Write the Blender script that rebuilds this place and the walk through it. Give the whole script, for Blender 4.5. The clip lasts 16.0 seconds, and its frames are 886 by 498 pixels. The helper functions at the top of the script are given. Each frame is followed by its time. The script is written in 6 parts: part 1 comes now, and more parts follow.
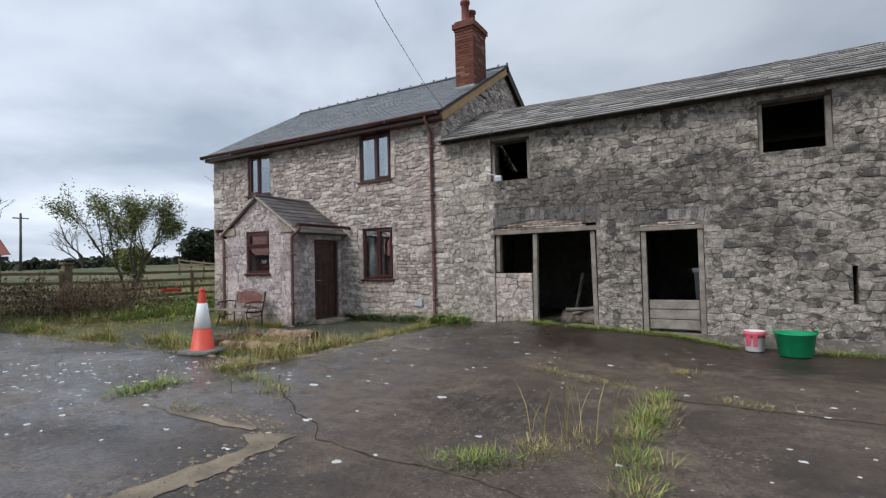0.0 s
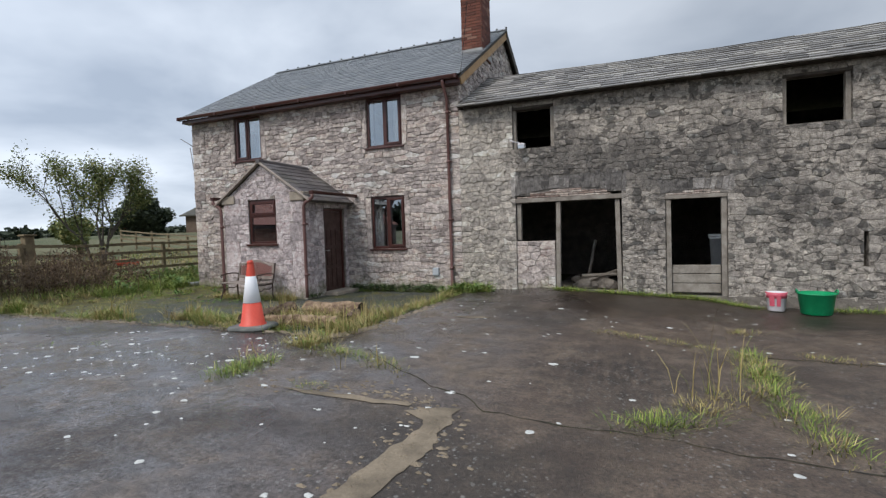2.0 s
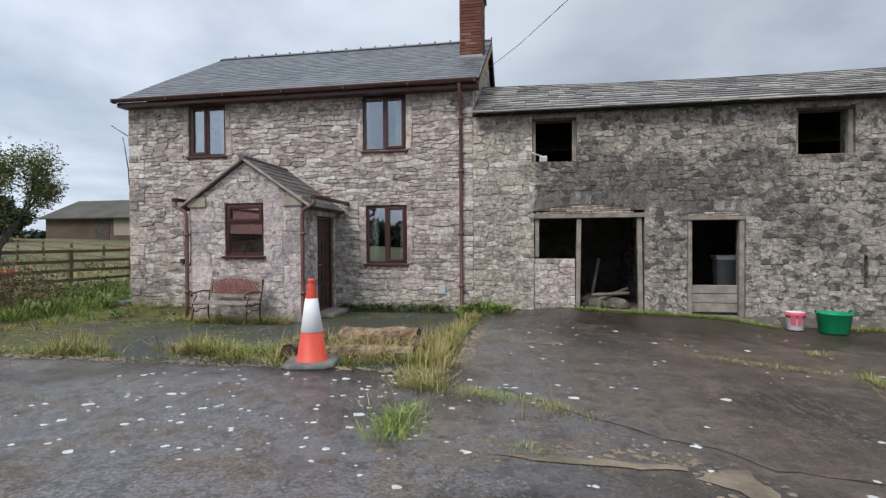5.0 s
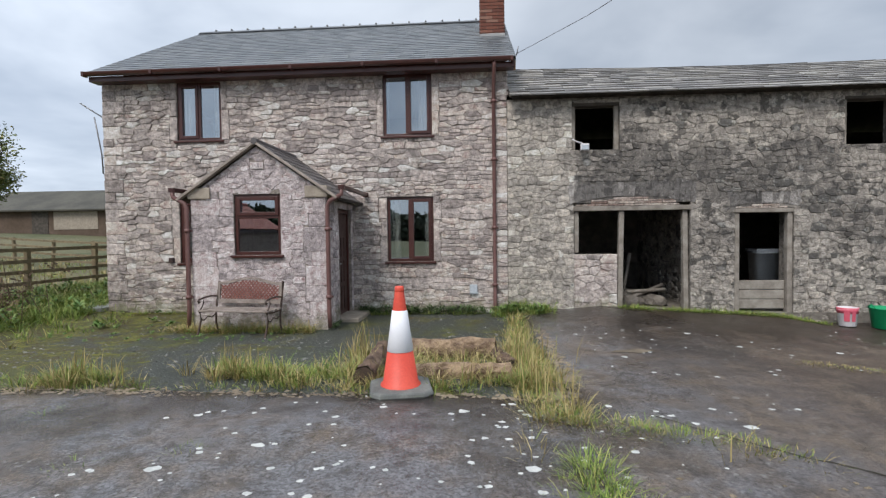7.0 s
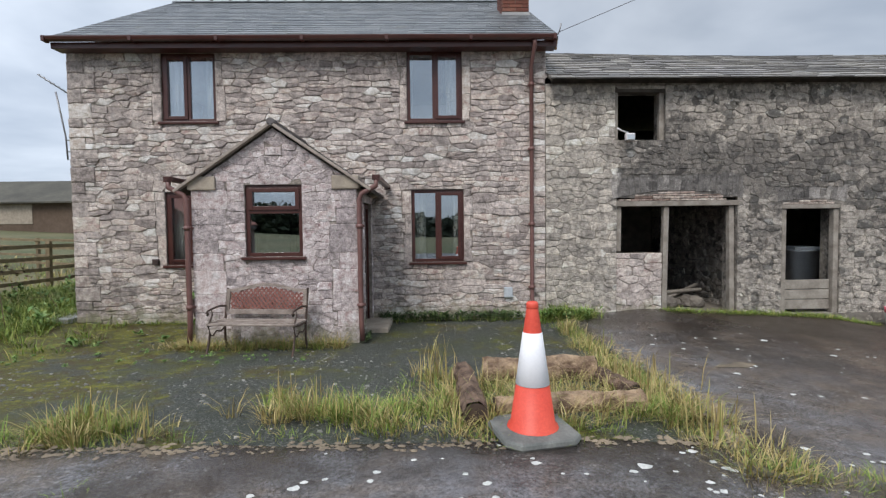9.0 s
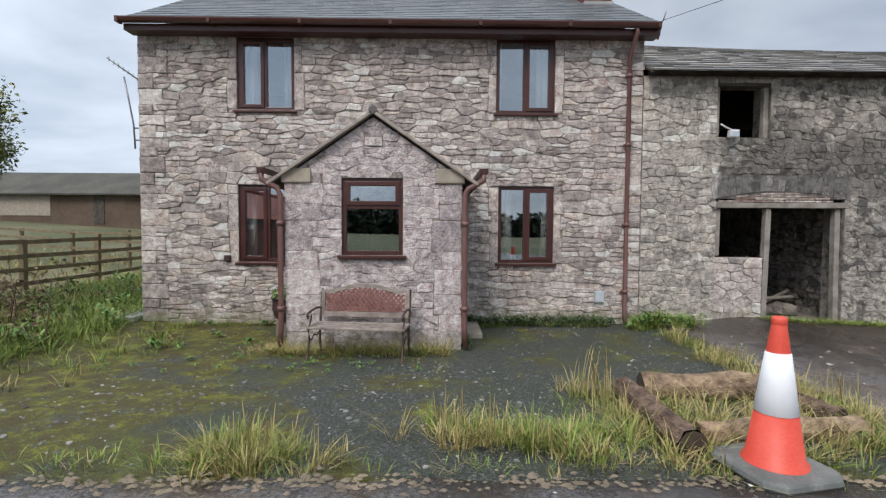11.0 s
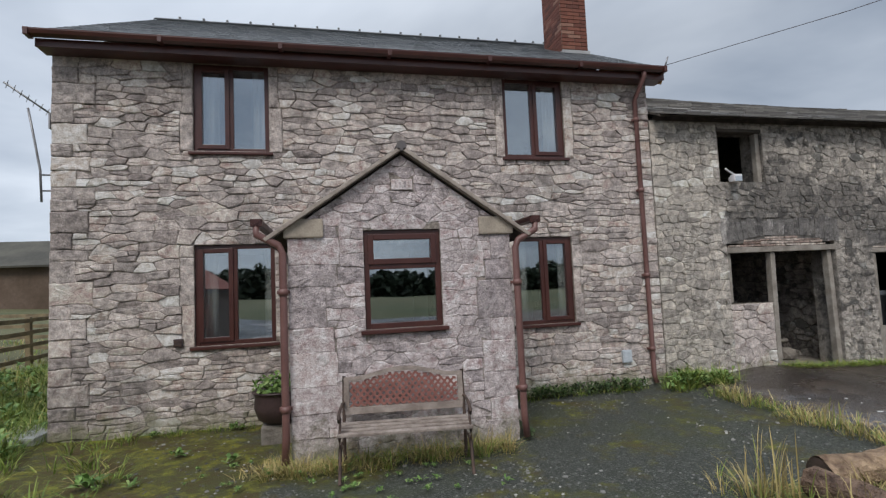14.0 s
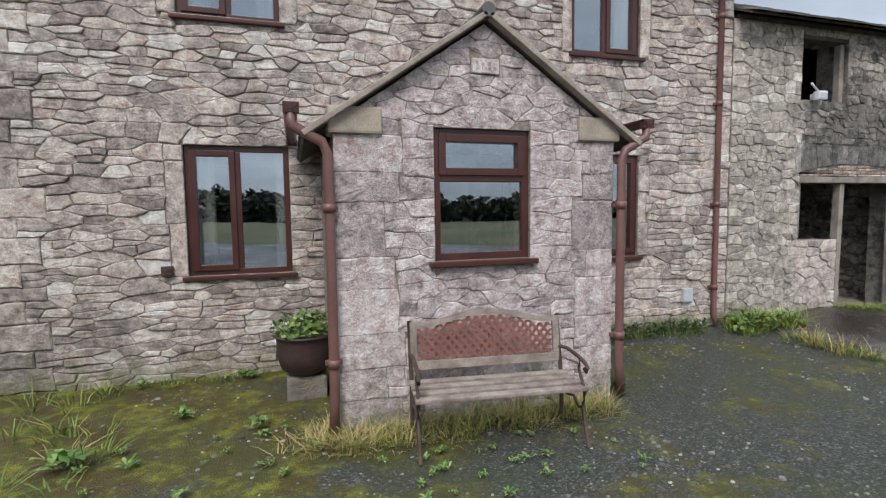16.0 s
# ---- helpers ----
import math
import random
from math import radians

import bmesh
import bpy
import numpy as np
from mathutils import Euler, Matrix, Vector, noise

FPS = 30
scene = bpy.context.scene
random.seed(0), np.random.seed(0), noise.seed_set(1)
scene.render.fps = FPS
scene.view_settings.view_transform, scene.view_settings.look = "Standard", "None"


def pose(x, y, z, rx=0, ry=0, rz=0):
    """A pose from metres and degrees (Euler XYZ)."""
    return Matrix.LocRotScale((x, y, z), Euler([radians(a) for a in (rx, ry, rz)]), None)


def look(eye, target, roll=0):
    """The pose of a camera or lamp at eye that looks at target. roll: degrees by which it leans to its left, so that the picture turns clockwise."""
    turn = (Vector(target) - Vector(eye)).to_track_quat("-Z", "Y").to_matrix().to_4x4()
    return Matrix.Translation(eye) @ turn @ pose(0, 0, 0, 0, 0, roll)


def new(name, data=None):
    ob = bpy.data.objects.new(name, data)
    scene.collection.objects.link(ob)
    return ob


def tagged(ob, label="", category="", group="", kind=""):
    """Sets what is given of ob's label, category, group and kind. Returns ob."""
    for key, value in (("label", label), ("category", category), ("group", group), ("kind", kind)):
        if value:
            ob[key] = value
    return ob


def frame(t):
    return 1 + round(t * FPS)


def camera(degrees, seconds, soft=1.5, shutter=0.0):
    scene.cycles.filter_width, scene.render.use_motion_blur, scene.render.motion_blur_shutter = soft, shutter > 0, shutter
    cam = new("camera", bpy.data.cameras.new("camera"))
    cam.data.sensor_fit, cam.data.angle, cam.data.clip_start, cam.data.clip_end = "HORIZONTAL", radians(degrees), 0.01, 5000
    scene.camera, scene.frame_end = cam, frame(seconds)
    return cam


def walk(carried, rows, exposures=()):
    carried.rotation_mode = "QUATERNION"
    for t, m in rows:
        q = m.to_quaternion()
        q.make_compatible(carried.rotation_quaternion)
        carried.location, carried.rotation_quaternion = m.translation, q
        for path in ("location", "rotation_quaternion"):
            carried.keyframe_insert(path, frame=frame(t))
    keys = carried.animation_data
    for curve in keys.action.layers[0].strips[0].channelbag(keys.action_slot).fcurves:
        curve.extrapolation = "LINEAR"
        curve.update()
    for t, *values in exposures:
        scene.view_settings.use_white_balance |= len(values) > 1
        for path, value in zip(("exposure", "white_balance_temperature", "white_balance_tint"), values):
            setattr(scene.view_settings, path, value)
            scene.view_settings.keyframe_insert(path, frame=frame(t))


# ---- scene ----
import collections

cam = camera(84.0, 16.0, soft=1.3)
METRES, EYE, TILT, LEAN, TURN = 13.6, 1.5, 0.0, 0.0, 29.5
ROWS = [
    (0.0, 0.0, 0.0, 0.0, 0.04, 1.63, 1.38),
    (0.5, -0.0377, -0.0081, -0.0035, 0.02, 1.19, 0.51),
    (1.0, -0.07, -0.0093, -0.0017, 0.12, -1.38, -0.61),
    (1.5, -0.1033, 0.0033, 0.0027, 0.06, -2.47, 2.46),
    (2.0, -0.1308, 0.0171, 0.0033, -7.11, -2.21, 1.8),
    (2.5, -0.1606, 0.0322, 0.0011, -10.39, -1.41, 1.25),
    (3.0, -0.1891, 0.0539, 0.0054, -10.44, -1.62, 2.3),
    (3.5, -0.218, 0.0695, 0.0051, -11.94, -0.99, 0.5),
    (4.0, -0.2459, 0.0865, 0.0037, -14.38, -0.97, 0.32),
    (6.5, -0.3674, 0.205, 0.0141, -25.4, -0.5, -0.03),
    (7.0, -0.3783, 0.2336, 0.0129, -25.27, -1.8, 0.68),
    (7.5, -0.3833, 0.2659, 0.0164, -24.59, -3.05, 1.44),
    (8.0, -0.3987, 0.2927, 0.0164, -29.58, -2.39, -0.01),
    (10.5, -0.4868, 0.4141, 0.0186, -30.98, -2.63, 0.78),
    (11.0, -0.5054, 0.429, 0.0176, -30.27, -2.63, -0.31),
    (11.5, -0.5313, 0.44, 0.0211, -31.34, -2.47, -0.09),
    (12.0, -0.5447, 0.4632, 0.017, -31.34, -1.96, -0.42),
    (12.5, -0.552, 0.4877, 0.0185, -31.26, -2.34, 0.34),
    (13.0, -0.5571, 0.5169, 0.0181, -36.56, -6.62, -1.62),
    (13.5, -0.5551, 0.5458, 0.0189, -42.09, -1.53, 1.48),
    (14.0, -0.5523, 0.5738, 0.0213, -41.95, 3.99, 2.5),
    (14.5, -0.5563, 0.6039, 0.0208, -42.72, 4.19, 0.49),
    (15.0, -0.5585, 0.6326, 0.0182, -44.98, -1.15, 2.03),
    (15.5, -0.5515, 0.6654, 0.0198, -43.99, -3.02, 2.19),
    (16.0, -0.5462, 0.6918, 0.0175, -46.43, -4.4, 0.77),
]
walk(cam, [(t, pose(0, 0, EYE, TILT, LEAN, TURN) @ pose(METRES * x, METRES * y, METRES * z, 90 + pitch, roll, yaw)) for t, x, y, z, yaw, pitch, roll in ROWS],
     [(0.0, 0.12), (2.5, 0.22), (4.0, 0.28), (6.5, 0.26), (7.0, 0.38), (8.0, 0.40), (12.0, 0.45), (13.1, 0.60), (13.5, 0.58), (14.0, 0.13), (14.6, 0.16), (15.0, 0.48), (15.5, 0.52), (16.0, 0.53)])

# ---- world and light ----
world = bpy.data.worlds.new("world")
scene.world = world
world.use_nodes = True
SUN_EL, SUN_ROT = radians(50), radians(205)


def build_world():
    nt = world.node_tree
    nt.nodes.clear()
    N, L = nt.nodes.new, nt.links.new
    out = N("ShaderNodeOutputWorld")
    sky = N("ShaderNodeTexSky")
    sky.sky_type, sky.sun_disc = "NISHITA", False
    sky.sun_elevation, sky.sun_rotation = SUN_EL, SUN_ROT
    bg1 = N("ShaderNodeBackground")
    bg1.inputs[1].default_value = 0.08
    L(sky.outputs[0], bg1.inputs[0])
    tc = N("ShaderNodeTexCoord")
    sep = N("ShaderNodeSeparateXYZ")
    L(tc.outputs["Generated"], sep.inputs[0])
    # flat cloud deck: divide the direction by its height
    add = N("ShaderNodeMath")
    add.operation, add.inputs[1].default_value = "ADD", 0.22
    L(sep.outputs[2], add.inputs[0])
    mx = N("ShaderNodeMath")
    mx.operation, mx.inputs[1].default_value = "MAXIMUM", 0.08
    L(add.outputs[0], mx.inputs[0])
    dv = N("ShaderNodeVectorMath")
    dv.operation = "DIVIDE"
    L(tc.outputs["Generated"], dv.inputs[0])
    L(mx.outputs[0], dv.inputs[1])
    no = N("ShaderNodeTexNoise")
    no.inputs["Scale"].default_value = 1.1
    no.inputs["Detail"].default_value = 5
    no.inputs["Roughness"].default_value = 0.5
    no.inputs["Distortion"].default_value = 0.3
    L(dv.outputs[0], no.inputs["Vector"])
    cr = N("ShaderNodeValToRGB")
    cr.color_ramp.elements[0].position, cr.color_ramp.elements[0].color = 0.34, (0.335, 0.395, 0.49, 1)
    cr.color_ramp.elements[1].position, cr.color_ramp.elements[1].color = 0.70, (0.68, 0.745, 0.84, 1)
    L(no.outputs[0], cr.inputs[0])
    # an overcast sky is brighter overhead
    rise = N("ShaderNodeMapRange")
    rise.inputs[1].default_value, rise.inputs[2].default_value = 0.42, 1.0
    rise.inputs[3].default_value, rise.inputs[4].default_value = 1.3, 3.4
    L(sep.outputs[2], rise.inputs[0])
    # brighter cloud towards the west
    half = N("ShaderNodeMapRange")
    half.inputs[1].default_value, half.inputs[2].default_value = -1.0, 1.0
    L(sep.outputs[0], half.inputs[0])
    west = N("ShaderNodeValToRGB")
    while len(west.color_ramp.elements) < 4:
        west.color_ramp.elements.new(0.5)
    for el, (at, v) in zip(west.color_ramp.elements, ((0.05, 1.0), (0.56, 0.60), (0.70, 0.56), (0.92, 0.68))):
        el.position, el.color = at, (v, v, v, 1)
    L(half.outputs[0], west.inputs[0])
    mul = N("ShaderNodeMath")
    mul.operation = "MULTIPLY"
    L(rise.outputs[0], mul.inputs[0])
    L(west.outputs[0], mul.inputs[1])
    bg2 = N("ShaderNodeBackground")
    L(cr.outputs[0], bg2.inputs[0])
    L(mul.outputs[0], bg2.inputs[1])
    mix = N("ShaderNodeMixShader")
    mix.inputs[0].default_value = 0.9
    L(bg1.outputs[0], mix.inputs[1])
    L(bg2.outputs[0], mix.inputs[2])
    L(mix.outputs[0], out.inputs[0])


build_world()
sun = new("sun", bpy.data.lights.new("sun", "SUN"))
sun.data.energy, sun.data.angle, sun.data.color = 1.9, radians(26), (1.0, 0.94, 0.87)
sun.matrix_world = look((-22, -26, 44), (-6, 8, 0))


# ---- materials ----
def mat(name, build):
    m = bpy.data.materials.new(name)
    m.use_nodes = True
    nt = m.node_tree
    bs = nt.nodes["Principled BSDF"]
    build(nt, bs)
    return m


def coords(nt, kind="Object", scale=(1, 1, 1)):
    tc = nt.nodes.new("ShaderNodeNewGeometry") if kind == "World" else nt.nodes.new("ShaderNodeTexCoord")
    mp = nt.nodes.new("ShaderNodeMapping")
    mp.inputs["Scale"].default_value = scale
    nt.links.new(tc.outputs["Position" if kind == "World" else kind], mp.inputs[0])
    return mp.outputs[0]


def noise_tex(nt, vec, scale, detail=4, rough=0.6):
    n = nt.nodes.new("ShaderNodeTexNoise")
    n.inputs["Scale"].default_value, n.inputs["Detail"].default_value, n.inputs["Roughness"].default_value = scale, detail, rough
    nt.links.new(vec, n.inputs["Vector"])
    return n.outputs[0]


def ramp(nt, fac, stops):
    r = nt.nodes.new("ShaderNodeValToRGB")
    e = r.color_ramp.elements
    while len(e) < len(stops):
        e.new(0.5)
    for el, (p, c) in zip(e, stops):
        el.position = p
        el.color = (*c, 1) if len(c) == 3 else c
    nt.links.new(fac, r.inputs[0])
    return r.outputs[0]


def mixc(nt, fac, a, b, mode="MIX"):
    m = nt.nodes.new("ShaderNodeMix")
    m.data_type, m.blend_type = "RGBA", mode
    for sock, v in ((m.inputs[0], fac), (m.inputs[6], a), (m.inputs[7], b)):
        if isinstance(v, (int, float)):
            sock.default_value = v
        elif isinstance(v, tuple):
            sock.default_value = (*v, 1)
        else:
            nt.links.new(v, sock)
    return m.outputs[2]


def bump(nt, bs, height, strength=0.4, dist=0.02):
    b = nt.nodes.new("ShaderNodeBump")
    b.inputs["Strength"].default_value, b.inputs["Distance"].default_value = strength, dist
    nt.links.new(height, b.inputs["Height"])
    nt.links.new(b.outputs[0], bs.inputs["Normal"])


G3 = lambda v: (v, v, v)


def surface(name, c1, c2, scale=3.0, rough=0.8, grain=40, bumpy=0.3, metal=0.0, dist=0.01):
    """Two-tone surface: a broad blotch and a fine grain."""
    def build(nt, bs):
        v = coords(nt)
        n1, n2 = noise_tex(nt, v, scale), noise_tex(nt, v, grain, 3, 0.7)
        c = mixc(nt, ramp(nt, n1, [(0.35, G3(0)), (0.65, G3(1))]), c1, c2)
        c = mixc(nt, 0.5, c, ramp(nt, n2, [(0.3, G3(0.35)), (0.7, G3(0.65))]), "OVERLAY")
        nt.links.new(c, bs.inputs["Base Color"])
        bs.inputs["Roughness"].default_value, bs.inputs["Metallic"].default_value = rough, metal
        bump(nt, bs, n2, bumpy, dist)
    return mat(name, build)


def stone_mat(name, tones, stain, joined, barn=False, algae=False):
    """Rubble limestone: a tone for each stone, blotches, grain, lichen and grime."""
    def build(nt, bs):
        v = coords(nt, "World")
        if joined:
            rnd = nt.nodes.new("ShaderNodeNewGeometry").outputs["Random Per Island"]
        else:
            rnd = nt.nodes.new("ShaderNodeObjectInfo").outputs["Random"]
        sep = nt.nodes.new("ShaderNodeSeparateXYZ")
        nt.links.new(v, sep.inputs[0])

        def span(axis, a, b, lo, hi):
            mr = nt.nodes.new("ShaderNodeMapRange")
            for i, q in enumerate((a, b, lo, hi)):
                mr.inputs[i + 1].default_value = q
            nt.links.new(sep.outputs[axis], mr.inputs[0])
            return mr.outputs[0]

        def calc(op, a, b):
            m = nt.nodes.new("ShaderNodeMath")
            m.operation = op
            for sock, q in zip(m.inputs, (a, b)):
                if isinstance(q, float):
                    sock.default_value = q
                else:
                    nt.links.new(q, sock)
            return m.outputs[0]
        c = ramp(nt, rnd, tones)
        n1, n2, n3 = noise_tex(nt, v, 11, 6, 0.7), noise_tex(nt, v, 50, 5, 0.8), noise_tex(nt, v, 0.9, 7, 0.74)
        n5 = noise_tex(nt, v, 4.0, 5, 0.7)
        c = mixc(nt, 1.0, c, ramp(nt, n1, [(0.3, G3(0.2)), (0.7, G3(0.8))]), "OVERLAY")
        c = mixc(nt, 0.8, c, ramp(nt, n2, [(0.3, G3(0.22)), (0.7, G3(0.78))]), "OVERLAY")
        c = mixc(nt, ramp(nt, n5, [(0.53, G3(0)), (0.68, G3(0.5))]), c, (0.17, 0.155, 0.145))
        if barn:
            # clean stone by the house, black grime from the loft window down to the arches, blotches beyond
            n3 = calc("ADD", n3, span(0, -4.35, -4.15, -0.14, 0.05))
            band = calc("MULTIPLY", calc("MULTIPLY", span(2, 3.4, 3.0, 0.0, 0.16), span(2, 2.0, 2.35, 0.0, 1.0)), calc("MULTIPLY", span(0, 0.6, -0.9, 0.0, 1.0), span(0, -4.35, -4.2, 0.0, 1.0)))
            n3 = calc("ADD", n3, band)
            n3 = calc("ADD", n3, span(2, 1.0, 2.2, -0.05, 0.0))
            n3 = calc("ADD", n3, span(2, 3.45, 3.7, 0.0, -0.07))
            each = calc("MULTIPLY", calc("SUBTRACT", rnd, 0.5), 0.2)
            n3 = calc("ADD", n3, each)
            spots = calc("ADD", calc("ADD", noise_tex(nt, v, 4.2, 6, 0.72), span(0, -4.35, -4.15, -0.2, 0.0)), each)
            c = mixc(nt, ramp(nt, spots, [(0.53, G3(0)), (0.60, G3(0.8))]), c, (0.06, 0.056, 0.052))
            c = mixc(nt, ramp(nt, noise_tex(nt, v, 5.3, 5, 0.7), [(0.55, G3(0)), (0.7, G3(0.5))]), c, (0.50, 0.47, 0.42))
        else:
            # the west end of the house is greyer
            n3 = calc("ADD", n3, span(0, -12.0, -13.5, 0.0, 0.07))
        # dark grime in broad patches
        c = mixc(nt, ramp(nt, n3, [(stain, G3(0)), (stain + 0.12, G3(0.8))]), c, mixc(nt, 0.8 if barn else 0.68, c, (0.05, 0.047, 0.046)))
        # pale lichen spots
        n4 = noise_tex(nt, v, 19, 3, 0.5)
        c = mixc(nt, ramp(nt, n4, [(0.66, G3(0)), (0.72, G3(0.6))]), c, (0.50, 0.48, 0.45))
        if algae:
            f = calc("MULTIPLY", calc("ADD", n5, span(2, 0.75, 0.2, -0.35, 0.12)), 1.0)
            c = mixc(nt, ramp(nt, f, [(0.42, G3(0)), (0.62, G3(0.55))]), c, (0.16, 0.165, 0.07))
        nt.links.new(c, bs.inputs["Base Color"])
        bs.inputs["Roughness"].default_value = 0.9
        bump(nt, bs, mixc(nt, 0.5, n1, n2), 1.0, 0.03)
    return mat(name, build)


HOUSE_TONES = [(0.0, (0.31, 0.262, 0.245)), (0.25, (0.43, 0.375, 0.35)), (0.55, (0.515, 0.448, 0.415)), (0.8, (0.595, 0.51, 0.455)), (1.0, (0.690, 0.668, 0.635))]
BARN_TONES = [(0.0, (0.30, 0.27, 0.24)), (0.3, (0.38, 0.345, 0.305)), (0.65, (0.45, 0.405, 0.355)), (0.9, (0.51, 0.46, 0.40)), (1.0, (0.690, 0.666, 0.60))]
PORCH_TONES = [(0.0, (0.385, 0.333, 0.335)), (0.4, (0.502, 0.439, 0.435)), (0.8, (0.595, 0.517, 0.512)), (1.0, (0.690, 0.612, 0.60))]
M_STONE = stone_mat("house_stone", HOUSE_TONES, 0.57, False, False, True)
M_STONE_J = stone_mat("house_stone_rest", HOUSE_TONES, 0.57, True, False, True)
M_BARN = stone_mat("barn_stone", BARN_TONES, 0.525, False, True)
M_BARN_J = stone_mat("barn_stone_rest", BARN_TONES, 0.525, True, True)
M_PORCH = stone_mat("porch_stone", PORCH_TONES, 0.64, False, False, True)
M_MORTAR = stone_mat("lime_mortar", [(0, (0.27, 0.235, 0.205)), (1, (0.27, 0.235, 0.205))], 0.60, True)
M_MORTAR_B = stone_mat("old_mortar", [(0, (0.27, 0.245, 0.215)), (1, (0.27, 0.245, 0.215))], 0.525, True, True)
M_VOUSSOIR = stone_mat("arch_stone", [(0, (0.30, 0.28, 0.265)), (1, (0.42, 0.39, 0.36))], 0.50, False, True)
M_FILLER = stone_mat("arch_filling_stone", [(0, (0.20, 0.13, 0.105)), (0.5, (0.36, 0.28, 0.24)), (1, (0.55, 0.48, 0.42))], 0.6, False)
M_PLASTER = surface("inside_plaster", (0.45, 0.43, 0.40), (0.55, 0.53, 0.5), 2.0, 0.9, 40, 0.2)
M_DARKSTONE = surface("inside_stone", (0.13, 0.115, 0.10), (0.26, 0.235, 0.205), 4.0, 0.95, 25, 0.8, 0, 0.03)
M_UPVC = surface("brown_upvc", (0.055, 0.018, 0.015), (0.075, 0.026, 0.02), 3.0, 0.32, 80, 0.04)
M_PIPE = surface("brown_pipe", (0.13, 0.062, 0.055), (0.17, 0.085, 0.075), 3.0, 0.45, 80, 0.05)
M_OLDWOOD = surface("weathered_timber", (0.20, 0.175, 0.15), (0.34, 0.31, 0.27), 5.0, 0.9, 70, 0.5)
M_DARKWOOD = surface("dark_timber", (0.05, 0.042, 0.036), (0.10, 0.085, 0.07), 5.0, 0.9, 70, 0.5)
M_DOOR = surface("brown_door_paint", (0.045, 0.02, 0.016), (0.09, 0.05, 0.042), 6.0, 0.5, 50, 0.2)
M_FASCIA = surface("varnished_bargeboard", (0.30, 0.17, 0.06), (0.38, 0.23, 0.09), 4.0, 0.6, 60, 0.3)
M_COPING = surface("sandstone_coping", (0.29, 0.25, 0.205), (0.39, 0.335, 0.27), 5.0, 0.9, 60, 0.4)
M_VERGE = surface("weathered_verge", (0.25, 0.21, 0.18), (0.37, 0.32, 0.275), 6.0, 0.9, 50, 0.5)
M_BRICK = surface("red_brick", (0.12, 0.045, 0.033), (0.18, 0.07, 0.05), 6.0, 0.9, 60, 0.5)
M_BRICKJ = surface("brick_mortar", (0.15, 0.115, 0.095), (0.21, 0.17, 0.14), 6.0, 0.95, 60, 0.5)
M_POT = surface("terracotta_pot", (0.14, 0.04, 0.03), (0.2, 0.06, 0.045), 5.0, 0.8, 50, 0.2)
M_LEAD = surface("lead_flashing", (0.28, 0.28, 0.28), (0.38, 0.38, 0.38), 5.0, 0.6, 50, 0.2)


def slate_mat(name, tones, moss, rough, joined=True):
    def build(nt, bs):
        v = coords(nt, "World")
        rnd = nt.nodes.new("ShaderNodeNewGeometry").outputs["Random Per Island"] if joined else nt.nodes.new("ShaderNodeObjectInfo").outputs["Random"]
        c = ramp(nt, rnd, tones)
        n1, n2 = noise_tex(nt, v, 2.0, 5), noise_tex(nt, v, 45, 4, 0.7)
        c = mixc(nt, 0.5, c, ramp(nt, n2, [(0.3, G3(0.3)), (0.7, G3(0.7))]), "OVERLAY")
        c = mixc(nt, ramp(nt, n1, [(moss, G3(0)), (moss + 0.2, G3(0.6))]), c, (0.12, 0.115, 0.075))
        nt.links.new(c, bs.inputs["Base Color"])
        bs.inputs["Roughness"].default_value = rough
        bump(nt, bs, n2, 0.3, 0.01)
    return mat(name, build)


SLATES = {
    "house": ("blue_grey_slate", [(0, (0.075, 0.083, 0.09)), (0.5, (0.105, 0.113, 0.12)), (1, (0.15, 0.158, 0.16))], 0.58, 0.5),
    "barn": ("old_stone_slate", [(0, (0.12, 0.115, 0.11)), (0.5, (0.20, 0.19, 0.18)), (1, (0.32, 0.305, 0.28))], 0.58, 0.7),
    "porch": ("porch_slate", [(0, (0.07, 0.063, 0.064)), (0.5, (0.10, 0.09, 0.09)), (1, (0.15, 0.135, 0.135))], 0.55, 0.55),
}
M_SLATES = {k: (slate_mat(*a, False), slate_mat(*a, True)) for k, a in SLATES.items()}
M_SLATE, M_SLATE_PORCH = M_SLATES["house"][1], M_SLATES["porch"][1]


def glass_mat():
    def build(nt, bs):
        out = nt.nodes["Material Output"]
        tr = nt.nodes.new("ShaderNodeBsdfTransparent")
        gl = nt.nodes.new("ShaderNodeBsdfGlossy")
        gl.inputs["Roughness"].default_value = 0.0
        gl.inputs["Color"].default_value = (0.9, 0.95, 1, 1)
        tr.inputs["Color"].default_value = (0.82, 0.86, 0.86, 1)
        mx = nt.nodes.new("ShaderNodeMixShader")
        mx.inputs[0].default_value = 0.33
        nt.links.new(tr.outputs[0], mx.inputs[1])
        nt.links.new(gl.outputs[0], mx.inputs[2])
        nt.links.new(mx.outputs[0], out.inputs[0])
        nt.nodes.remove(bs)
    return mat("window_glass", build)


M_GLASS = glass_mat()
M_CURTAIN = surface("white_curtain", (0.80, 0.79, 0.77), (0.86, 0.85, 0.84), 3.0, 0.9, 60, 0.1)


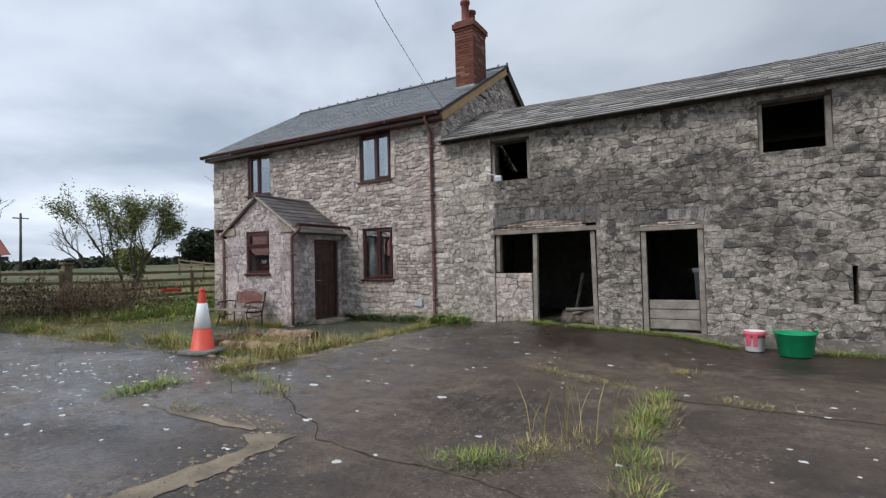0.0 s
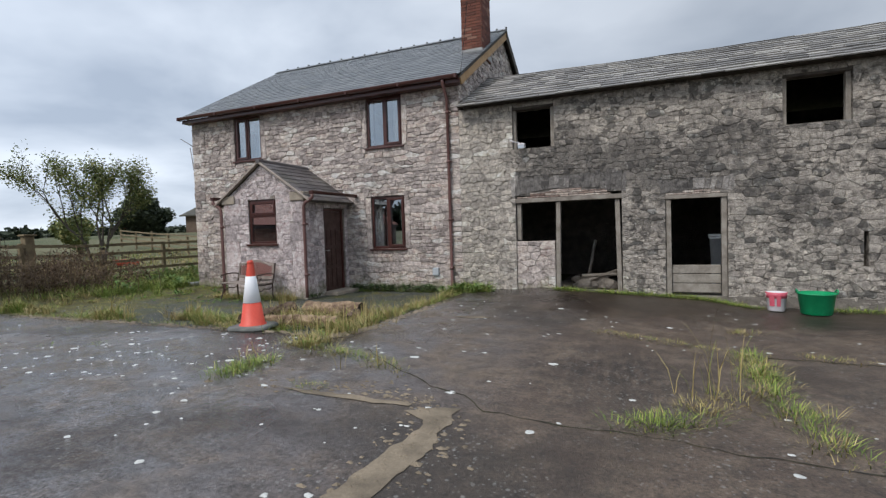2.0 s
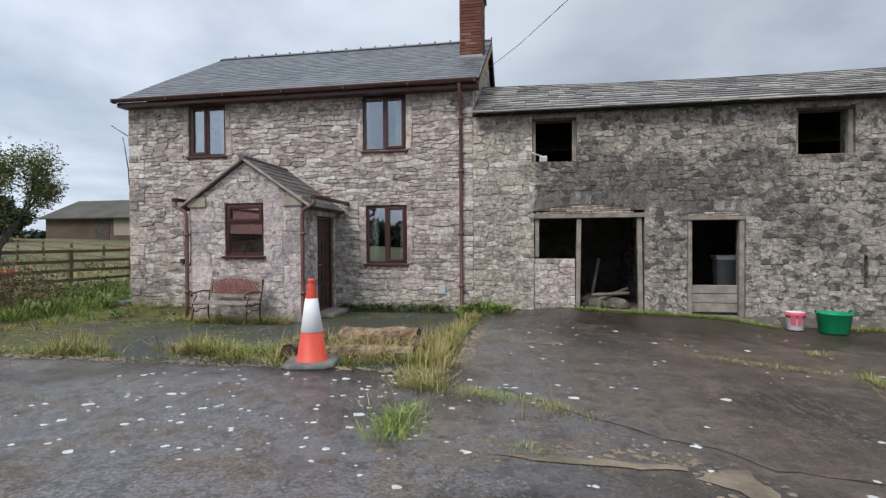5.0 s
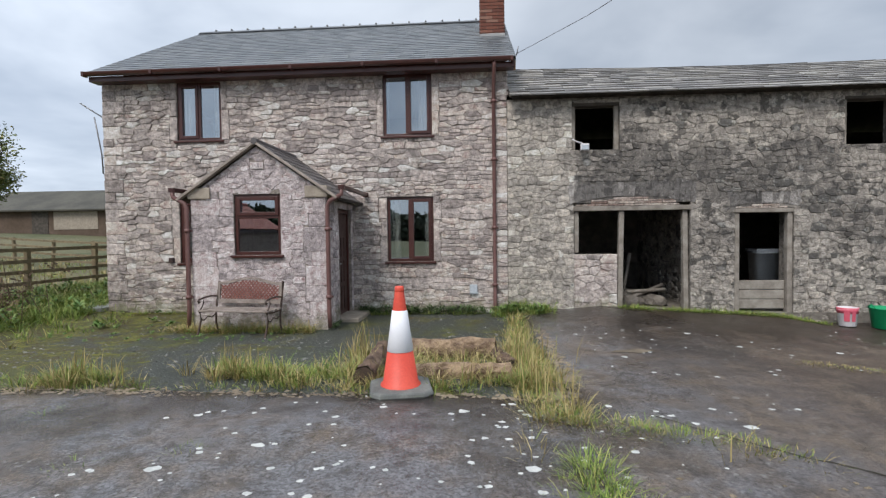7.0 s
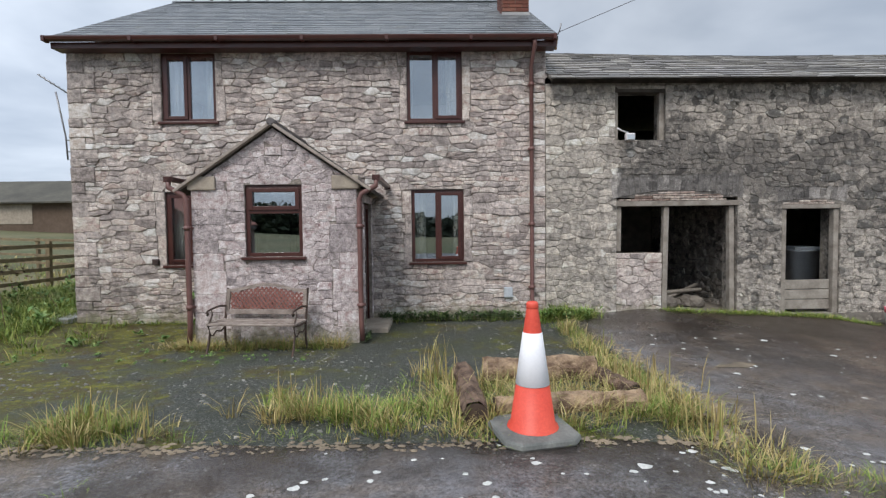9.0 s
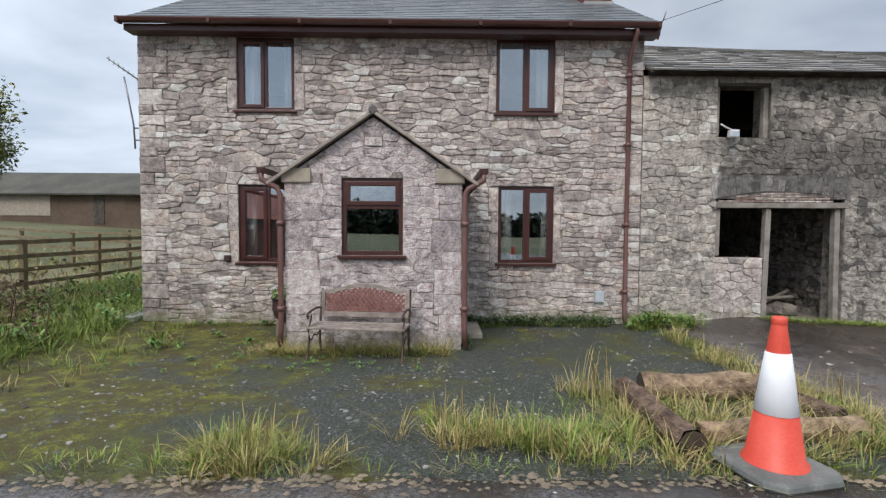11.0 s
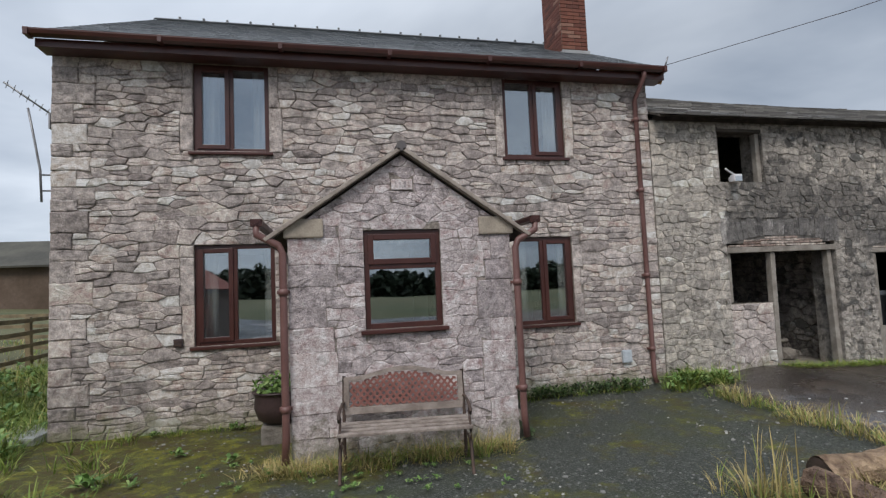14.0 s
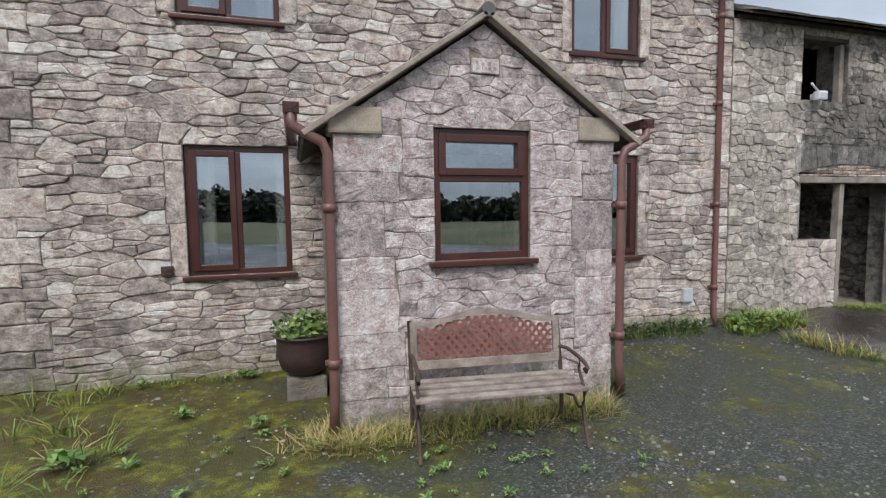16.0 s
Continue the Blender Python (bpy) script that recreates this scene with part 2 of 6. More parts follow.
def yard_mat():
    """Worn, wet tarmac and concrete with lichen blots and stains."""
    def build(nt, bs):
        v = coords(nt, "World")
        big, mid, fine = noise_tex(nt, v, 0.35, 4), noise_tex(nt, v, 1.7, 7, 0.72), noise_tex(nt, v, 38, 5, 0.85)
        sep = nt.nodes.new("ShaderNodeSeparateXYZ")
        nt.links.new(v, sep.inputs[0])
        east = nt.nodes.new("ShaderNodeMapRange")
        east.inputs[1].default_value, east.inputs[2].default_value = -5.0, -2.6
        nt.links.new(sep.outputs[0], east.inputs[0])
        c = mixc(nt, east.outputs[0], (0.16, 0.158, 0.166), (0.076, 0.053, 0.039))
        c = mixc(nt, ramp(nt, mid, [(0.42, G3(0)), (0.62, G3(0.8))]), c, (0.15, 0.112, 0.08))
        c = mixc(nt, ramp(nt, noise_tex(nt, v, 7.0, 6, 0.75), [(0.48, G3(0)), (0.62, G3(0.55))]), c, (0.03, 0.023, 0.018))
        c = mixc(nt, ramp(nt, big, [(0.5, G3(0)), (0.62, G3(0.75))]), c, (0.028, 0.022, 0.018))
        c = mixc(nt, 0.85, c, ramp(nt, fine, [(0.33, G3(0.1)), (0.67, G3(0.9))]), "OVERLAY")
        # an oily scuffed stain in the middle of the yard and a damp strip along the barn
        def away(loc, size):
            mp = nt.nodes.new("ShaderNodeVectorMath")
            mp.operation = "SUBTRACT"
            mp.inputs[1].default_value = loc
            nt.links.new(v, mp.inputs[0])
            sc_ = nt.nodes.new("ShaderNodeVectorMath")
            sc_.operation = "DIVIDE"
            sc_.inputs[1].default_value = size
            nt.links.new(mp.outputs[0], sc_.inputs[0])
            ln = nt.nodes.new("ShaderNodeVectorMath")
            ln.operation = "LENGTH"
            nt.links.new(sc_.outputs[0], ln.inputs[0])
            ad = nt.nodes.new("ShaderNodeMath")
            nt.links.new(ln.outputs["Value"], ad.inputs[0])
            nt.links.new(noise_tex(nt, v, 2.6, 6, 0.75), ad.inputs[1])
            return ad.outputs[0]
        streak = noise_tex(nt, coords(nt, "World", (9, 1.6, 1)), 1.6, 5, 0.7)
        stain = mixc(nt, 1.0, ramp(nt, away((-1.95, 4.4, 0.1), (2.2, 2.6, 9.0)), [(0.6, G3(0.85)), (1.0, G3(0))]), ramp(nt, streak, [(0.36, G3(0.25)), (0.56, G3(1))]), "MULTIPLY")
        c = mixc(nt, stain, c, (0.02, 0.014, 0.01))
        damp = ramp(nt, away((0.0, 8.9, 0.1), (14.0, 3.4, 9.0)), [(0.8, G3(0.8)), (1.0, G3(0))])
        c = mixc(nt, damp, c, mixc(nt, 0.75, c, (0.02, 0.015, 0.012)))
        # pale flecks of grit and lichen
        for sc, lo, hi, thr, most in ((26.0, 0.18, 0.25, 0.42, 0.4), (13.0, 0.15, 0.21, 0.46, 0.45), (3.6, 0.11, 0.15, 0.56, 0.7)):
            vo = nt.nodes.new("ShaderNodeTexVoronoi")
            vo.inputs["Scale"].default_value = sc
            nt.links.new(v, vo.inputs["Vector"])
            spots = ramp(nt, vo.outputs["Distance"], [(lo, G3(1)), (hi, G3(0))])
            where = ramp(nt, noise_tex(nt, v, 0.9 if sc > 10 else 1.4, 3), [(thr, G3(0)), (thr + 0.12, G3(1))])
            f = mixc(nt, 1.0, spots, where, "MULTIPLY")
            f = mixc(nt, 1.0, f, ramp(nt, noise_tex(nt, v, 11, 3), [(0.4, G3(0)), (0.55, G3(most))]), "MULTIPLY")
            c = mixc(nt, f, c, (0.33, 0.33, 0.31))
        nt.links.new(c, bs.inputs["Base Color"])
        wet = noise_tex(nt, v, 0.55, 4)
        r = ramp(nt, wet, [(0.36, G3(0.2)), (0.5, G3(0.42)), (0.66, G3(0.65))])
        r = mixc(nt, east.outputs[0], ramp(nt, wet, [(0.36, G3(0.10)), (0.5, G3(0.2)), (0.66, G3(0.42))]), ramp(nt, wet, [(0.36, G3(0.38)), (0.5, G3(0.58)), (0.66, G3(0.78))]))
        r = mixc(nt, damp, r, mixc(nt, 0.6, r, G3(0.16)))
        nt.links.new(r, bs.inputs["Roughness"])
        bump(nt, bs, mixc(nt, 0.6, mid, fine), 0.85, 0.018)
    return mat("wet_tarmac", build)


def gravel_mat():
    def build(nt, bs):
        v = coords(nt, "World")
        vo = nt.nodes.new("ShaderNodeTexVoronoi")
        vo.inputs["Scale"].default_value = 85
        nt.links.new(v, vo.inputs["Vector"])
        sepc = nt.nodes.new("ShaderNodeSeparateColor")
        nt.links.new(vo.outputs["Color"], sepc.inputs[0])
        c = ramp(nt, sepc.outputs[0], [(0, (0.018, 0.021, 0.016)), (0.65, (0.044, 0.05, 0.038)), (0.92, (0.09, 0.094, 0.082)), (1, (0.17, 0.168, 0.16))])
        sep = nt.nodes.new("ShaderNodeSeparateXYZ")
        nt.links.new(v, sep.inputs[0])
        west = nt.nodes.new("ShaderNodeMapRange")
        west.inputs[1].default_value, west.inputs[2].default_value = -9.0, -12.5
        west.inputs[3].default_value, west.inputs[4].default_value = -0.06, 0.13
        nt.links.new(sep.outputs[0], west.inputs[0])
        nm = noise_tex(nt, v, 1.3, 6, 0.7)
        ad = nt.nodes.new("ShaderNodeMath")
        nt.links.new(nm, ad.inputs[0])
        nt.links.new(west.outputs[0], ad.inputs[1])
        hue = ramp(nt, noise_tex(nt, v, 4.5, 9, 0.82), [(0.34, (0.022, 0.016, 0.006)), (0.43, (0.075, 0.048, 0.006)), (0.50, (0.06, 0.062, 0.007)), (0.57, (0.15, 0.135, 0.008)), (0.66, (0.20, 0.24, 0.012))])
        c = mixc(nt, ramp(nt, ad.outputs[0], [(0.44, G3(0)), (0.56, G3(0.92))]), c, hue)
        patch = noise_tex(nt, v, 0.8, 5, 0.65)
        c = mixc(nt, ramp(nt, patch, [(0.5, G3(0)), (0.64, G3(0.45))]), c, (0.045, 0.055, 0.018))
        fine = noise_tex(nt, v, 70, 4, 0.85)
        c = mixc(nt, 0.7, c, ramp(nt, fine, [(0.25, G3(0.2)), (0.75, G3(0.8))]), "OVERLAY")
        nt.links.new(c, bs.inputs["Base Color"])
        bs.inputs["Roughness"].default_value = 0.75
        bump(nt, bs, mixc(nt, 0.6, vo.outputs["Distance"], mixc(nt, 0.5, fine, noise_tex(nt, v, 14, 5, 0.7))), 0.9, 0.022)
    return mat("mossy_gravel", build)


M_YARD, M_GRAVEL = yard_mat(), gravel_mat()
M_FIELD = surface("field_grass", (0.045, 0.062, 0.018), (0.135, 0.12, 0.06), 0.12, 0.95, 6, 0.8, 0, 0.05)


# ---- builders ----
def mesh_of(name, bm):
    me = bpy.data.meshes.new(name)
    bm.normal_update()
    bm.to_mesh(me)
    bm.free()
    return me


def part(name, bm, material, parent=None, label=""):
    """Links a bmesh as one mesh object under a thing or under a part."""
    ob = new(name, mesh_of(name, bm))
    if material:
        ob.data.materials.append(material)
    if parent:
        ob.parent = parent
    if label:
        tagged(ob, label)
    return ob


def thing(name, label, category, group="", kind=""):
    return tagged(new(name), label, category, group, kind)


def add_box(bm, x0, x1, y0, y1, z0, z1, m=None, bevel=0.0):
    vs = [bm.verts.new(Vector(p)) for p in ((x0, y0, z0), (x1, y0, z0), (x1, y1, z0), (x0, y1, z0), (x0, y0, z1), (x1, y0, z1), (x1, y1, z1), (x0, y1, z1))]
    fs = [bm.faces.new([vs[i] for i in f]) for f in ((3, 2, 1, 0), (4, 5, 6, 7), (0, 1, 5, 4), (1, 2, 6, 5), (2, 3, 7, 6), (3, 0, 4, 7))]
    if bevel:
        es = list({e for f in fs for e in f.edges})
        r = bmesh.ops.bevel(bm, geom=es, offset=bevel, segments=2, affect="EDGES", profile=0.6)
        vs = list({v for f in r["faces"] for v in f.verts} | {v for v in vs if v.is_valid})
    if m is not None:
        for v in vs:
            v.co = m @ v.co
    return bm


def box(x0, x1, y0, y1, z0, z1, bevel=0.006, m=None):
    return add_box(bmesh.new(), x0, x1, y0, y1, z0, z1, m, bevel)


def add_tube(bm, pts, radii, seg=10, caps=True):
    """A tube along points, a radius for each."""
    rings = []
    pts = [Vector(p) for p in pts]
    ref = None
    for i, p in enumerate(pts):
        d = (pts[min(i + 1, len(pts) - 1)] - pts[max(i - 1, 0)]).normalized()
        if ref is None:
            ref = Vector((0, 0, 1)) if abs(d.z) < 0.9 else Vector((1, 0, 0))
        a = d.cross(ref).normalized()
        b = d.cross(a)
        r = radii[i] if hasattr(radii, "__len__") else radii
        rings.append([bm.verts.new(p + r * (math.cos(2 * math.pi * k / seg) * a + math.sin(2 * math.pi * k / seg) * b)) for k in range(seg)])
    for r0, r1 in zip(rings, rings[1:]):
        for k in range(seg):
            f = bm.faces.new((r0[k], r0[(k + 1) % seg], r1[(k + 1) % seg], r1[k]))
            f.smooth = True
    if caps:
        bm.faces.new(rings[0])
        bm.faces.new(rings[-1][::-1])
    return bm


def tube(pts, radii, seg=10):
    bm = add_tube(bmesh.new(), pts, radii, seg)
    bmesh.ops.recalc_face_normals(bm, faces=bm.faces)
    return bm


def add_lathe(bm, prof, seg=24, at=(0, 0, 0)):
    rings = [[bm.verts.new((at[0] + r * math.cos(2 * math.pi * k / seg), at[1] + r * math.sin(2 * math.pi * k / seg), at[2] + z)) for k in range(seg)] for r, z in prof]
    for r0, r1 in zip(rings, rings[1:]):
        for k in range(seg):
            bm.faces.new((r0[k], r0[(k + 1) % seg], r1[(k + 1) % seg], r1[k])).smooth = True
    return bm


def lathe(prof, seg=24, at=(0, 0, 0)):
    return add_lathe(bmesh.new(), prof, seg, at)


def wall_mesh(u0, u1, z0, z1, y0, y1, holes, m=None):
    """A wall of thickness y0..y1 with rectangular holes (u0, u1, z0, z1) right through it; m places it."""
    us = sorted({u0, u1, *[h[0] for h in holes], *[h[1] for h in holes]})
    zs = sorted({z0, z1, *[h[2] for h in holes], *[h[3] for h in holes]})
    solid = {}
    for i in range(len(us) - 1):
        for j in range(len(zs) - 1):
            cu, cz = (us[i] + us[i + 1]) / 2, (zs[j] + zs[j + 1]) / 2
            solid[i, j] = not any(h[0] < cu < h[1] and h[2] < cz < h[3] for h in holes)
    bm = bmesh.new()

    def quad(*ps):
        bm.faces.new([bm.verts.new(Vector(p)) for p in ps])
    for (i, j), s in solid.items():
        if not s:
            continue
        a, b, c, d = us[i], us[i + 1], zs[j], zs[j + 1]
        quad((a, y0, c), (b, y0, c), (b, y0, d), (a, y0, d))
        quad((b, y1, c), (a, y1, c), (a, y1, d), (b, y1, d))
        if not solid.get((i - 1, j)):
            quad((a, y1, c), (a, y0, c), (a, y0, d), (a, y1, d))
        if not solid.get((i + 1, j)):
            quad((b, y0, c), (b, y1, c), (b, y1, d), (b, y0, d))
        if not solid.get((i, j - 1)):
            quad((a, y1, c), (b, y1, c), (b, y0, c), (a, y0, c))
        if not solid.get((i, j + 1)):
            quad((a, y0, d), (b, y0, d), (b, y1, d), (a, y1, d))
    bmesh.ops.remove_doubles(bm, verts=bm.verts, dist=1e-5)
    if m is not None:
        bm.transform(m)
    return bm


def smooth_step(a, b, v):
    t = max(0.0, min(1.0, (v - a) / (b - a)))
    return t * t * (3 - 2 * t)


def ground_z(x, y):
    """Height of the ground: a slight rise to the west, a dip towards the house, fields that climb to the north-west."""
    z = 0.26 * smooth_step(0.8, -6.8, x)
    z -= 0.10 * smooth_step(5.0, 8.0, y) * smooth_step(-4.5, -6.5, x)
    z -= 0.05 * smooth_step(6.0, 9.0, y) * smooth_step(-1.5, 0.5, x)
    z += 0.10 * smooth_step(6.8, 9.4, y) * smooth_step(-4.6, -3.6, x) * smooth_step(0.3, -0.8, x)
    if x < -13:
        z += 1.3 * smooth_step(-17, -50, x) + 0.25 * smooth_step(-13, -16, x)
    if y > 14:
        z += 0.6 * smooth_step(14, 45, y) * smooth_step(-10, -16, x)
    return z


def sheet(xs, ys, lift, keep=None):
    bm = bmesh.new()
    vs = {(i, j): bm.verts.new((x, y, ground_z(x, y) + lift)) for i, x in enumerate(xs) for j, y in enumerate(ys)}
    for i in range(len(xs) - 1):
        for j in range(len(ys) - 1):
            if keep is None or keep((xs[i] + xs[i + 1]) / 2, (ys[j] + ys[j + 1]) / 2):
                bm.faces.new((vs[i, j], vs[i + 1, j], vs[i + 1, j + 1], vs[i, j + 1])).smooth = True
    bmesh.ops.delete(bm, geom=[v for v in bm.verts if not v.link_faces], context="VERTS")
    return bm


def steps(a, b, n):
    return [a + (b - a) * i / n for i in range(n + 1)]


# ---- ground ----
gx = [-900, -400, -200, -120, -80, *steps(-60, -24, 18), *steps(-22, 10, 32), 20, 40, 80, 150, 300, 900]
gy = [-900, -400, -200, -100, -50, -25, *steps(-12, 16, 28), *steps(18, 60, 21), 80, 120, 200, 400, 900]
tagged(part("ground", sheet(gx, gy, -0.10), M_FIELD), "rough green pasture rising to the far hedges", "ground", "", "structure")
EDGE_Y, EDGE_X = 4.55, -5.25
yard_bm = sheet(steps(-18, 9, 108), steps(-10, 9.75, 79), 0.0, lambda x, y: y < EDGE_Y or x > EDGE_X)
rim = [e for e in yard_bm.edges if len(e.link_faces) == 1]
ext = bmesh.ops.extrude_edge_only(yard_bm, edges=rim)
for v in ext["geom"]:
    if isinstance(v, bmesh.types.BMVert):
        v.co.z -= 0.12
for v in yard_bm.verts:
    if abs(v.co.y - EDGE_Y) < 0.3 or (abs(v.co.x - EDGE_X) < 0.3 and v.co.y > 4):
        v.co.x += 0.05 * noise.noise((v.co.x * 3, v.co.y * 3, 1))
        v.co.y += 0.07 * noise.noise((v.co.x * 3, v.co.y * 3, 5))
tagged(part("yard", yard_bm, M_YARD), "dark wet worn tarmac farmyard with pale lichen blots", "ground", "", "structure")
tagged(part("gravel_apron", sheet(steps(-16.5, -5.2, 46), steps(4.3, 9.85, 23), -0.035), M_GRAVEL), "dark gravel apron overgrown with yellow-green moss", "ground", "", "structure")

# ---- farmhouse ----
HX0, HX1, HY, HEAVE, HRY, HRZ, HYB = -13.65, -5.5, 9.78, 4.83, 13.6, 7.25, 17.4
WINDOWS = [(-12.08, -11.16, 3.60, 4.76), (-7.89, -6.94, 3.58, 4.77), (-7.84, -6.93, 1.14, 2.40), (-12.08, -11.12, 1.14, 2.40)]
INSIDE_DOOR = (-9.95, -9.05, 0.1, 2.1)
house = thing("farmhouse", "two-storey grey rubble stone farmhouse with slate roof", "house")
front = part("wall", wall_mesh(HX0, HX1, -0.2, HEAVE, HY, HY + 0.42, WINDOWS + [INSIDE_DOOR]), M_MORTAR, house, "pale pointed rubble stone front wall")


def gable(x0, x1, y0, y1, z0, ze, yr, zr):
    bm = bmesh.new()
    a = [bm.verts.new((x0, y, z)) for y, z in ((y0, z0), (y1, z0), (y1, ze), (yr, zr), (y0, ze))]
    b = [bm.verts.new((x1, v.co.y, v.co.z)) for v in a]
    bm.faces.new(a)
    bm.faces.new(b[::-1])
    for i in range(5):
        bm.faces.new((a[i], b[i], b[(i + 1) % 5], a[(i + 1) % 5]))
    bmesh.ops.recalc_face_normals(bm, faces=bm.faces)
    return bm


part("wall", gable(HX0, HX0 + 0.42, HY + 0.421, HYB, -0.2, HEAVE + 0.2, HRY, HRZ - 0.05), M_MORTAR, house)
gable_east = part("wall", gable(HX1 - 0.42, HX1, HY + 0.421, HYB, -0.2, HEAVE + 0.2, HRY, HRZ - 0.05), M_MORTAR, house)
part("wall", box(HX0 + 0.421, HX1 - 0.421, HYB - 0.4, HYB, -0.2, HEAVE, 0), M_MORTAR, house)
part("floor", box(HX0 + 0.43, HX1 - 0.43, HY + 0.43, HYB - 0.41, 0.05, 0.2, 0), M_DARKWOOD, house)
part("floor", box(HX0 + 0.43, HX1 - 0.43, HY + 0.43, HYB - 0.41, 2.55, 2.8, 0), M_PLASTER, house)
part("ceiling", box(HX0 + 0.43, HX1 - 0.43, HY + 0.43, HYB - 0.41, 4.85, 4.95, 0), M_PLASTER, house)
part("partition", box(HX0 + 0.43, HX1 - 0.43, HY + 4.0, HY + 4.1, 0.21, 2.54, 0), M_PLASTER, house)
part("partition", box(HX0 + 0.43, HX1 - 0.43, HY + 4.0, HY + 4.1, 2.81, 4.84, 0), M_PLASTER, house)
for xm in (-10.6, -8.7):
    part("partition", box(xm, xm + 0.1, HY + 0.43, HY + 3.99, 0.21, 2.54, 0), M_PLASTER, house)
    part("partition", box(xm, xm + 0.1, HY + 0.43, HY + 3.99, 2.81, 4.84, 0), M_PLASTER, house)


def roof_slope(x0, x1, ye, ze, yr, zr, course, width, thick, jitter, rng, sag=0.0):
    """Overlapping slates on one slope, each a thin tilted slab, joined."""
    vs, fs = [], []
    d = Vector((0, yr - ye, zr - ze))
    run = d.length
    up = d.normalized()
    nrm = Vector((1, 0, 0)).cross(up)
    if nrm.z < 0:
        nrm = -nrm
    n = int(run / course) + 1
    course = run / n
    for r in range(n):
        x = x0 - rng.uniform(0, width) * 0.7
        lift = 0.0
        while x < x1:
            w = width * rng.uniform(1 - jitter, 1 + jitter)
            a, b = max(x, x0) + 0.004, min(x + w, x1) - 0.004
            x += w
            if b - a < 0.03:
                continue
            s0 = r * course + rng.uniform(-1, 1) * jitter * course * 0.18
            s1 = min(s0 + course * 1.55, run)
            t0 = thick * rng.uniform(0.8, 1.0 + jitter)
            i = len(vs)
            for s, h in ((s0, 1.9 * thick + t0 - thick), (s1, 0.5 * thick)):
                for xx in (a, b):
                    p = Vector((xx, ye, ze)) + up * s
                    sg = sag * math.sin(math.pi * (xx - x0) / (x1 - x0)) * (s / run) if sag else 0.0
                    wob = 0.02 * jitter * noise.noise((xx * 0.8, s * 0.8, 3))
                    for hh in (h - t0, h):
                        q = p + nrm * (hh + wob + rng.uniform(-1, 1) * jitter * 0.004)
                        vs.append((q.x, q.y, q.z - sg))
            # order: s0a low, s0a high, s0b low, s0b high, s1a low, s1a high, s1b low, s1b high
            for f in ((1, 3, 7, 5), (0, 1, 5, 4), (2, 6, 7, 3), (0, 2, 3, 1), (4, 5, 7, 6)):
                fs.append([i + k for k in f])
    return vs, fs


def slates(vf, which, parent, most=300, near=None):
    """Lays slates: those nearest the yard as pieces, the rest joined."""
    vs, fs = vf
    n = len(vs) // 8
    order = sorted(range(n), key=lambda k: near(*vs[8 * k])) if near else range(n)
    one, rest = M_SLATES[which]
    rv, rf = [], []
    for rank, k in enumerate(order):
        pts = vs[8 * k:8 * k + 8]
        faces = [[i - 8 * k for i in f] for f in fs[5 * k:5 * k + 5]]
        if rank < most:
            me = bpy.data.meshes.new("slate")
            me.from_pydata(pts, [], faces)
            me.materials.append(one)
            new("slate", me).parent = parent
        else:
            o = len(rv)
            rv += pts
            rf += [[o + i for i in f] for f in faces]
    if rv:
        me = bpy.data.meshes.new("slating")
        me.from_pydata(rv, [], rf)
        me.materials.append(rest)
        ob = new("slating", me)
        ob.parent = parent
        tagged(ob, kind="stuff")


rng = random.Random(5)


def roof_deck(x0, x1, ye, ze, yr, zr, yb, t=0.06, sag=0.0):
    bm = bmesh.new()
    n = 12 if sag else 1
    rows = []
    for k in range(n + 1):
        x = x0 + (x1 - x0) * k / n
        s = sag * math.sin(math.pi * k / n)
        rows.append([bm.verts.new((x, y, z)) for y, z in ((ye, ze), (yr, zr - s), (yb, ze), (yb, ze - t), (yr, zr - t - s), (ye, ze - t))])
    for r0, r1 in zip(rows, rows[1:]):
        for i in range(6):
            bm.faces.new((r0[i], r1[i], r1[(i + 1) % 6], r0[(i + 1) % 6]))
    bm.faces.new(rows[0][:3] + rows[0][3:])
    bm.faces.new((rows[-1][:3] + rows[-1][3:])[::-1])
    bmesh.ops.recalc_face_normals(bm, faces=bm.faces)
    return bm


RX0, RX1, EY, EZ = -13.72, -5.34, 9.5, 4.91
roof = part("roof", roof_deck(RX0, RX1, EY, EZ, HRY, HRZ + 0.05, 2 * HRY - EY), M_DARKWOOD, house, "blue-grey slate gable roof")
slates(roof_slope(RX0, RX1, EY - 0.04, EZ, HRY, HRZ + 0.06, 0.21, 0.27, 0.009, 0.15, rng), "house", roof, 300, lambda x, y, z: y)
ridge = bmesh.new()
x = RX0
while x < RX1 - 0.05:
    b = min(x + 0.45, RX1)
    for sgn in (-1, 1):
        m = Matrix.Translation((0, HRY, HRZ + 0.105)) @ pose(0, 0, 0, sgn * -32)
        add_box(ridge, x + 0.004, b - 0.004, min(0, sgn * 0.17), max(0, sgn * 0.17), -0.012, 0.012, m)
    add_box(ridge, b - 0.03, b + 0.01, HRY - 0.03, HRY + 0.03, HRZ + 0.09, HRZ + 0.15)
    x = b
part("ridge_tiles", ridge, M_SLATE, roof)
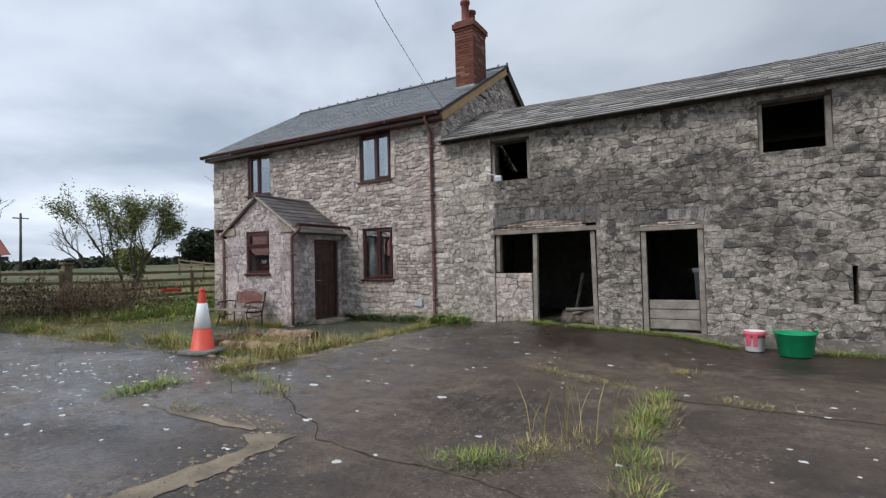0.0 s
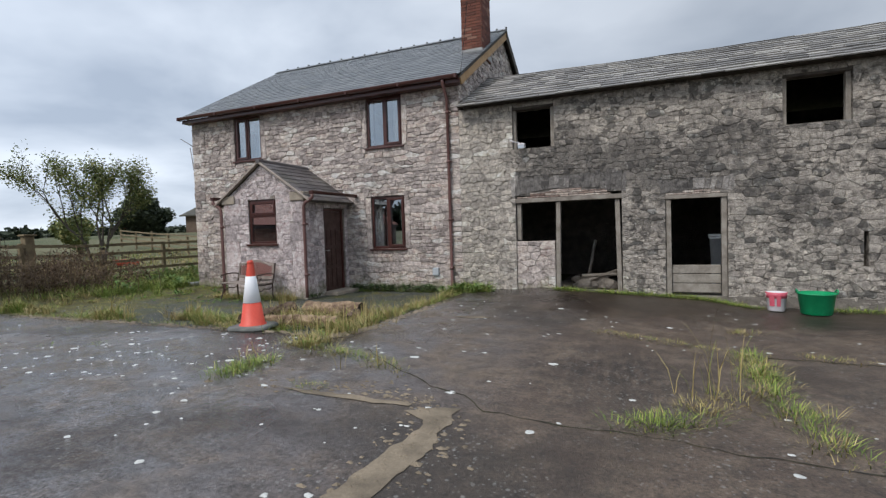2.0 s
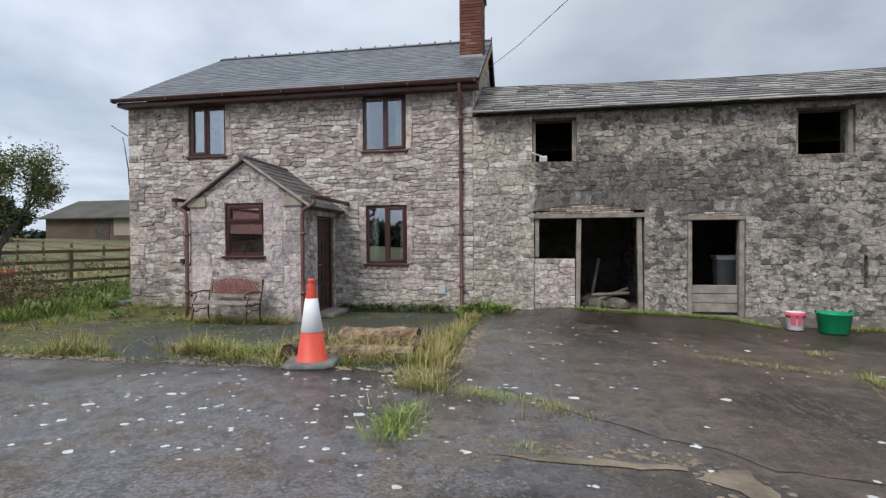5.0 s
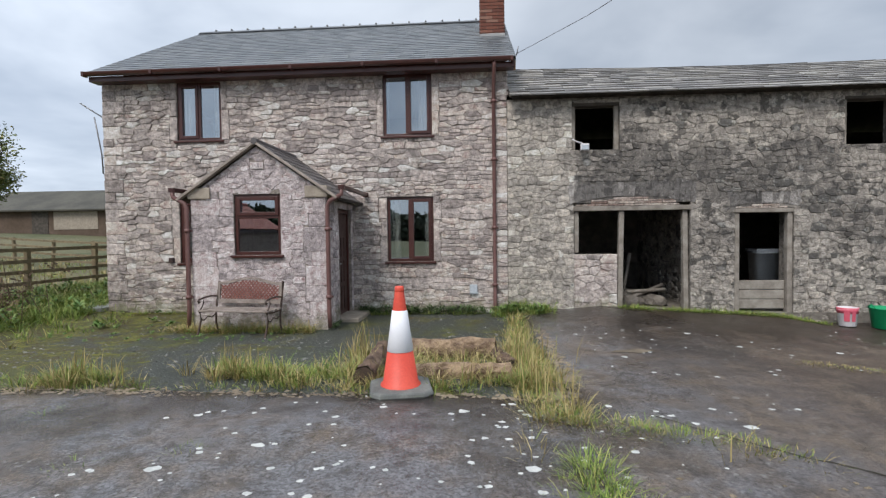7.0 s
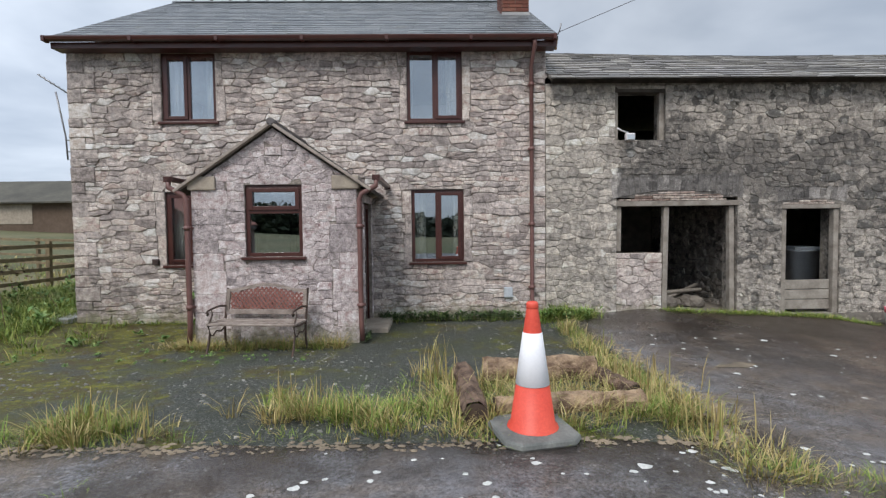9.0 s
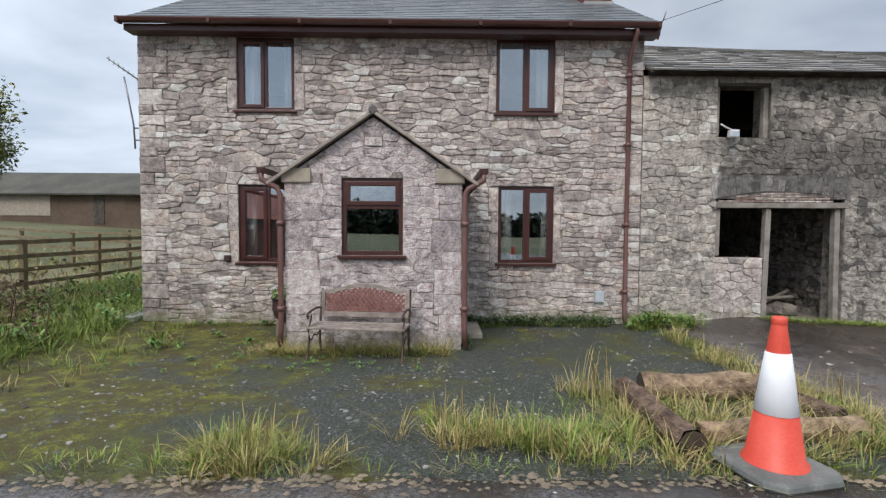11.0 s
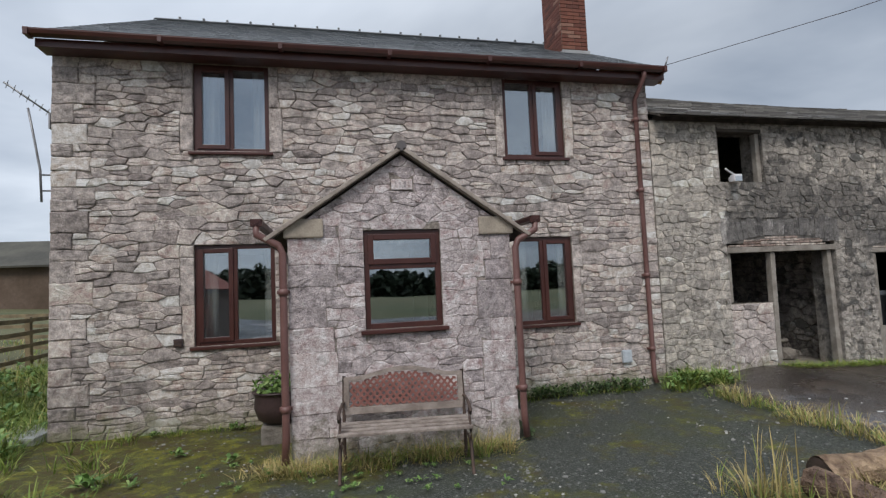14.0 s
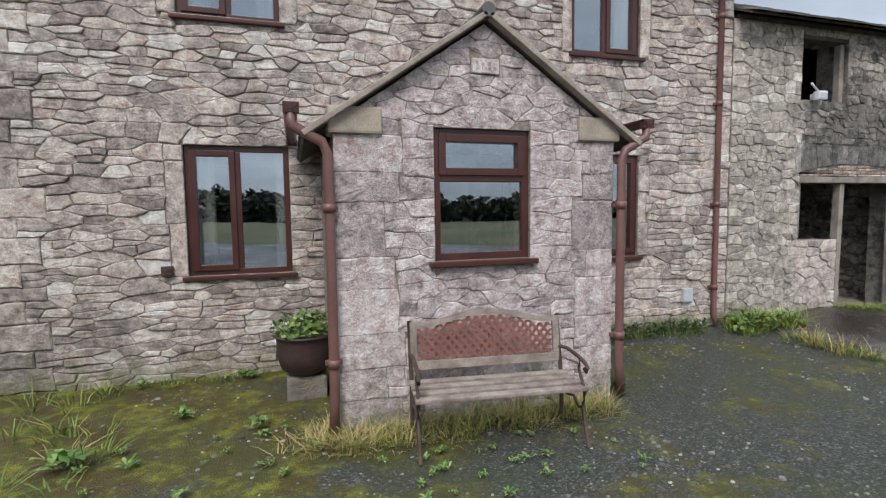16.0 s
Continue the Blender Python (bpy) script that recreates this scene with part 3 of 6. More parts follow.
# bargeboards on the east gable
for sgn in (-1, 1):
    bm = bmesh.new()
    L = math.hypot(HRY - EY, HRZ - EZ) + 0.03
    ang = math.degrees(math.atan2(HRZ + 0.05 - EZ, HRY - EY))
    m = pose(0, HRY, HRZ + 0.03, 0, 0, 0) @ pose(0, 0, 0, -sgn * ang)
    add_box(bm, RX1 - 0.03, RX1 + 0.0, min(0, sgn * L), max(0, sgn * L), -0.2, -0.02, m, 0.004)
    part("bargeboard", bm, M_FASCIA if sgn < 0 else M_DARKWOOD, roof, "golden varnished bargeboard" if sgn < 0 else "")


def gutter(x0, x1, y, z, r, parent, m=None):
    bm = bmesh.new()
    prof = [(-r, r * 0.3), (-r, 0), (-r * 0.75, -r * 0.65), (0, -r), (r * 0.75, -r * 0.65), (r, 0), (r, r * 0.3), (r - 0.006, r * 0.3), (r - 0.008, 0), (0, -r + 0.008), (-r + 0.008, 0), (-r + 0.006, r * 0.3)]
    a = [bm.verts.new((x0, y + p, z + q)) for p, q in prof]
    b = [bm.verts.new((x1, y + p, z + q)) for p, q in prof]
    for i in range(len(prof)):
        bm.faces.new((a[i], b[i], b[(i + 1) % len(prof)], a[(i + 1) % len(prof)]))
    bmesh.ops.recalc_face_normals(bm, faces=bm.faces)
    n = max(1, int((x1 - x0) / 1.25))
    for k in range(n + 1):
        xx = x0 + 0.03 + (x1 - x0 - 0.06) * k / n
        add_box(bm, xx - 0.025, xx + 0.025, y - r - 0.006, y + r, z - r - 0.007, z + r * 0.35, None, 0.004)
    if m is not None:
        bm.transform(m)
    return part("gutter", bm, M_UPVC, parent, "brown plastic gutter")


gutter(RX0 - 0.04, RX1 - 0.05, EY - 0.07, EZ - 0.02, 0.06, house)
part("fascia", box(RX0 + 0.02, RX1 - 0.02, EY + 0.0, EY + 0.025, EZ - 0.165, EZ - 0.065, 0.003), M_UPVC, house)
part("soffit", box(RX0 + 0.02, RX1 - 0.02, EY + 0.026, HY - 0.03, EZ - 0.16, EZ - 0.145, 0), M_UPVC, house)


def downpipe(name, pts, parent, r=0.036):
    bm = add_tube(bmesh.new(), pts, r, 12)
    zs = [p[2] for p in pts]
    x, y = pts[-2][0], pts[-2][1]
    for z in (min(zs) + 0.5, min(zs) + 1.6, min(zs) + 2.9, min(zs) + 4.0):
        if z < max(zs) - 0.5:
            add_tube(bm, [(x, y, z - 0.03), (x, y, z + 0.03)], r + 0.01, 12)
            add_box(bm, x - 0.06, x + 0.06, y + r * 0.5, y + r + 0.02, z - 0.015, z + 0.015)
    bmesh.ops.recalc_face_normals(bm, faces=bm.faces)
    return part(name, bm, M_PIPE, parent, "brown plastic downpipe")


downpipe("downpipe", [(-5.74, EY - 0.05, EZ - 0.05), (-5.74, EY - 0.05, EZ - 0.14), (-5.75, HY - 0.07, EZ - 0.42), (-5.75, HY - 0.07, 0.30), (-5.75, HY - 0.12, 0.18)], house)


def window(w, parent, style, y=HY, curtain=None):
    """A brown plastic window: outer frame, mullion or transom, sashes, panes, sill."""
    x0, x1, z0, z1 = w
    ya, yb = y + 0.03, y + 0.10
    win = part("window", bmesh.new(), None, parent, "brown plastic double-glazed window")
    fr = bmesh.new()
    t = 0.055
    add_box(fr, x0, x0 + t, ya, yb, z0, z1, None, 0.006)
    add_box(fr, x1 - t, x1, ya, yb, z0, z1, None, 0.006)
    add_box(fr, x0 + t, x1 - t, ya, yb, z0, z0 + t, None, 0.006)
    add_box(fr, x0 + t, x1 - t, ya, yb, z1 - t, z1, None, 0.006)
    cells = []
    if style == "transom":
        zm = z0 + (z1 - z0) * 0.63
        add_box(fr, x0 + t, x1 - t, ya, yb, zm - 0.03, zm + 0.03, None, 0.006)
        cells = [(x0 + t, x1 - t, z0 + t, zm - 0.03), (x0 + t, x1 - t, zm + 0.03, z1 - t)]
        sashed = {1}
    else:
        xm = (x0 + x1) / 2 - 0.01
        add_box(fr, xm - 0.03, xm + 0.03, ya, yb, z0 + t, z1 - t, None, 0.006)
        cells = [(x0 + t, xm - 0.03, z0 + t, z1 - t), (xm + 0.03, x1 - t, z0 + t, z1 - t)]
        sashed = {1} if style == "right" else {0}
    part("frame", fr, M_UPVC, win)
    for k, (a, b, c, d) in enumerate(cells):
        s = 0.0
        if k in sashed:
            s = 0.045
            sb = bmesh.new()
            yy = ya - 0.018
            add_box(sb, a - 0.012, a + s, yy, yb - 0.02, c - 0.012, d + 0.012, None, 0.006)
            add_box(sb, b - s, b + 0.012, yy, yb - 0.02, c - 0.012, d + 0.012, None, 0.006)
            add_box(sb, a + s, b - s, yy, yb - 0.02, c - 0.012, c + s, None, 0.006)
            add_box(sb, a + s, b - s, yy, yb - 0.02, d - s, d + 0.012, None, 0.006)
            part("sash", sb, M_UPVC, win)
        pane = part("pane", box(a + s - 0.004, b - s + 0.004, ya + 0.025, ya + 0.031, c + s - 0.004, d - s + 0.004, 0), M_GLASS, win)
        pane.visible_shadow = False
    sill = bmesh.new()
    add_box(sill, x0 - 0.05, x1 + 0.05, y - 0.06, yb - 0.02, z0 - 0.045, z0 - 0.003, None, 0.008)
    part("sill", sill, M_UPVC, win)
    return win


def curtain(a, b, z0, z1, y, label):
    """A hanging curtain with soft folds."""
    bm = bmesh.new()
    n = max(8, int((b - a) / 0.012))
    cols = []
    for k in range(n + 1):
        x = a + (b - a) * k / n
        yy = y + 0.018 * math.sin(k * 0.8) + 0.01 * math.sin(k * 0.37 + a)
        cols.append([bm.verts.new((x + 0.01 * math.sin(k * 0.5), yy * 1.0 + q, z)) for z, q in ((z0, 0.01), ((z0 + z1) / 2, 0), (z1, 0))])
    for c0, c1 in zip(cols, cols[1:]):
        for i in range(2):
            bm.faces.new((c0[i], c1[i], c1[i + 1], c0[i + 1])).smooth = True
    r = bmesh.ops.solidify(bm, geom=bm.faces[:], thickness=0.003)
    ob = part("curtain", bm, M_CURTAIN)
    return tagged(ob, label, "curtain", "curtains at the windows")


for w, st in zip(WINDOWS, ("left", "right", "right", "left")):
    window(w, house, st)
CY = HY + 0.145
curtain(-12.03, -11.80, 3.58, 4.74, CY, "white curtain drawn aside behind the upper window")
curtain(-11.38, -11.18, 3.58, 4.74, CY, "white curtain drawn aside behind the upper window")
curtain(-7.88, -7.78, 3.58, 4.74, CY, "white curtain drawn aside behind the upper window")
curtain(-7.22, -6.97, 3.58, 4.74, CY, "white curtain drawn aside behind the upper window")
curtain(-7.82, -7.60, 1.15, 2.38, CY, "white curtain drawn aside behind the lower window")
curtain(-7.12, -6.96, 1.15, 2.38, CY, "white curtain drawn aside behind the lower window")
curtain(-12.04, -11.84, 1.15, 2.38, CY, "white curtain drawn aside behind the lower window")
curtain(-11.27, -11.13, 1.15, 2.38, CY, "white curtain drawn aside behind the lower window")

# ---- chimney ----
def brick_stack(name, x0, x1, y0, y1, z0, z1, parent):
    """Brick faces laid course by course round a mortar core, one mesh a brick."""
    core = part(name, box(x0, x1, y0, y1, z0, z1, 0), M_BRICKJ, parent, "red brick chimney stack")
    me = {}

    def brick_mesh(l, d):
        key = round(l, 3), round(d, 3)
        if key not in me:
            me[key] = mesh_of("brick", box(-l / 2, l / 2, -d / 2, d / 2, -0.032, 0.032, 0.004))
            me[key].materials.append(M_BRICK_PIECE)
        return me[key]
    z = z0 + 0.035
    row = 0
    while z < z1 - 0.02:
        for face in range(4):
            a, b = (x0, x1) if face in (0, 2) else (y0, y1)
            n = max(2, round((b - a) / 0.225))
            l = (b - a) / n
            off = 0 if (row + face) % 2 else l / 2
            k = -1
            while k < n:
                s, e = max(a, a + off + k * l), min(b, a + off + (k + 1) * l)
                k += 1
                if e - s < 0.04:
                    continue
                ob = new("brick", brick_mesh(e - s - 0.01, 0.03))
                ob.parent = core
                c = (s + e) / 2
                px, py, rz = {0: (c, y0, 0), 1: (x1, c, 90), 2: (c, y1, 0), 3: (x0, c, 90)}[face]
                ob.matrix_basis = pose(px, py, z, 0, 0, rz)
        z += 0.075
        row += 1
    return core


def piece_brick_mat():
    def build(nt, bs):
        v = coords(nt, "World")
        rnd = nt.nodes.new("ShaderNodeObjectInfo").outputs["Random"]
        c = ramp(nt, rnd, [(0, (0.09, 0.034, 0.025)), (0.5, (0.145, 0.05, 0.034)), (0.85, (0.19, 0.07, 0.046)), (1, (0.26, 0.15, 0.11))])
        n2 = noise_tex(nt, v, 40, 4, 0.7)
        c = mixc(nt, 0.6, c, ramp(nt, n2, [(0.3, G3(0.3)), (0.7, G3(0.7))]), "OVERLAY")
        nt.links.new(c, bs.inputs["Base Color"])
        bs.inputs["Roughness"].default_value = 0.9
        bump(nt, bs, n2, 0.5, 0.01)
    return mat("brick_piece", build)


M_BRICK_PIECE = piece_brick_mat()
chimney = thing("chimney", "red brick chimney with two clay pots on the slate roof", "chimney")
brick_stack("stack", -5.98, -5.45, 11.5, 12.25, 5.95, 7.62, chimney)
cap = bmesh.new()
add_box(cap, -6.0, -5.43, 11.47, 12.28, 7.62, 7.69, None, 0.01)
add_box(cap, -6.04, -5.39, 11.43, 12.32, 7.69, 7.83, None, 0.01)
add_box(cap, -5.99, -5.44, 11.48, 12.27, 7.83, 7.90, None, 0.015)
part("cap", cap, M_BRICK, chimney, "oversailing brick courses")
for py, s in ((11.68, 1.0), (12.05, 0.82)):
    part("chimney_pot", lathe([(0.13, 7.88), (0.13, 7.94), (0.105, 7.97), (0.1, 7.88 + 0.5 * s), (0.13, 7.88 + 0.53 * s), (0.13, 7.88 + 0.6 * s), (0.10, 7.88 + 0.6 * s), (0.09, 7.95)], 18, (-5.75, py, 0)), M_POT, chimney)
part("flashing", box(-6.0, -5.43, 11.44, 12.29, 5.98, 6.14, 0.004), M_LEAD, chimney)

# ---- porch ----
PX0, PX1, PY, PE, PRX, PRZ = -10.81, -8.53, 8.09, 2.36, -9.67, 3.14
PW = (-10.08, -9.29, 1.36, 2.36)
porch = thing("porch", "gabled stone porch with slate roof built on the farmhouse", "porch")
PDOOR = (8.78, 9.62)


def porch_front():
    bm = wall_mesh(PX0, PX1, -0.1, PE, PY, PY + 0.3, [(PW[0], PW[1], PW[2], PE)])
    a = [bm.verts.new((x, PY, z)) for x, z in ((PX0, PE), (PX1, PE), (PRX, PRZ))]
    b = [bm.verts.new((v.co.x, PY + 0.3, v.co.z)) for v in a]
    bm.faces.new(a)
    bm.faces.new(b[::-1])
    for i in range(3):
        bm.faces.new((a[i], b[i], b[(i + 1) % 3], a[(i + 1) % 3]))
    return bm


porch_wall = part("wall", porch_front(), M_MORTAR, porch, "squared grey rubble porch gable wall")
side = pose(0, 0, 0, 0, 0, 90)
porch_side = part("wall", wall_mesh(PY + 0.301, HY - 0.035, -0.1, PE - 0.08, -PX1, -PX1 + 0.28, [(PDOOR[0], PDOOR[1], -0.1, 2.14)], side), M_MORTAR, porch)
part("wall", wall_mesh(PY + 0.301, HY - 0.035, -0.1, PE - 0.08, -PX0 - 0.28, -PX0, [], side), M_MORTAR, porch)
part("floor", box(PX0 + 0.29, PX1 - 0.29, PY + 0.31, HY - 0.04, 0.05, 0.2, 0), M_DARKWOOD, porch)
window(PW, porch, "transom", PY)


def porch_roof():
    bm = bmesh.new()
    sl = (PRZ - PE) / (PRX - PX0)
    for sgn in (-1, 1):
        L = (PRX - PX0) + 0.2
        ang = math.degrees(math.atan(sl))
        m = pose(PRX, 0, PRZ + 0.02, 0, sgn * ang, 0)
        add_box(bm, min(0, sgn * L / math.cos(radians(ang))), max(0, sgn * L / math.cos(radians(ang))), PY - 0.02, HY - 0.03, 0.0, 0.035, m)
    return bm


proof = part("roof", porch_roof(), M_DARKWOOD, porch, "small slate porch roof")
for sgn in (-1, 1):
    ye, yr = -(PX1 - PRX + 0.22), 0.0
    me = roof_slope(-HY + 0.03, -PY + 0.05, ye, PRZ + 0.06 + ye * 0.684, yr, PRZ + 0.075, 0.2, 0.26, 0.01, 0.2, rng)
    # laid along y, mirrored for the other side
    turned = [(PRX - sgn * b, -a, z) for a, b, z in me[0]]
    slates((turned, me[1] if sgn > 0 else [f[::-1] for f in me[1]]), "porch", proof)
for sgn in (-1, 1):
    ang = 34.4
    m = pose(PRX, 0, PRZ + 0.03, 0, sgn * ang, 0)
    L = 1.62
    part("verge", add_box(bmesh.new(), min(0, sgn * L), max(0, sgn * L), PY - 0.10, PY + 0.02, 0.0, 0.04, m, 0.008), M_VERGE, proof, "pale mortared verge")
    xk = PX0 if sgn < 0 else PX1
    part("kneeler", box(xk - (0.04 if sgn < 0 else 0.34), xk + (0.34 if sgn < 0 else 0.04), PY - 0.045, PY + 0.2, PE - 0.07, PE + 0.12, 0.02), M_COPING, porch, "sandstone kneeler block")
    gx_ = PRX + sgn * 1.42
    g = pose(0, 0, 0, 0, 0, 90)
    gutter(PY - 0.1, HY - 0.04, -gx_, PE + 0.10, 0.05, porch, g)
    downpipe("downpipe", [(gx_, PY - 0.06, PE + 0.06), (gx_, PY - 0.06, PE - 0.03), (PRX + sgn * 1.22, PY - 0.06, PE - 0.14), (PRX + sgn * 1.185, PY - 0.06, PE - 0.22), (PRX + sgn * 1.185, PY - 0.06, 0.42), (PRX + sgn * 1.20, PY - 0.07, 0.17)], porch)
part("ridge_tile", add_tube(bmesh.new(), [(PRX, PY - 0.1, PRZ + 0.07), (PRX, HY - 0.04, PRZ + 0.07)], 0.055, 8), M_SLATE_PORCH, proof)

# porch door, in the east side
door = part("door", box(PX1 - 0.12, PX1 - 0.07, PDOOR[0] + 0.07, PDOOR[1] - 0.07, 0.2, 2.06, 0.004), M_DOOR, porch, "brown panelled porch door")
fr = bmesh.new()
add_box(fr, PX1 - 0.15, PX1 - 0.04, PDOOR[0], PDOOR[0] + 0.065, 0.1, 2.13, None, 0.005)
add_box(fr, PX1 - 0.15, PX1 - 0.04, PDOOR[1] - 0.065, PDOOR[1], 0.1, 2.13, None, 0.005)
add_box(fr, PX1 - 0.15, PX1 - 0.04, PDOOR[0] + 0.065, PDOOR[1] - 0.065, 2.065, 2.13, None, 0.005)
part("door_frame", fr, M_UPVC, porch)
for zc, zh in ((0.5, 0.22), (1.0, 0.2), (1.45, 0.18)):
    for yc in (9.02, 9.2, 9.38):
        part("panel", box(PX1 - 0.071, PX1 - 0.055, yc - 0.065, yc + 0.065, zc - zh, zc + zh, 0.01), M_DOOR, door)
part("handle", tube([(PX1 - 0.07, 8.9, 1.15), (PX1 - 0.02, 8.9, 1.15), (PX1 - 0.02, 9.0, 1.15)], 0.012, 8), M_LEAD, door, "metal lever handle")
part("doorstep", box(PX1 - 0.2, PX1 + 0.35, PDOOR[0] - 0.05, PDOOR[1] + 0.05, 0.0, 0.2, 0.02), M_COPING, porch)

# ---- barn ----
BX0, BX1, BY, BE, BRY, BRZ = -5.497, 7.0, 9.76, 4.2, 12.1, 5.52
BH = [(-4.28, -3.40, 3.22, 4.1), (-4.25, -2.10, 0.0, 2.22), (-1.31, -0.26, 0.0, 2.08), (0.60, 1.60, 3.21, 4.08), (1.755, 1.825, 0.7, 1.3)]
barn = thing("stone_barn", "long two-storey stone barn with open dark doorways", "barn")
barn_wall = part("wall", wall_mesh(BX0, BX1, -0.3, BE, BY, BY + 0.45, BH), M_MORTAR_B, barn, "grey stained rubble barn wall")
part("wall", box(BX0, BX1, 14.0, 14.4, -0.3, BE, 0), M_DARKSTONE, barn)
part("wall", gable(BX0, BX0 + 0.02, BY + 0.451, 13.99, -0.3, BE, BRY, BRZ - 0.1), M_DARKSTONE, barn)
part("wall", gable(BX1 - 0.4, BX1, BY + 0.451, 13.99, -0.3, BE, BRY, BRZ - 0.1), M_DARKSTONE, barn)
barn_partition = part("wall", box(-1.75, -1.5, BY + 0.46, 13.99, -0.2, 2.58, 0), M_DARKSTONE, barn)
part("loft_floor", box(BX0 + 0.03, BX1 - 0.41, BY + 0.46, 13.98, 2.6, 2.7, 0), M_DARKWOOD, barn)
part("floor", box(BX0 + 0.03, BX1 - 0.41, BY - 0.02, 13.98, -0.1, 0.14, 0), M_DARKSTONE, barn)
broof = part("roof", roof_deck(BX0 - 0.06 + 0.1, BX1 + 0.1, BY - 0.22, BE + 0.02, BRY, BRZ, 2 * BRY - BY + 0.22, 0.03, 0.1), M_DARKWOOD, barn, "old uneven stone slate roof")
slates(roof_slope(BX0 + 0.04, BX1 + 0.1, BY - 0.3, BE - 0.015, BRY, BRZ + 0.02, 0.24, 0.36, 0.02, 0.5, rng, 0.1), "barn", broof, 300, lambda x, y, z: math.hypot(x + 4, y - 9))

# barn timbers
def timber(name, x0, x1, y0, y1, z0, z1, material=None, label="", lean=0.0):
    m = Matrix.Translation(((x0 + x1) / 2, (y0 + y1) / 2, z0)) @ pose(0, 0, 0, 0, lean, 0)
    hx, hy = (x1 - x0) / 2, (y1 - y0) / 2
    bm = box(-hx, hx, -hy, hy, 0, z1 - z0, 0.012)
    for v in bm.verts:
        v.co += 0.008 * Vector(noise.noise_vector(v.co * 2.3 + Vector((x0, z0, 0))))
    bm.transform(m)
    return part(name, bm, material or M_OLDWOOD, barn, label)


timber("door_frame", -4.24, -4.15, BY + 0.05, BY + 0.16, 1.28, 2.07, None, "weathered grey timber frame")
timber("door_post", -3.43, -3.34, BY + 0.03, BY + 0.14, 0.14, 2.07, None, "weathered grey timber post", 1.0)
timber("door_frame", -2.20, -2.11, BY + 0.04, BY + 0.15, 0.14, 2.07, None, "", -1.0)
timber("lintel", -4.26, -2.08, BY - 0.01, BY + 0.16, 2.07, 2.16, None, "weathered grey timber lintel")
timber("lintel", -4.0, -2.4, BY + 0.03, BY + 0.3, 2.165, 2.30, M_DARKWOOD)
timber("door_frame", -1.30, -1.21, BY + 0.02, BY + 0.14, 0.14, 2.0)
timber("door_frame", -0.36, -0.27, BY + 0.02, BY + 0.14, 0.14, 2.0)
timber("lintel", -1.31, -0.26, BY - 0.005, BY + 0.16, 2.0, 2.075)
for k in range(3):
    timber("board", -1.20, -0.37, BY + 0.08, BY + 0.11, 0.2 + k * 0.18, 0.37 + k * 0.18, None, "weathered half-door board")
for a, b, z0, z1 in ((-4.28, -3.40, 3.22, 4.1), (0.60, 1.60, 3.21, 4.08)):
    timber("window_frame", a, a + 0.07, BY + 0.05, BY + 0.15, z0, z1)
    timber("window_frame", b - 0.08, b, BY + 0.05, BY + 0.15, z0, z1)
    timber("lintel", a - 0.1, b + 0.1, BY - 0.0, BY + 0.2, z1 - 0.05, z1 + 0.06, M_DARKWOOD)
part("wall_plate", box(BX0 + 0.1, BX1, BY + 0.02, BY + 0.14, BE + 0.004, BE + 0.08, 0.01), M_DARKWOOD, barn)
for k in range(7):
    part("rafter", tube([(BX0 + 1 + k * 1.7, BY + 0.3, BE + 0.0), (BX0 + 1 + k * 1.7, BRY, BRZ - 0.18)], 0.06, 6), M_OLDWOOD, barn)

# ---- rubble stonework ----
def clip_poly(poly, a, b, c):
    """The part of a polygon in which a*u + b*z <= c."""
    out = []
    for p, q in zip(poly, poly[1:] + poly[:1]):
        dp, dq = a * p[0] + b * p[1] - c, a * q[0] + b * q[1] - c
        if dp <= 0:
            out.append(p)
        if (dp < 0 < dq) or (dq < 0 < dp):
            t = dp / (dp - dq)
            out.append((p[0] + (q[0] - p[0]) * t, p[1] + (q[1] - p[1]) * t))
    return out


def split_rects(u0, u1, z0, z1, wmax, hmax, rng, out):
    w, h = u1 - u0, z1 - z0
    lim_w, lim_h = wmax * rng.uniform(0.35, 1.75), hmax * rng.uniform(0.4, 1.9)
    if w <= lim_w and h <= lim_h:
        out.append((u0, u1, z0, z1))
    elif w / wmax > h / hmax:
        m = u0 + w * rng.uniform(0.27, 0.73)
        split_rects(u0, m, z0, z1, wmax, hmax, rng, out)
        split_rects(m, u1, z0, z1, wmax, hmax, rng, out)
    else:
        m = z0 + h * rng.uniform(0.28, 0.72)
        split_rects(u0, u1, z0, m, wmax, hmax, rng, out)
        split_rects(u0, u1, m, z1, wmax, hmax, rng, out)


def cut_holes(rects, holes):
    for a, b, c, d in holes:
        nxt = []
        for u0, u1, z0, z1 in rects:
            if u1 <= a or u0 >= b or z1 <= c or z0 >= d:
                nxt.append((u0, u1, z0, z1))
                continue
            if u0 < a:
                nxt.append((u0, a, z0, z1))
            if u1 > b:
                nxt.append((b, u1, z0, z1))
            m0, m1 = max(u0, a), min(u1, b)
            if z0 < c:
                nxt.append((m0, m1, z0, c))
            if z1 > d:
                nxt.append((m0, m1, d, z1))
        rects = nxt
    return [r for r in rects if r[1] - r[0] > 0.035 and r[3] - r[2] > 0.03]


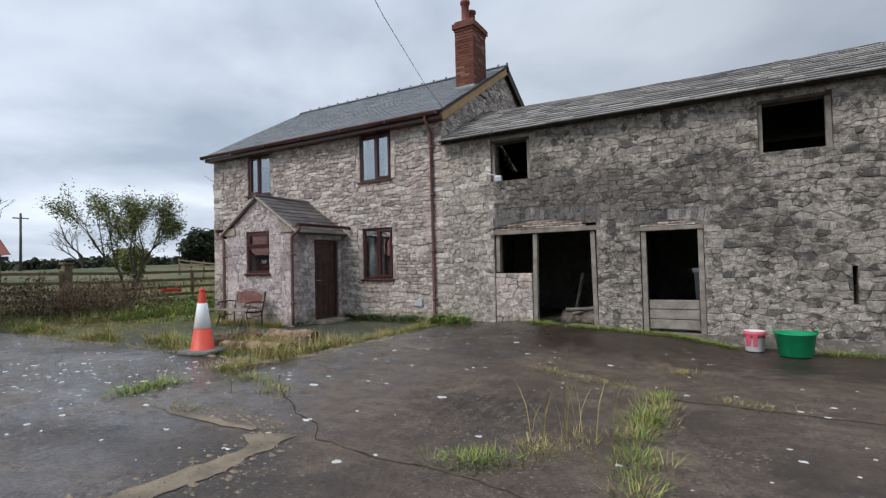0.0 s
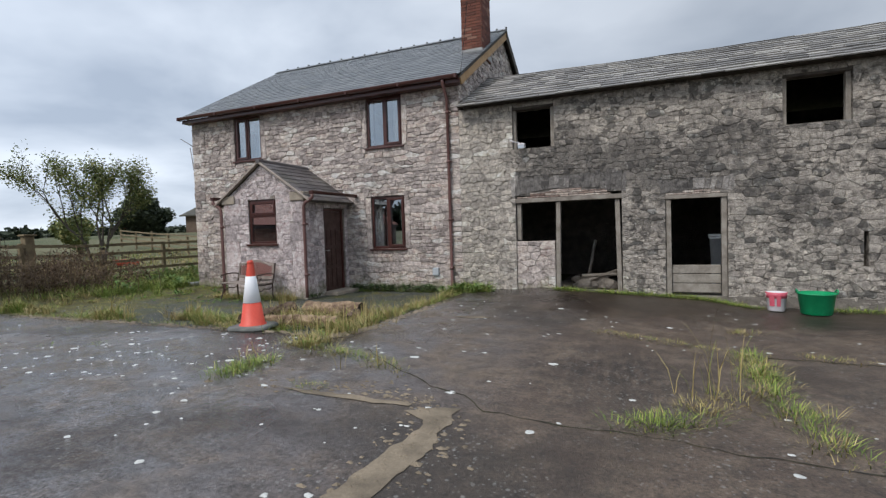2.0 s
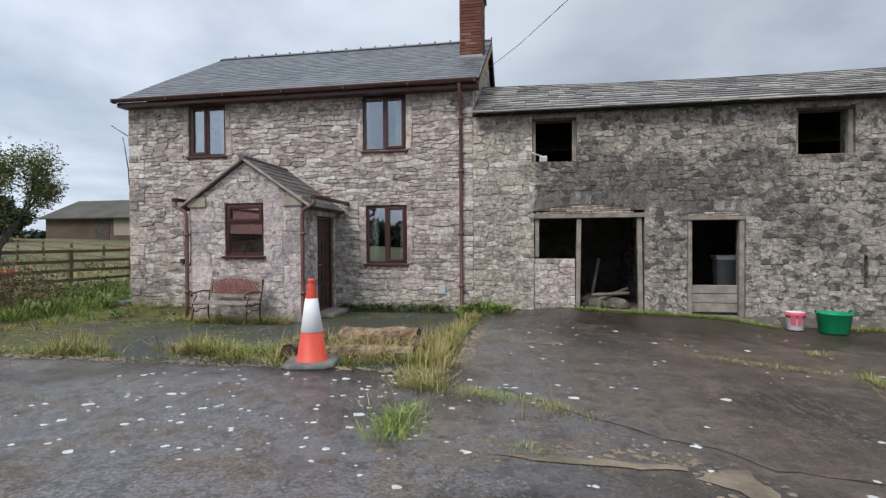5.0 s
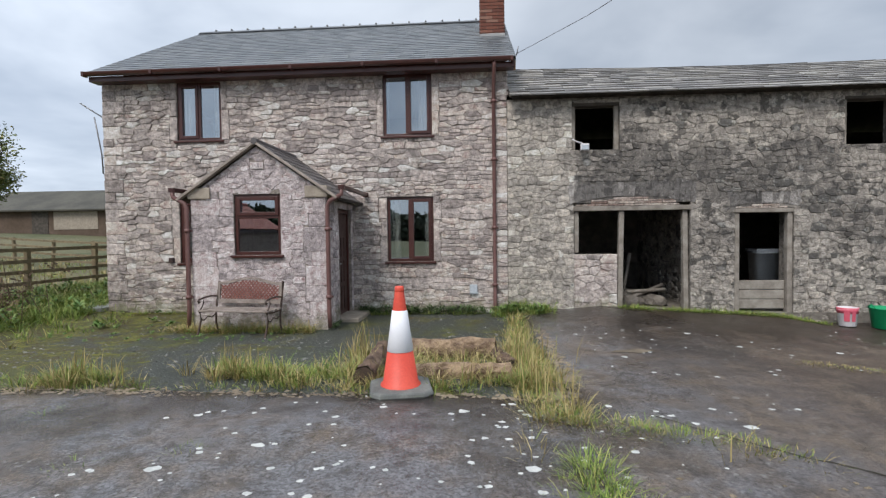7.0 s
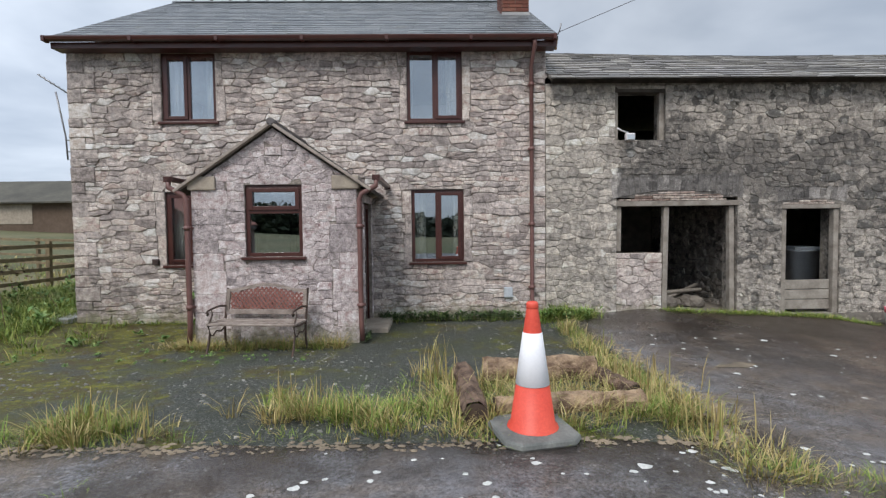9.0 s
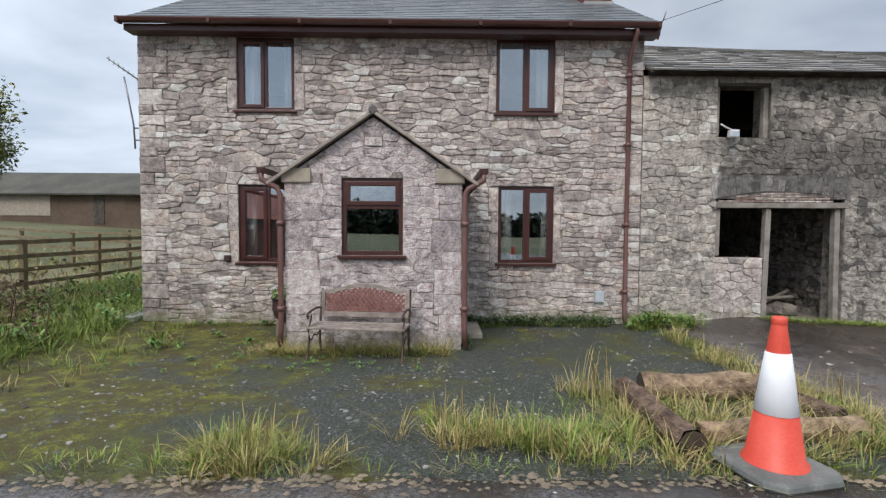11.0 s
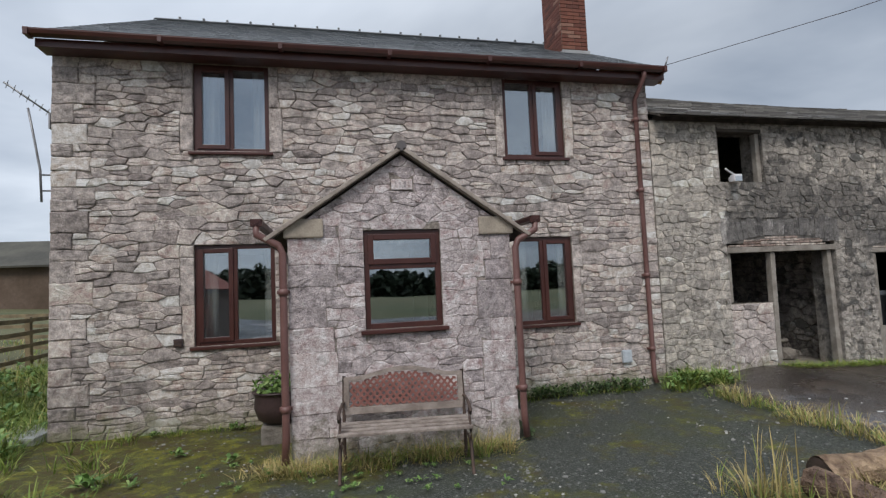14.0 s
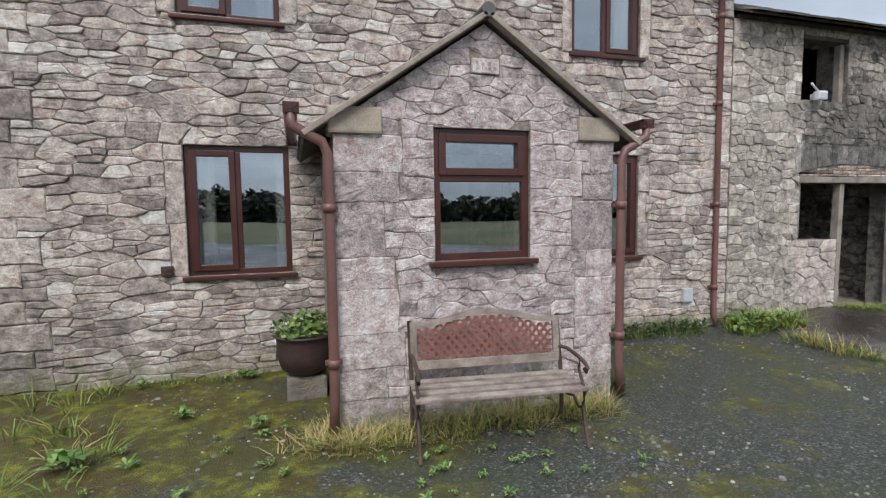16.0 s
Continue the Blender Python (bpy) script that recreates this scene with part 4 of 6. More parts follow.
def stone_verts(poly, gap, high, rng):
    """A rough dressed stone: outline, arris, chipped face; local u, z and height h off the wall."""
    n = len(poly)
    cu, cz = sum(p[0] for p in poly) / n, sum(p[1] for p in poly) / n
    hu, hz = max(abs(p[0] - cu) for p in poly), max(abs(p[1] - cz) for p in poly)
    tilt_u, tilt_z = rng.uniform(-0.008, 0.008) / max(hu, 0.05), rng.uniform(-0.008, 0.008) / max(hz, 0.05)
    soft = min(0.012, hz * 0.16)
    vs = []
    for inset, hh, j in ((gap, -0.02, 0.0), (gap + 0.001, high * 0.55, 0.002), (gap + soft, high, 0.003), (min(hz, hu) * 0.5, high * 1.08, 0.012)):
        for u, z in poly:
            uu = cu + (u - cu) * max(0.2, 1 - inset / hu) + rng.uniform(-j, j)
            zz = cz + (z - cz) * max(0.2, 1 - inset / hz) + rng.uniform(-j, j) * 0.6
            h = max(hh + (uu - cu) * tilt_u + (zz - cz) * tilt_z + rng.uniform(-0.0035, 0.0035), 0.004) if hh > 0 else hh
            vs.append((uu, zz, h))
    vs.append((cu, cz, high * 1.1 + rng.uniform(-0.002, 0.004)))
    fs = [(r * n + i, r * n + (i + 1) % n, (r + 1) * n + (i + 1) % n, (r + 1) * n + i) for r in range(3) for i in range(n)]
    fs += [(3 * n + i, 3 * n + (i + 1) % n, 4 * n) for i in range(n)]
    return vs, fs


def stonework(polys, parent, place, mat_piece, mat_joined, near, gap=0.002, high=(0.002, 0.014), seed=1, most=300):
    """Stones on a wall. place maps (u, z, h) to the world; near sorts the stones that become pieces of their own."""
    rng = random.Random(seed)
    polys = sorted(polys, key=lambda p: near(sum(q[0] for q in p) / len(p), sum(q[1] for q in p) / len(p)))
    allv, allf = [], []
    for k, poly in enumerate(polys):
        us, zs = [p[0] for p in poly], [p[1] for p in poly]
        if len(poly) < 4 or max(us) - min(us) < 0.03 or max(zs) - min(zs) < 0.025:
            continue
        vs, fs = stone_verts(poly, gap * rng.uniform(0.3, 1.7), rng.uniform(*high), rng)
        vs = [place(*v) for v in vs]
        if k < most:
            me = bpy.data.meshes.new("stone")
            me.from_pydata(vs, [], fs)
            me.materials.append(mat_piece)
            new("stone", me).parent = parent
        else:
            o = len(allv)
            allv += vs
            allf += [tuple(o + i for i in f) for f in fs]
    if allv:
        me = bpy.data.meshes.new("stones")
        me.from_pydata(allv, [], allf)
        me.materials.append(mat_joined)
        ob = new("stonework", me)
        ob.parent = parent
        tagged(ob, kind="stuff")


def ragged(poly, holes, edge, amp, seed):
    """Divides a stone's outline and shifts it by a field that its neighbours share, so that joints keep their width."""
    out = []
    for p, q in zip(poly, poly[1:] + poly[:1]):
        L = math.hypot(q[0] - p[0], q[1] - p[1])
        if L < 0.012:
            continue
        k = max(1, round(L / 0.06))
        out += [(p[0] + (q[0] - p[0]) * i / k, p[1] + (q[1] - p[1]) * i / k) for i in range(k)]
    res = []
    for u, z in out:
        d = min([1.0] + [max(a - u, u - b, c - z, z - e) for a, b, c, e in holes] + [u - edge[0], edge[1] - u])
        f = amp * max(0.0, min(1.0, d / 0.1))
        n = noise.noise_vector((u * 4.1, z * 5.3, seed)) + 0.5 * noise.noise_vector((u * 15, z * 17, seed + 7))
        res.append((u + f * n.x, z + f * n.y))
    return res


def rubble(rects, fixed, holes, bounds, amp, seed, rng, squash=2.1):
    """Interlocking rubble: cells round the rectangles' middles, cut off at holes and at the fixed (squared) stones."""
    seeds = []
    for a, b, c, d in rects:
        seeds.append(((a + b) / 2 + rng.uniform(-0.22, 0.22) * (b - a), (c + d) / 2 + rng.uniform(-0.16, 0.16) * (d - c)))
    grid = collections.defaultdict(list)
    for k, (u, z) in enumerate(seeds):
        grid[int(u // 0.5), int(z // 0.3)].append(k)
    u0, u1, z0, z1 = bounds
    polys = []
    for k, (u, z) in enumerate(seeds):
        poly = [(max(u - 0.45, u0), max(z - 0.28, z0)), (min(u + 0.45, u1), max(z - 0.28, z0)), (min(u + 0.45, u1), min(z + 0.28, z1)), (max(u - 0.45, u0), min(z + 0.28, z1))]
        gu, gz_ = int(u // 0.5), int(z // 0.3)
        for i in range(gu - 2, gu + 3):
            for j in range(gz_ - 2, gz_ + 3):
                for m in grid.get((i, j), ()):
                    if m != k:
                        nu, nz = seeds[m]
                        poly = clip_poly(poly, 2 * (nu - u), 2 * (nz - z) * squash ** 2, nu * nu - u * u + squash ** 2 * (nz * nz - z * z))
        for a, b, c, d in list(holes) + list(fixed):
            side = max((a - u, 0), (u - b, 1), (c - z, 2), (z - d, 3))[1]
            poly = clip_poly(poly, *((1, 0, a), (-1, 0, -b), (0, 1, c), (0, -1, -d))[side])
        if len(poly) > 2:
            polys.append(poly)
    polys += [[(a, c), (b, c), (b, d), (a, d)] for a, b, c, d in fixed]
    return [ragged(p, holes, (u0, u1), amp, seed) for p in polys]


def house_stones():
    rng = random.Random(21)
    behind_porch = (PX0 + 0.05, PX1 - 0.05, -0.2, PE)
    holes = list(WINDOWS) + [behind_porch]
    quoins, z, k = [], 0.0, 0
    while z < HEAVE - 0.3:
        h = rng.uniform(0.13, 0.27)
        w = 0.42 if k % 2 else 0.26
        quoins.append((HX0 - 0.01, HX0 + w * rng.uniform(0.85, 1.15), z, min(z + h, HEAVE - 0.2)))
        z += h
        k += 1
    jambs = []
    for a, b, c, d in WINDOWS:
        for s in (0, 1):
            if (a, s) in ((-12.08, 1),) and c < 2:
                continue
            z = c
            while z < d - 0.1:
                h = min(rng.uniform(0.3, 0.62), d - z)
                w = rng.uniform(0.10, 0.17)
                jambs.append((a - w, a, z, z + h) if s == 0 else (b, b + w, z, z + h))
                z += h
    rects = []
    split_rects(HX0, HX1, -0.1, HEAVE - 0.06, 0.42, 0.15, rng, rects)
    rects = cut_holes(rects, holes + quoins + jambs)
    polys = rubble(rects, quoins + jambs, holes, (HX0 - 0.01, HX1, -0.1, HEAVE - 0.06), 0.018, 3, rng, 2.8)
    stonework(polys, front, lambda u, z, h: (u, HY - h, z), M_STONE, M_STONE_J, lambda u, z: math.hypot(u + 10.5, z - 1.6), 0.0035, (0.004, 0.028), seed=2)


def barn_stones():
    rng = random.Random(33)
    holes = list(BH)
    arch1, arch2 = (-4.32, -2.02, 2.165, 2.62), (-1.40, -0.17, 2.08, 2.38)
    wall_low = (-4.25, -3.43, 0.0, 1.28)
    rects = []
    split_rects(BX0, BX1, -0.25, BE - 0.03, 0.30, 0.18, rng, rects)
    rects = cut_holes(rects, holes + [arch1, arch2])
    polys = rubble(rects, [], holes + [arch1, arch2], (BX0, BX1, -0.25, BE - 0.03), 0.016, 9, rng, 1.7)
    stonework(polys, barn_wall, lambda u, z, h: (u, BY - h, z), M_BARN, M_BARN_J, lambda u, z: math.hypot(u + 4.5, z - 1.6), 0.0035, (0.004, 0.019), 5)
    # arches of upright stones
    for (a, b, z0, z1), rise, n in ((arch1, 0.15, 23), (arch2, 0.06, 13)):
        curve = lambda t: z0 + 0.03 + rise * (1 - (2 * t - 1) ** 2)
        arch, thin = [], []
        for k in range(n):
            t0, t1 = k / n, (k + 1) / n
            u = [a + (b - a) * t for t in (t0, t1)]
            fan = [(t - 0.5) * 0.12 for t in (t0, t1)]
            zt = z1 + 0.05 * rng.uniform(-1, 1)
            arch.append(ragged([(u[0], curve(t0)), (u[1], curve(t1)), (u[1] + fan[1], zt), (u[0] + fan[0], zt)], [], (a - 1, b + 1), 0.008, 5))
        # thin flat stones packed between the timber and the arch
        zc = z0 - 0.005
        while zc < z0 + rise - 0.02:
            h = rng.uniform(0.03, 0.05)
            uc = a + 0.1
            while uc < b - 0.1:
                w = rng.uniform(0.12, 0.34)
                top = min(curve((q - a) / (b - a)) for q in (uc, uc + w)) - 0.008
                if min(zc + h, top) - zc > 0.022:
                    zz = min(zc + h, top)
                    thin.append(ragged([(uc, zc), (uc + w, zc), (uc + w, zz), (uc, zz)], [], (a, b), 0.005, 6))
                uc += w
            zc += h
        stonework(arch, barn_wall, lambda u, z, h: (u, BY - h, z), M_VOUSSOIR, M_VOUSSOIR, lambda u, z: u, 0.001, (0.006, 0.014), n)
        stonework(thin, barn_wall, lambda u, z, h: (u, BY - h, z), M_FILLER, M_FILLER, lambda u, z: u, 0.004, (0.004, 0.014), n + 1)
    # patched low wall in the wide doorway
    low = part("low_wall", box(-4.25, -3.43, BY + 0.04, BY + 0.38, -0.1, 1.24, 0.02), M_MORTAR, barn, "low infill wall of squared stones")
    rects = []
    split_rects(-4.25, -3.43, -0.05, 1.27, 0.42, 0.26, rng, rects)
    stonework(rubble(rects, [], [], (-4.25, -3.43, -0.05, 1.25), 0.01, 4, rng, 1.5), low, lambda u, z, h: (u, BY + 0.035 - h, z), M_STONE, M_STONE_J, lambda u, z: u, 0.004, (0.006, 0.022), 6)


def porch_stones():
    rng = random.Random(12)
    hole = (PW[0], PW[1], PW[2] - 0.05, PW[3])
    knl = [(PX0, PX0 + 0.32, PE - 0.07, PE + 0.12), (PX1 - 0.32, PX1, PE - 0.07, PE + 0.12)]
    plaque = (-9.79, -9.55, 2.76, 2.89)
    z, quoins, k = 0.05, [], 0
    while z < PE - 0.1:
        h = min(rng.uniform(0.2, 0.42), PE - 0.07 - z)
        quoins.append((PX0 - 0.005, PX0 + rng.uniform(0.34, 0.52), z, z + h))
        quoins.append((PX1 - rng.uniform(0.22, 0.42), PX1 + 0.005, z, z + h))
        z += h
        k += 1
    rects = []
    split_rects(PX0, PX1, 0.0, PRZ, 0.36, 0.19, rng, rects)
    rects = cut_holes(rects, [hole, plaque] + quoins + knl)
    polys = rubble(rects, quoins + knl, [hole, plaque], (PX0 - 0.005, PX1 + 0.005, 0.0, PRZ), 0.018, 14, rng, 2.2)
    sl = (PRZ - PE) / (PRX - PX0)
    polys = [clip_poly(clip_poly(p, sl, 1, PRZ + sl * PRX), -sl, 1, PRZ - sl * PRX) for p in polys]
    polys = [p for p in polys if len(p) > 2]
    stonework(polys, porch_wall, lambda u, z, h: (u, PY - h, z), M_PORCH, M_PORCH, lambda u, z: u, 0.0025, (0.004, 0.013), 8)
    rects = []
    split_rects(PY - 0.0, HY - 0.03, 0.0, PE - 0.1, 0.34, 0.2, rng, rects)
    rects = cut_holes(rects, [(PDOOR[0], PDOOR[1], -0.2, 2.14)])
    polys = rubble(rects, [], [(PDOOR[0], PDOOR[1], -0.2, 2.14)], (PY, HY - 0.03, 0.0, PE - 0.1), 0.01, 17, rng, 1.8)
    stonework(polys, porch_side, lambda u, z, h: (PX1 + h, u, z), M_PORCH, M_PORCH, lambda u, z: u, 0.004, (0.006, 0.014), 9)
    pq = tagged(part("date_stone", box(plaque[0] + 0.01, plaque[1] - 0.01, PY - 0.022, PY + 0.02, plaque[2] + 0.01, plaque[3] - 0.01, 0.006), M_PORCH), "carved grey date stone set in the porch gable", "date stone")
    for k in range(4):
        xx = plaque[0] + 0.045 + k * 0.048
        part("digit", box(xx, xx + 0.022, PY - 0.026, PY - 0.021, plaque[2] + 0.035, plaque[3] - 0.035, 0), M_PORCH, pq)


def gable_stones():
    rng = random.Random(44)
    rects = []
    split_rects(HY + 0.0, 15.5, 4.3, HRZ, 0.34, 0.17, rng, rects)
    polys = rubble(rects, [], [], (HY, 15.5, 4.3, HRZ), 0.014, 31, rng)
    sl = (HRZ - 0.15 - HEAVE) / (HRY - HY)
    polys = [clip_poly(clip_poly(p, -sl, 1, HRZ - 0.2 - sl * HRY), sl, 1, HRZ - 0.2 + sl * HRY) for p in polys]
    polys = [p for p in polys if len(p) > 2]
    stonework(polys, gable_east, lambda u, z, h: (HX1 + h, u, z), M_STONE, M_STONE_J, lambda u, z: u, 0.007, (0.008, 0.03), 10, 0)


# ---- plants ----
def leaf_mat(name, tones, rough=0.7):
    def build(nt, bs):
        rnd = nt.nodes.new("ShaderNodeNewGeometry").outputs["Random Per Island"]
        c = ramp(nt, rnd, tones)
        v = coords(nt, "World")
        c = mixc(nt, 0.5, c, ramp(nt, noise_tex(nt, v, 3.0), [(0.3, G3(0.3)), (0.7, G3(0.7))]), "OVERLAY")
        nt.links.new(c, bs.inputs["Base Color"])
        bs.inputs["Roughness"].default_value = rough
        bs.inputs["Subsurface Weight"].default_value = 0.0
    return mat(name, build)


M_GRASS = leaf_mat("green_grass", [(0, (0.085, 0.14, 0.022)), (0.5, (0.16, 0.24, 0.036)), (0.8, (0.26, 0.31, 0.06)), (1, (0.42, 0.37, 0.13))])
M_STRAW = leaf_mat("dry_grass", [(0, (0.19, 0.14, 0.05)), (0.35, (0.34, 0.27, 0.10)), (0.75, (0.47, 0.38, 0.18)), (0.85, (0.20, 0.21, 0.05)), (1, (0.20, 0.25, 0.05))])
M_LEAF = leaf_mat("bush_leaf", [(0, (0.07, 0.10, 0.03)), (0.5, (0.15, 0.185, 0.055)), (0.9, (0.25, 0.26, 0.09)), (1, (0.34, 0.29, 0.11))])
M_DOCK = leaf_mat("weed_leaf", [(0, (0.062, 0.125, 0.025)), (0.6, (0.125, 0.225, 0.050)), (1, (0.250, 0.325, 0.112))])
M_IVY = leaf_mat("ivy_leaf", [(0, (0.025, 0.05, 0.016)), (0.6, (0.055, 0.095, 0.025)), (1, (0.11, 0.16, 0.05))])
M_DARKLEAF = leaf_mat("evergreen_leaf", [(0, (0.015, 0.025, 0.012)), (1, (0.045, 0.06, 0.028))])
M_BRAMBLE = leaf_mat("dead_bramble", [(0, (0.07, 0.045, 0.03)), (0.6, (0.14, 0.095, 0.06)), (1, (0.22, 0.16, 0.09))], 0.9)
M_BARK = surface("bark", (0.06, 0.05, 0.04), (0.11, 0.095, 0.08), 8, 0.95, 60, 0.6)

prng = random.Random(77)


class Blades:
    """Gathers grass blades: narrow bent strips."""

    def __init__(self):
        self.v, self.f = [], []

    def blade(self, x, y, z, h, w, az, lean):
        o = len(self.v)
        ca, sa = math.cos(az), math.sin(az)
        for t, k in ((0, 1.0), (0.5, 0.8), (0.85, 0.45)):
            d = lean * t * t * h
            zz = z + h * t * (1 - 0.3 * lean * t)
            for s in (-1, 1):
                self.v.append((x + ca * d - sa * w * k * s / 2, y + sa * d + ca * w * k * s / 2, zz))
        self.v.append((x + ca * lean * h * 1.1, y + sa * lean * h * 1.1, z + h * (1 - 0.3 * lean)))
        self.f += [(o, o + 1, o + 3, o + 2), (o + 2, o + 3, o + 5, o + 4), (o + 4, o + 5, o + 6)]

    def tuft(self, x, y, n, r, h, w=0.0065, lean=0.95):
        n = int(n * 1.3)
        w *= 1.25
        for _ in range(n):
            a, q = prng.uniform(0, 6.283), r * math.sqrt(prng.random())
            bx, by = x + math.cos(a) * q, y + math.sin(a) * q
            hh = h * prng.uniform(0.25, 1.2) * (1 - 0.4 * q / (r + 1e-6))
            self.blade(bx, by, ground_z(bx, by) - 0.10, hh + 0.10, w * prng.uniform(0.6, 1.4), a + prng.uniform(-0.8, 0.8), lean * prng.uniform(0.2, 1.3))

    def strip(self, pts, n, width, h, per=14, r=0.09, w=0.0065, lean=0.8):
        """n tufts strewn along a line of points."""
        segs = [(p, q, math.hypot(q[0] - p[0], q[1] - p[1])) for p, q in zip(pts, pts[1:])]
        tot = sum(s[2] for s in segs)
        for _ in range(n):
            d = prng.uniform(0, tot)
            for p, q, L in segs:
                if d <= L:
                    break
                d -= L
            t = d / L
            x, y = p[0] + (q[0] - p[0]) * t + prng.gauss(0, width), p[1] + (q[1] - p[1]) * t + prng.gauss(0, width)
            if noise.noise((x * 2.1, y * 2.1, 4)) < -0.22:
                continue
            self.tuft(x, y, per, r, h * prng.uniform(0.5, 1.2), w, lean)

    def make(self, name, material, label, category):
        me = bpy.data.meshes.new(name)
        me.from_pydata(self.v, [], self.f)
        me.materials.append(material)
        return tagged(new(name, me), label, category, "", "stuff")


def grasses():
    g, s = Blades(), Blades()
    joint = [(-5.36, 2.72), (-5.42, 3.4), (-5.42, 4.2), (-5.4, 5.0), (-5.5, 6.2), (-5.46, 7.6), (-5.4, 9.2)]
    g.strip(joint[:3], 150, 0.09, 0.14)
    s.strip(joint[1:4], 100, 0.11, 0.22)
    g.strip(joint[2:], 80, 0.07, 0.13)
    s.strip(joint[2:], 80, 0.10, 0.24)
    side = [(-5.2, 3.95), (-4.6, 3.85), (-4.15, 3.65), (-3.7, 3.48)]
    g.strip(side, 62, 0.06, 0.10)
    s.strip(side, 36, 0.07, 0.12)
    left = [(-1.82, 3.05), (-1.5, 3.35), (-1.35, 3.5)]
    g.strip(left, 60, 0.06, 0.13)
    s.strip([(-1.5, 3.4), (-1.1, 3.95), (-0.8, 4.1)], 50, 0.09, 0.11)
    g.strip([(-0.5, 3.1), (-0.58, 3.8), (-0.66, 4.4), (-0.62, 5.2), (-0.62, 5.75)], 120, 0.06, 0.13)
    s.strip([(-0.5, 3.1), (-0.66, 4.4), (-0.62, 5.75)], 45, 0.10, 0.15)
    s.strip([(-0.62, 5.75), (0.05, 5.77), (0.5, 5.74)], 30, 0.05, 0.09)
    g.strip([(-0.5, 5.76), (0.3, 5.77)], 14, 0.05, 0.07)
    s.strip([(-2.25, 6.25), (-1.55, 6.07), (-0.95, 5.81)], 75, 0.06, 0.07)
    g.strip([(-2.25, 6.25), (-0.95, 5.81)], 22, 0.06, 0.06)
    s.strip([(-0.6, 6.95), (-0.42, 7.0)], 12, 0.06, 0.12)
    g.strip([(-4.5, 2.8), (-4.35, 2.82)], 14, 0.05, 0.07)
    for x, y in ((-8.0, 3.3), (-8.7, 3.0), (-9.6, 3.9)):
        g.strip([(x, y), (x + 0.1, y)], 5, 0.05, 0.06)
    # along the barn's foot
    g.strip([(-3.4, 9.6), (-2.0, 9.55), (0.1, 9.5)], 420, 0.08, 0.12, 14)
    g.strip([(1.3, 9.5), (3.5, 9.45), (6, 9.5)], 300, 0.09, 0.14, 14)
    g.strip([(-5.55, 9.35), (-4.9, 9.4)], 150, 0.13, 0.30, 14)
    # edge of the gravel
    for cx, cy, n, h in ((-10.25, 4.85, 26, 0.27), (-9.95, 4.85, 18, 0.24), (-8.65, 5.1, 22, 0.25), (-8.25, 5.1, 22, 0.25), (-7.85, 4.95, 16, 0.22), (-12.1, 4.95, 7, 0.25), (-13.0, 5.0, 26, 0.34), (-5.6, 5.0, 14, 0.22), (-5.7, 5.6, 14, 0.24)):
        for _ in range(n):
            x, y = cx + prng.gauss(0, 0.15), cy + prng.gauss(0, 0.11)
            (s if prng.random() < 0.6 else g).tuft(x, y, 20, 0.07, h * prng.uniform(0.5, 1.2), lean=0.8)
    g.strip([(-13.5, 4.75), (-7.3, 4.72), (-5.4, 4.75)], 80, 0.10, 0.08, 12)
    s.strip([(-13.5, 4.7), (-5.6, 4.75)], 45, 0.12, 0.1, 10)
    g.strip([(-8.6, 5.1), (-7.3, 5.3)], 90, 0.2, 0.12, 12)
    for cx, cy in ((-7.45, 6.1), (-7.35, 5.5), (-6.6, 5.35), (-6.9, 5.6), (-6.1, 5.5), (-5.75, 5.9), (-5.6, 6.3), (-7.2, 4.75), (-6.4, 4.85), (-7.42, 5.1), (-6.75, 5.32), (-6.3, 5.3), (-6.0, 5.05), (-5.6, 5.2), (-6.6, 5.85), (-5.5, 4.85), (-7.0, 5.0)):
        for _ in range(7):
            s.tuft(cx + prng.gauss(0, 0.12), cy + prng.gauss(0, 0.12), 14, 0.06, prng.uniform(0.15, 0.38))
            g.tuft(cx + prng.gauss(0, 0.15), cy + prng.gauss(0, 0.15), 10, 0.06, prng.uniform(0.08, 0.18))
    # straw under the bench and along the porch
    for _ in range(110):
        x = prng.uniform(-10.75, -8.7)
        (s if prng.random() < 0.7 else g).tuft(x, prng.uniform(7.72, 8.02), 14, 0.07, prng.uniform(0.08, 0.26), lean=0.9)
    for _ in range(60):
        s.tuft(prng.gauss(-10.85, 0.14), prng.uniform(7.8, 8.2), 12, 0.06, prng.uniform(0.06, 0.2), lean=1.0)
    g.strip([(-13.6, 9.65), (-11.4, 9.68)], 46, 0.05, 0.09, 8)
    g.strip([(-8.4, 9.6), (-5.9, 9.62)], 60, 0.06, 0.1, 10)
    # rough grass west of the house
    for _ in range(1500):
        x, y = prng.uniform(-16.4, -12.4), prng.uniform(4.6, 16)
        if x > -13.9 - 0.9 * noise.noise((x, y, 2)) and y > 5.4:
            if y > 9.5 or prng.random() < 0.75:
                continue
        dry = noise.noise((x * 0.7, y * 0.7, 8)) > 0.12 or (y < 7 and prng.random() < 0.6)
        (s if dry else g).tuft(x, y, 12, 0.1, prng.uniform(0.1, 0.3), 0.009)
    for _ in range(1100):
        x, y = prng.uniform(-30, -16.4), prng.uniform(4, 22)
        (s if prng.random() < 0.75 else g).tuft(x, y, 6, 0.2, prng.uniform(0.12, 0.3), 0.014)
    for _ in range(2000):
        x, y = prng.uniform(-16.4, -13.75), prng.uniform(7.0, 16)
        g.tuft(x, y, 11, 0.12, prng.uniform(0.14, 0.34), 0.009, 1.0)
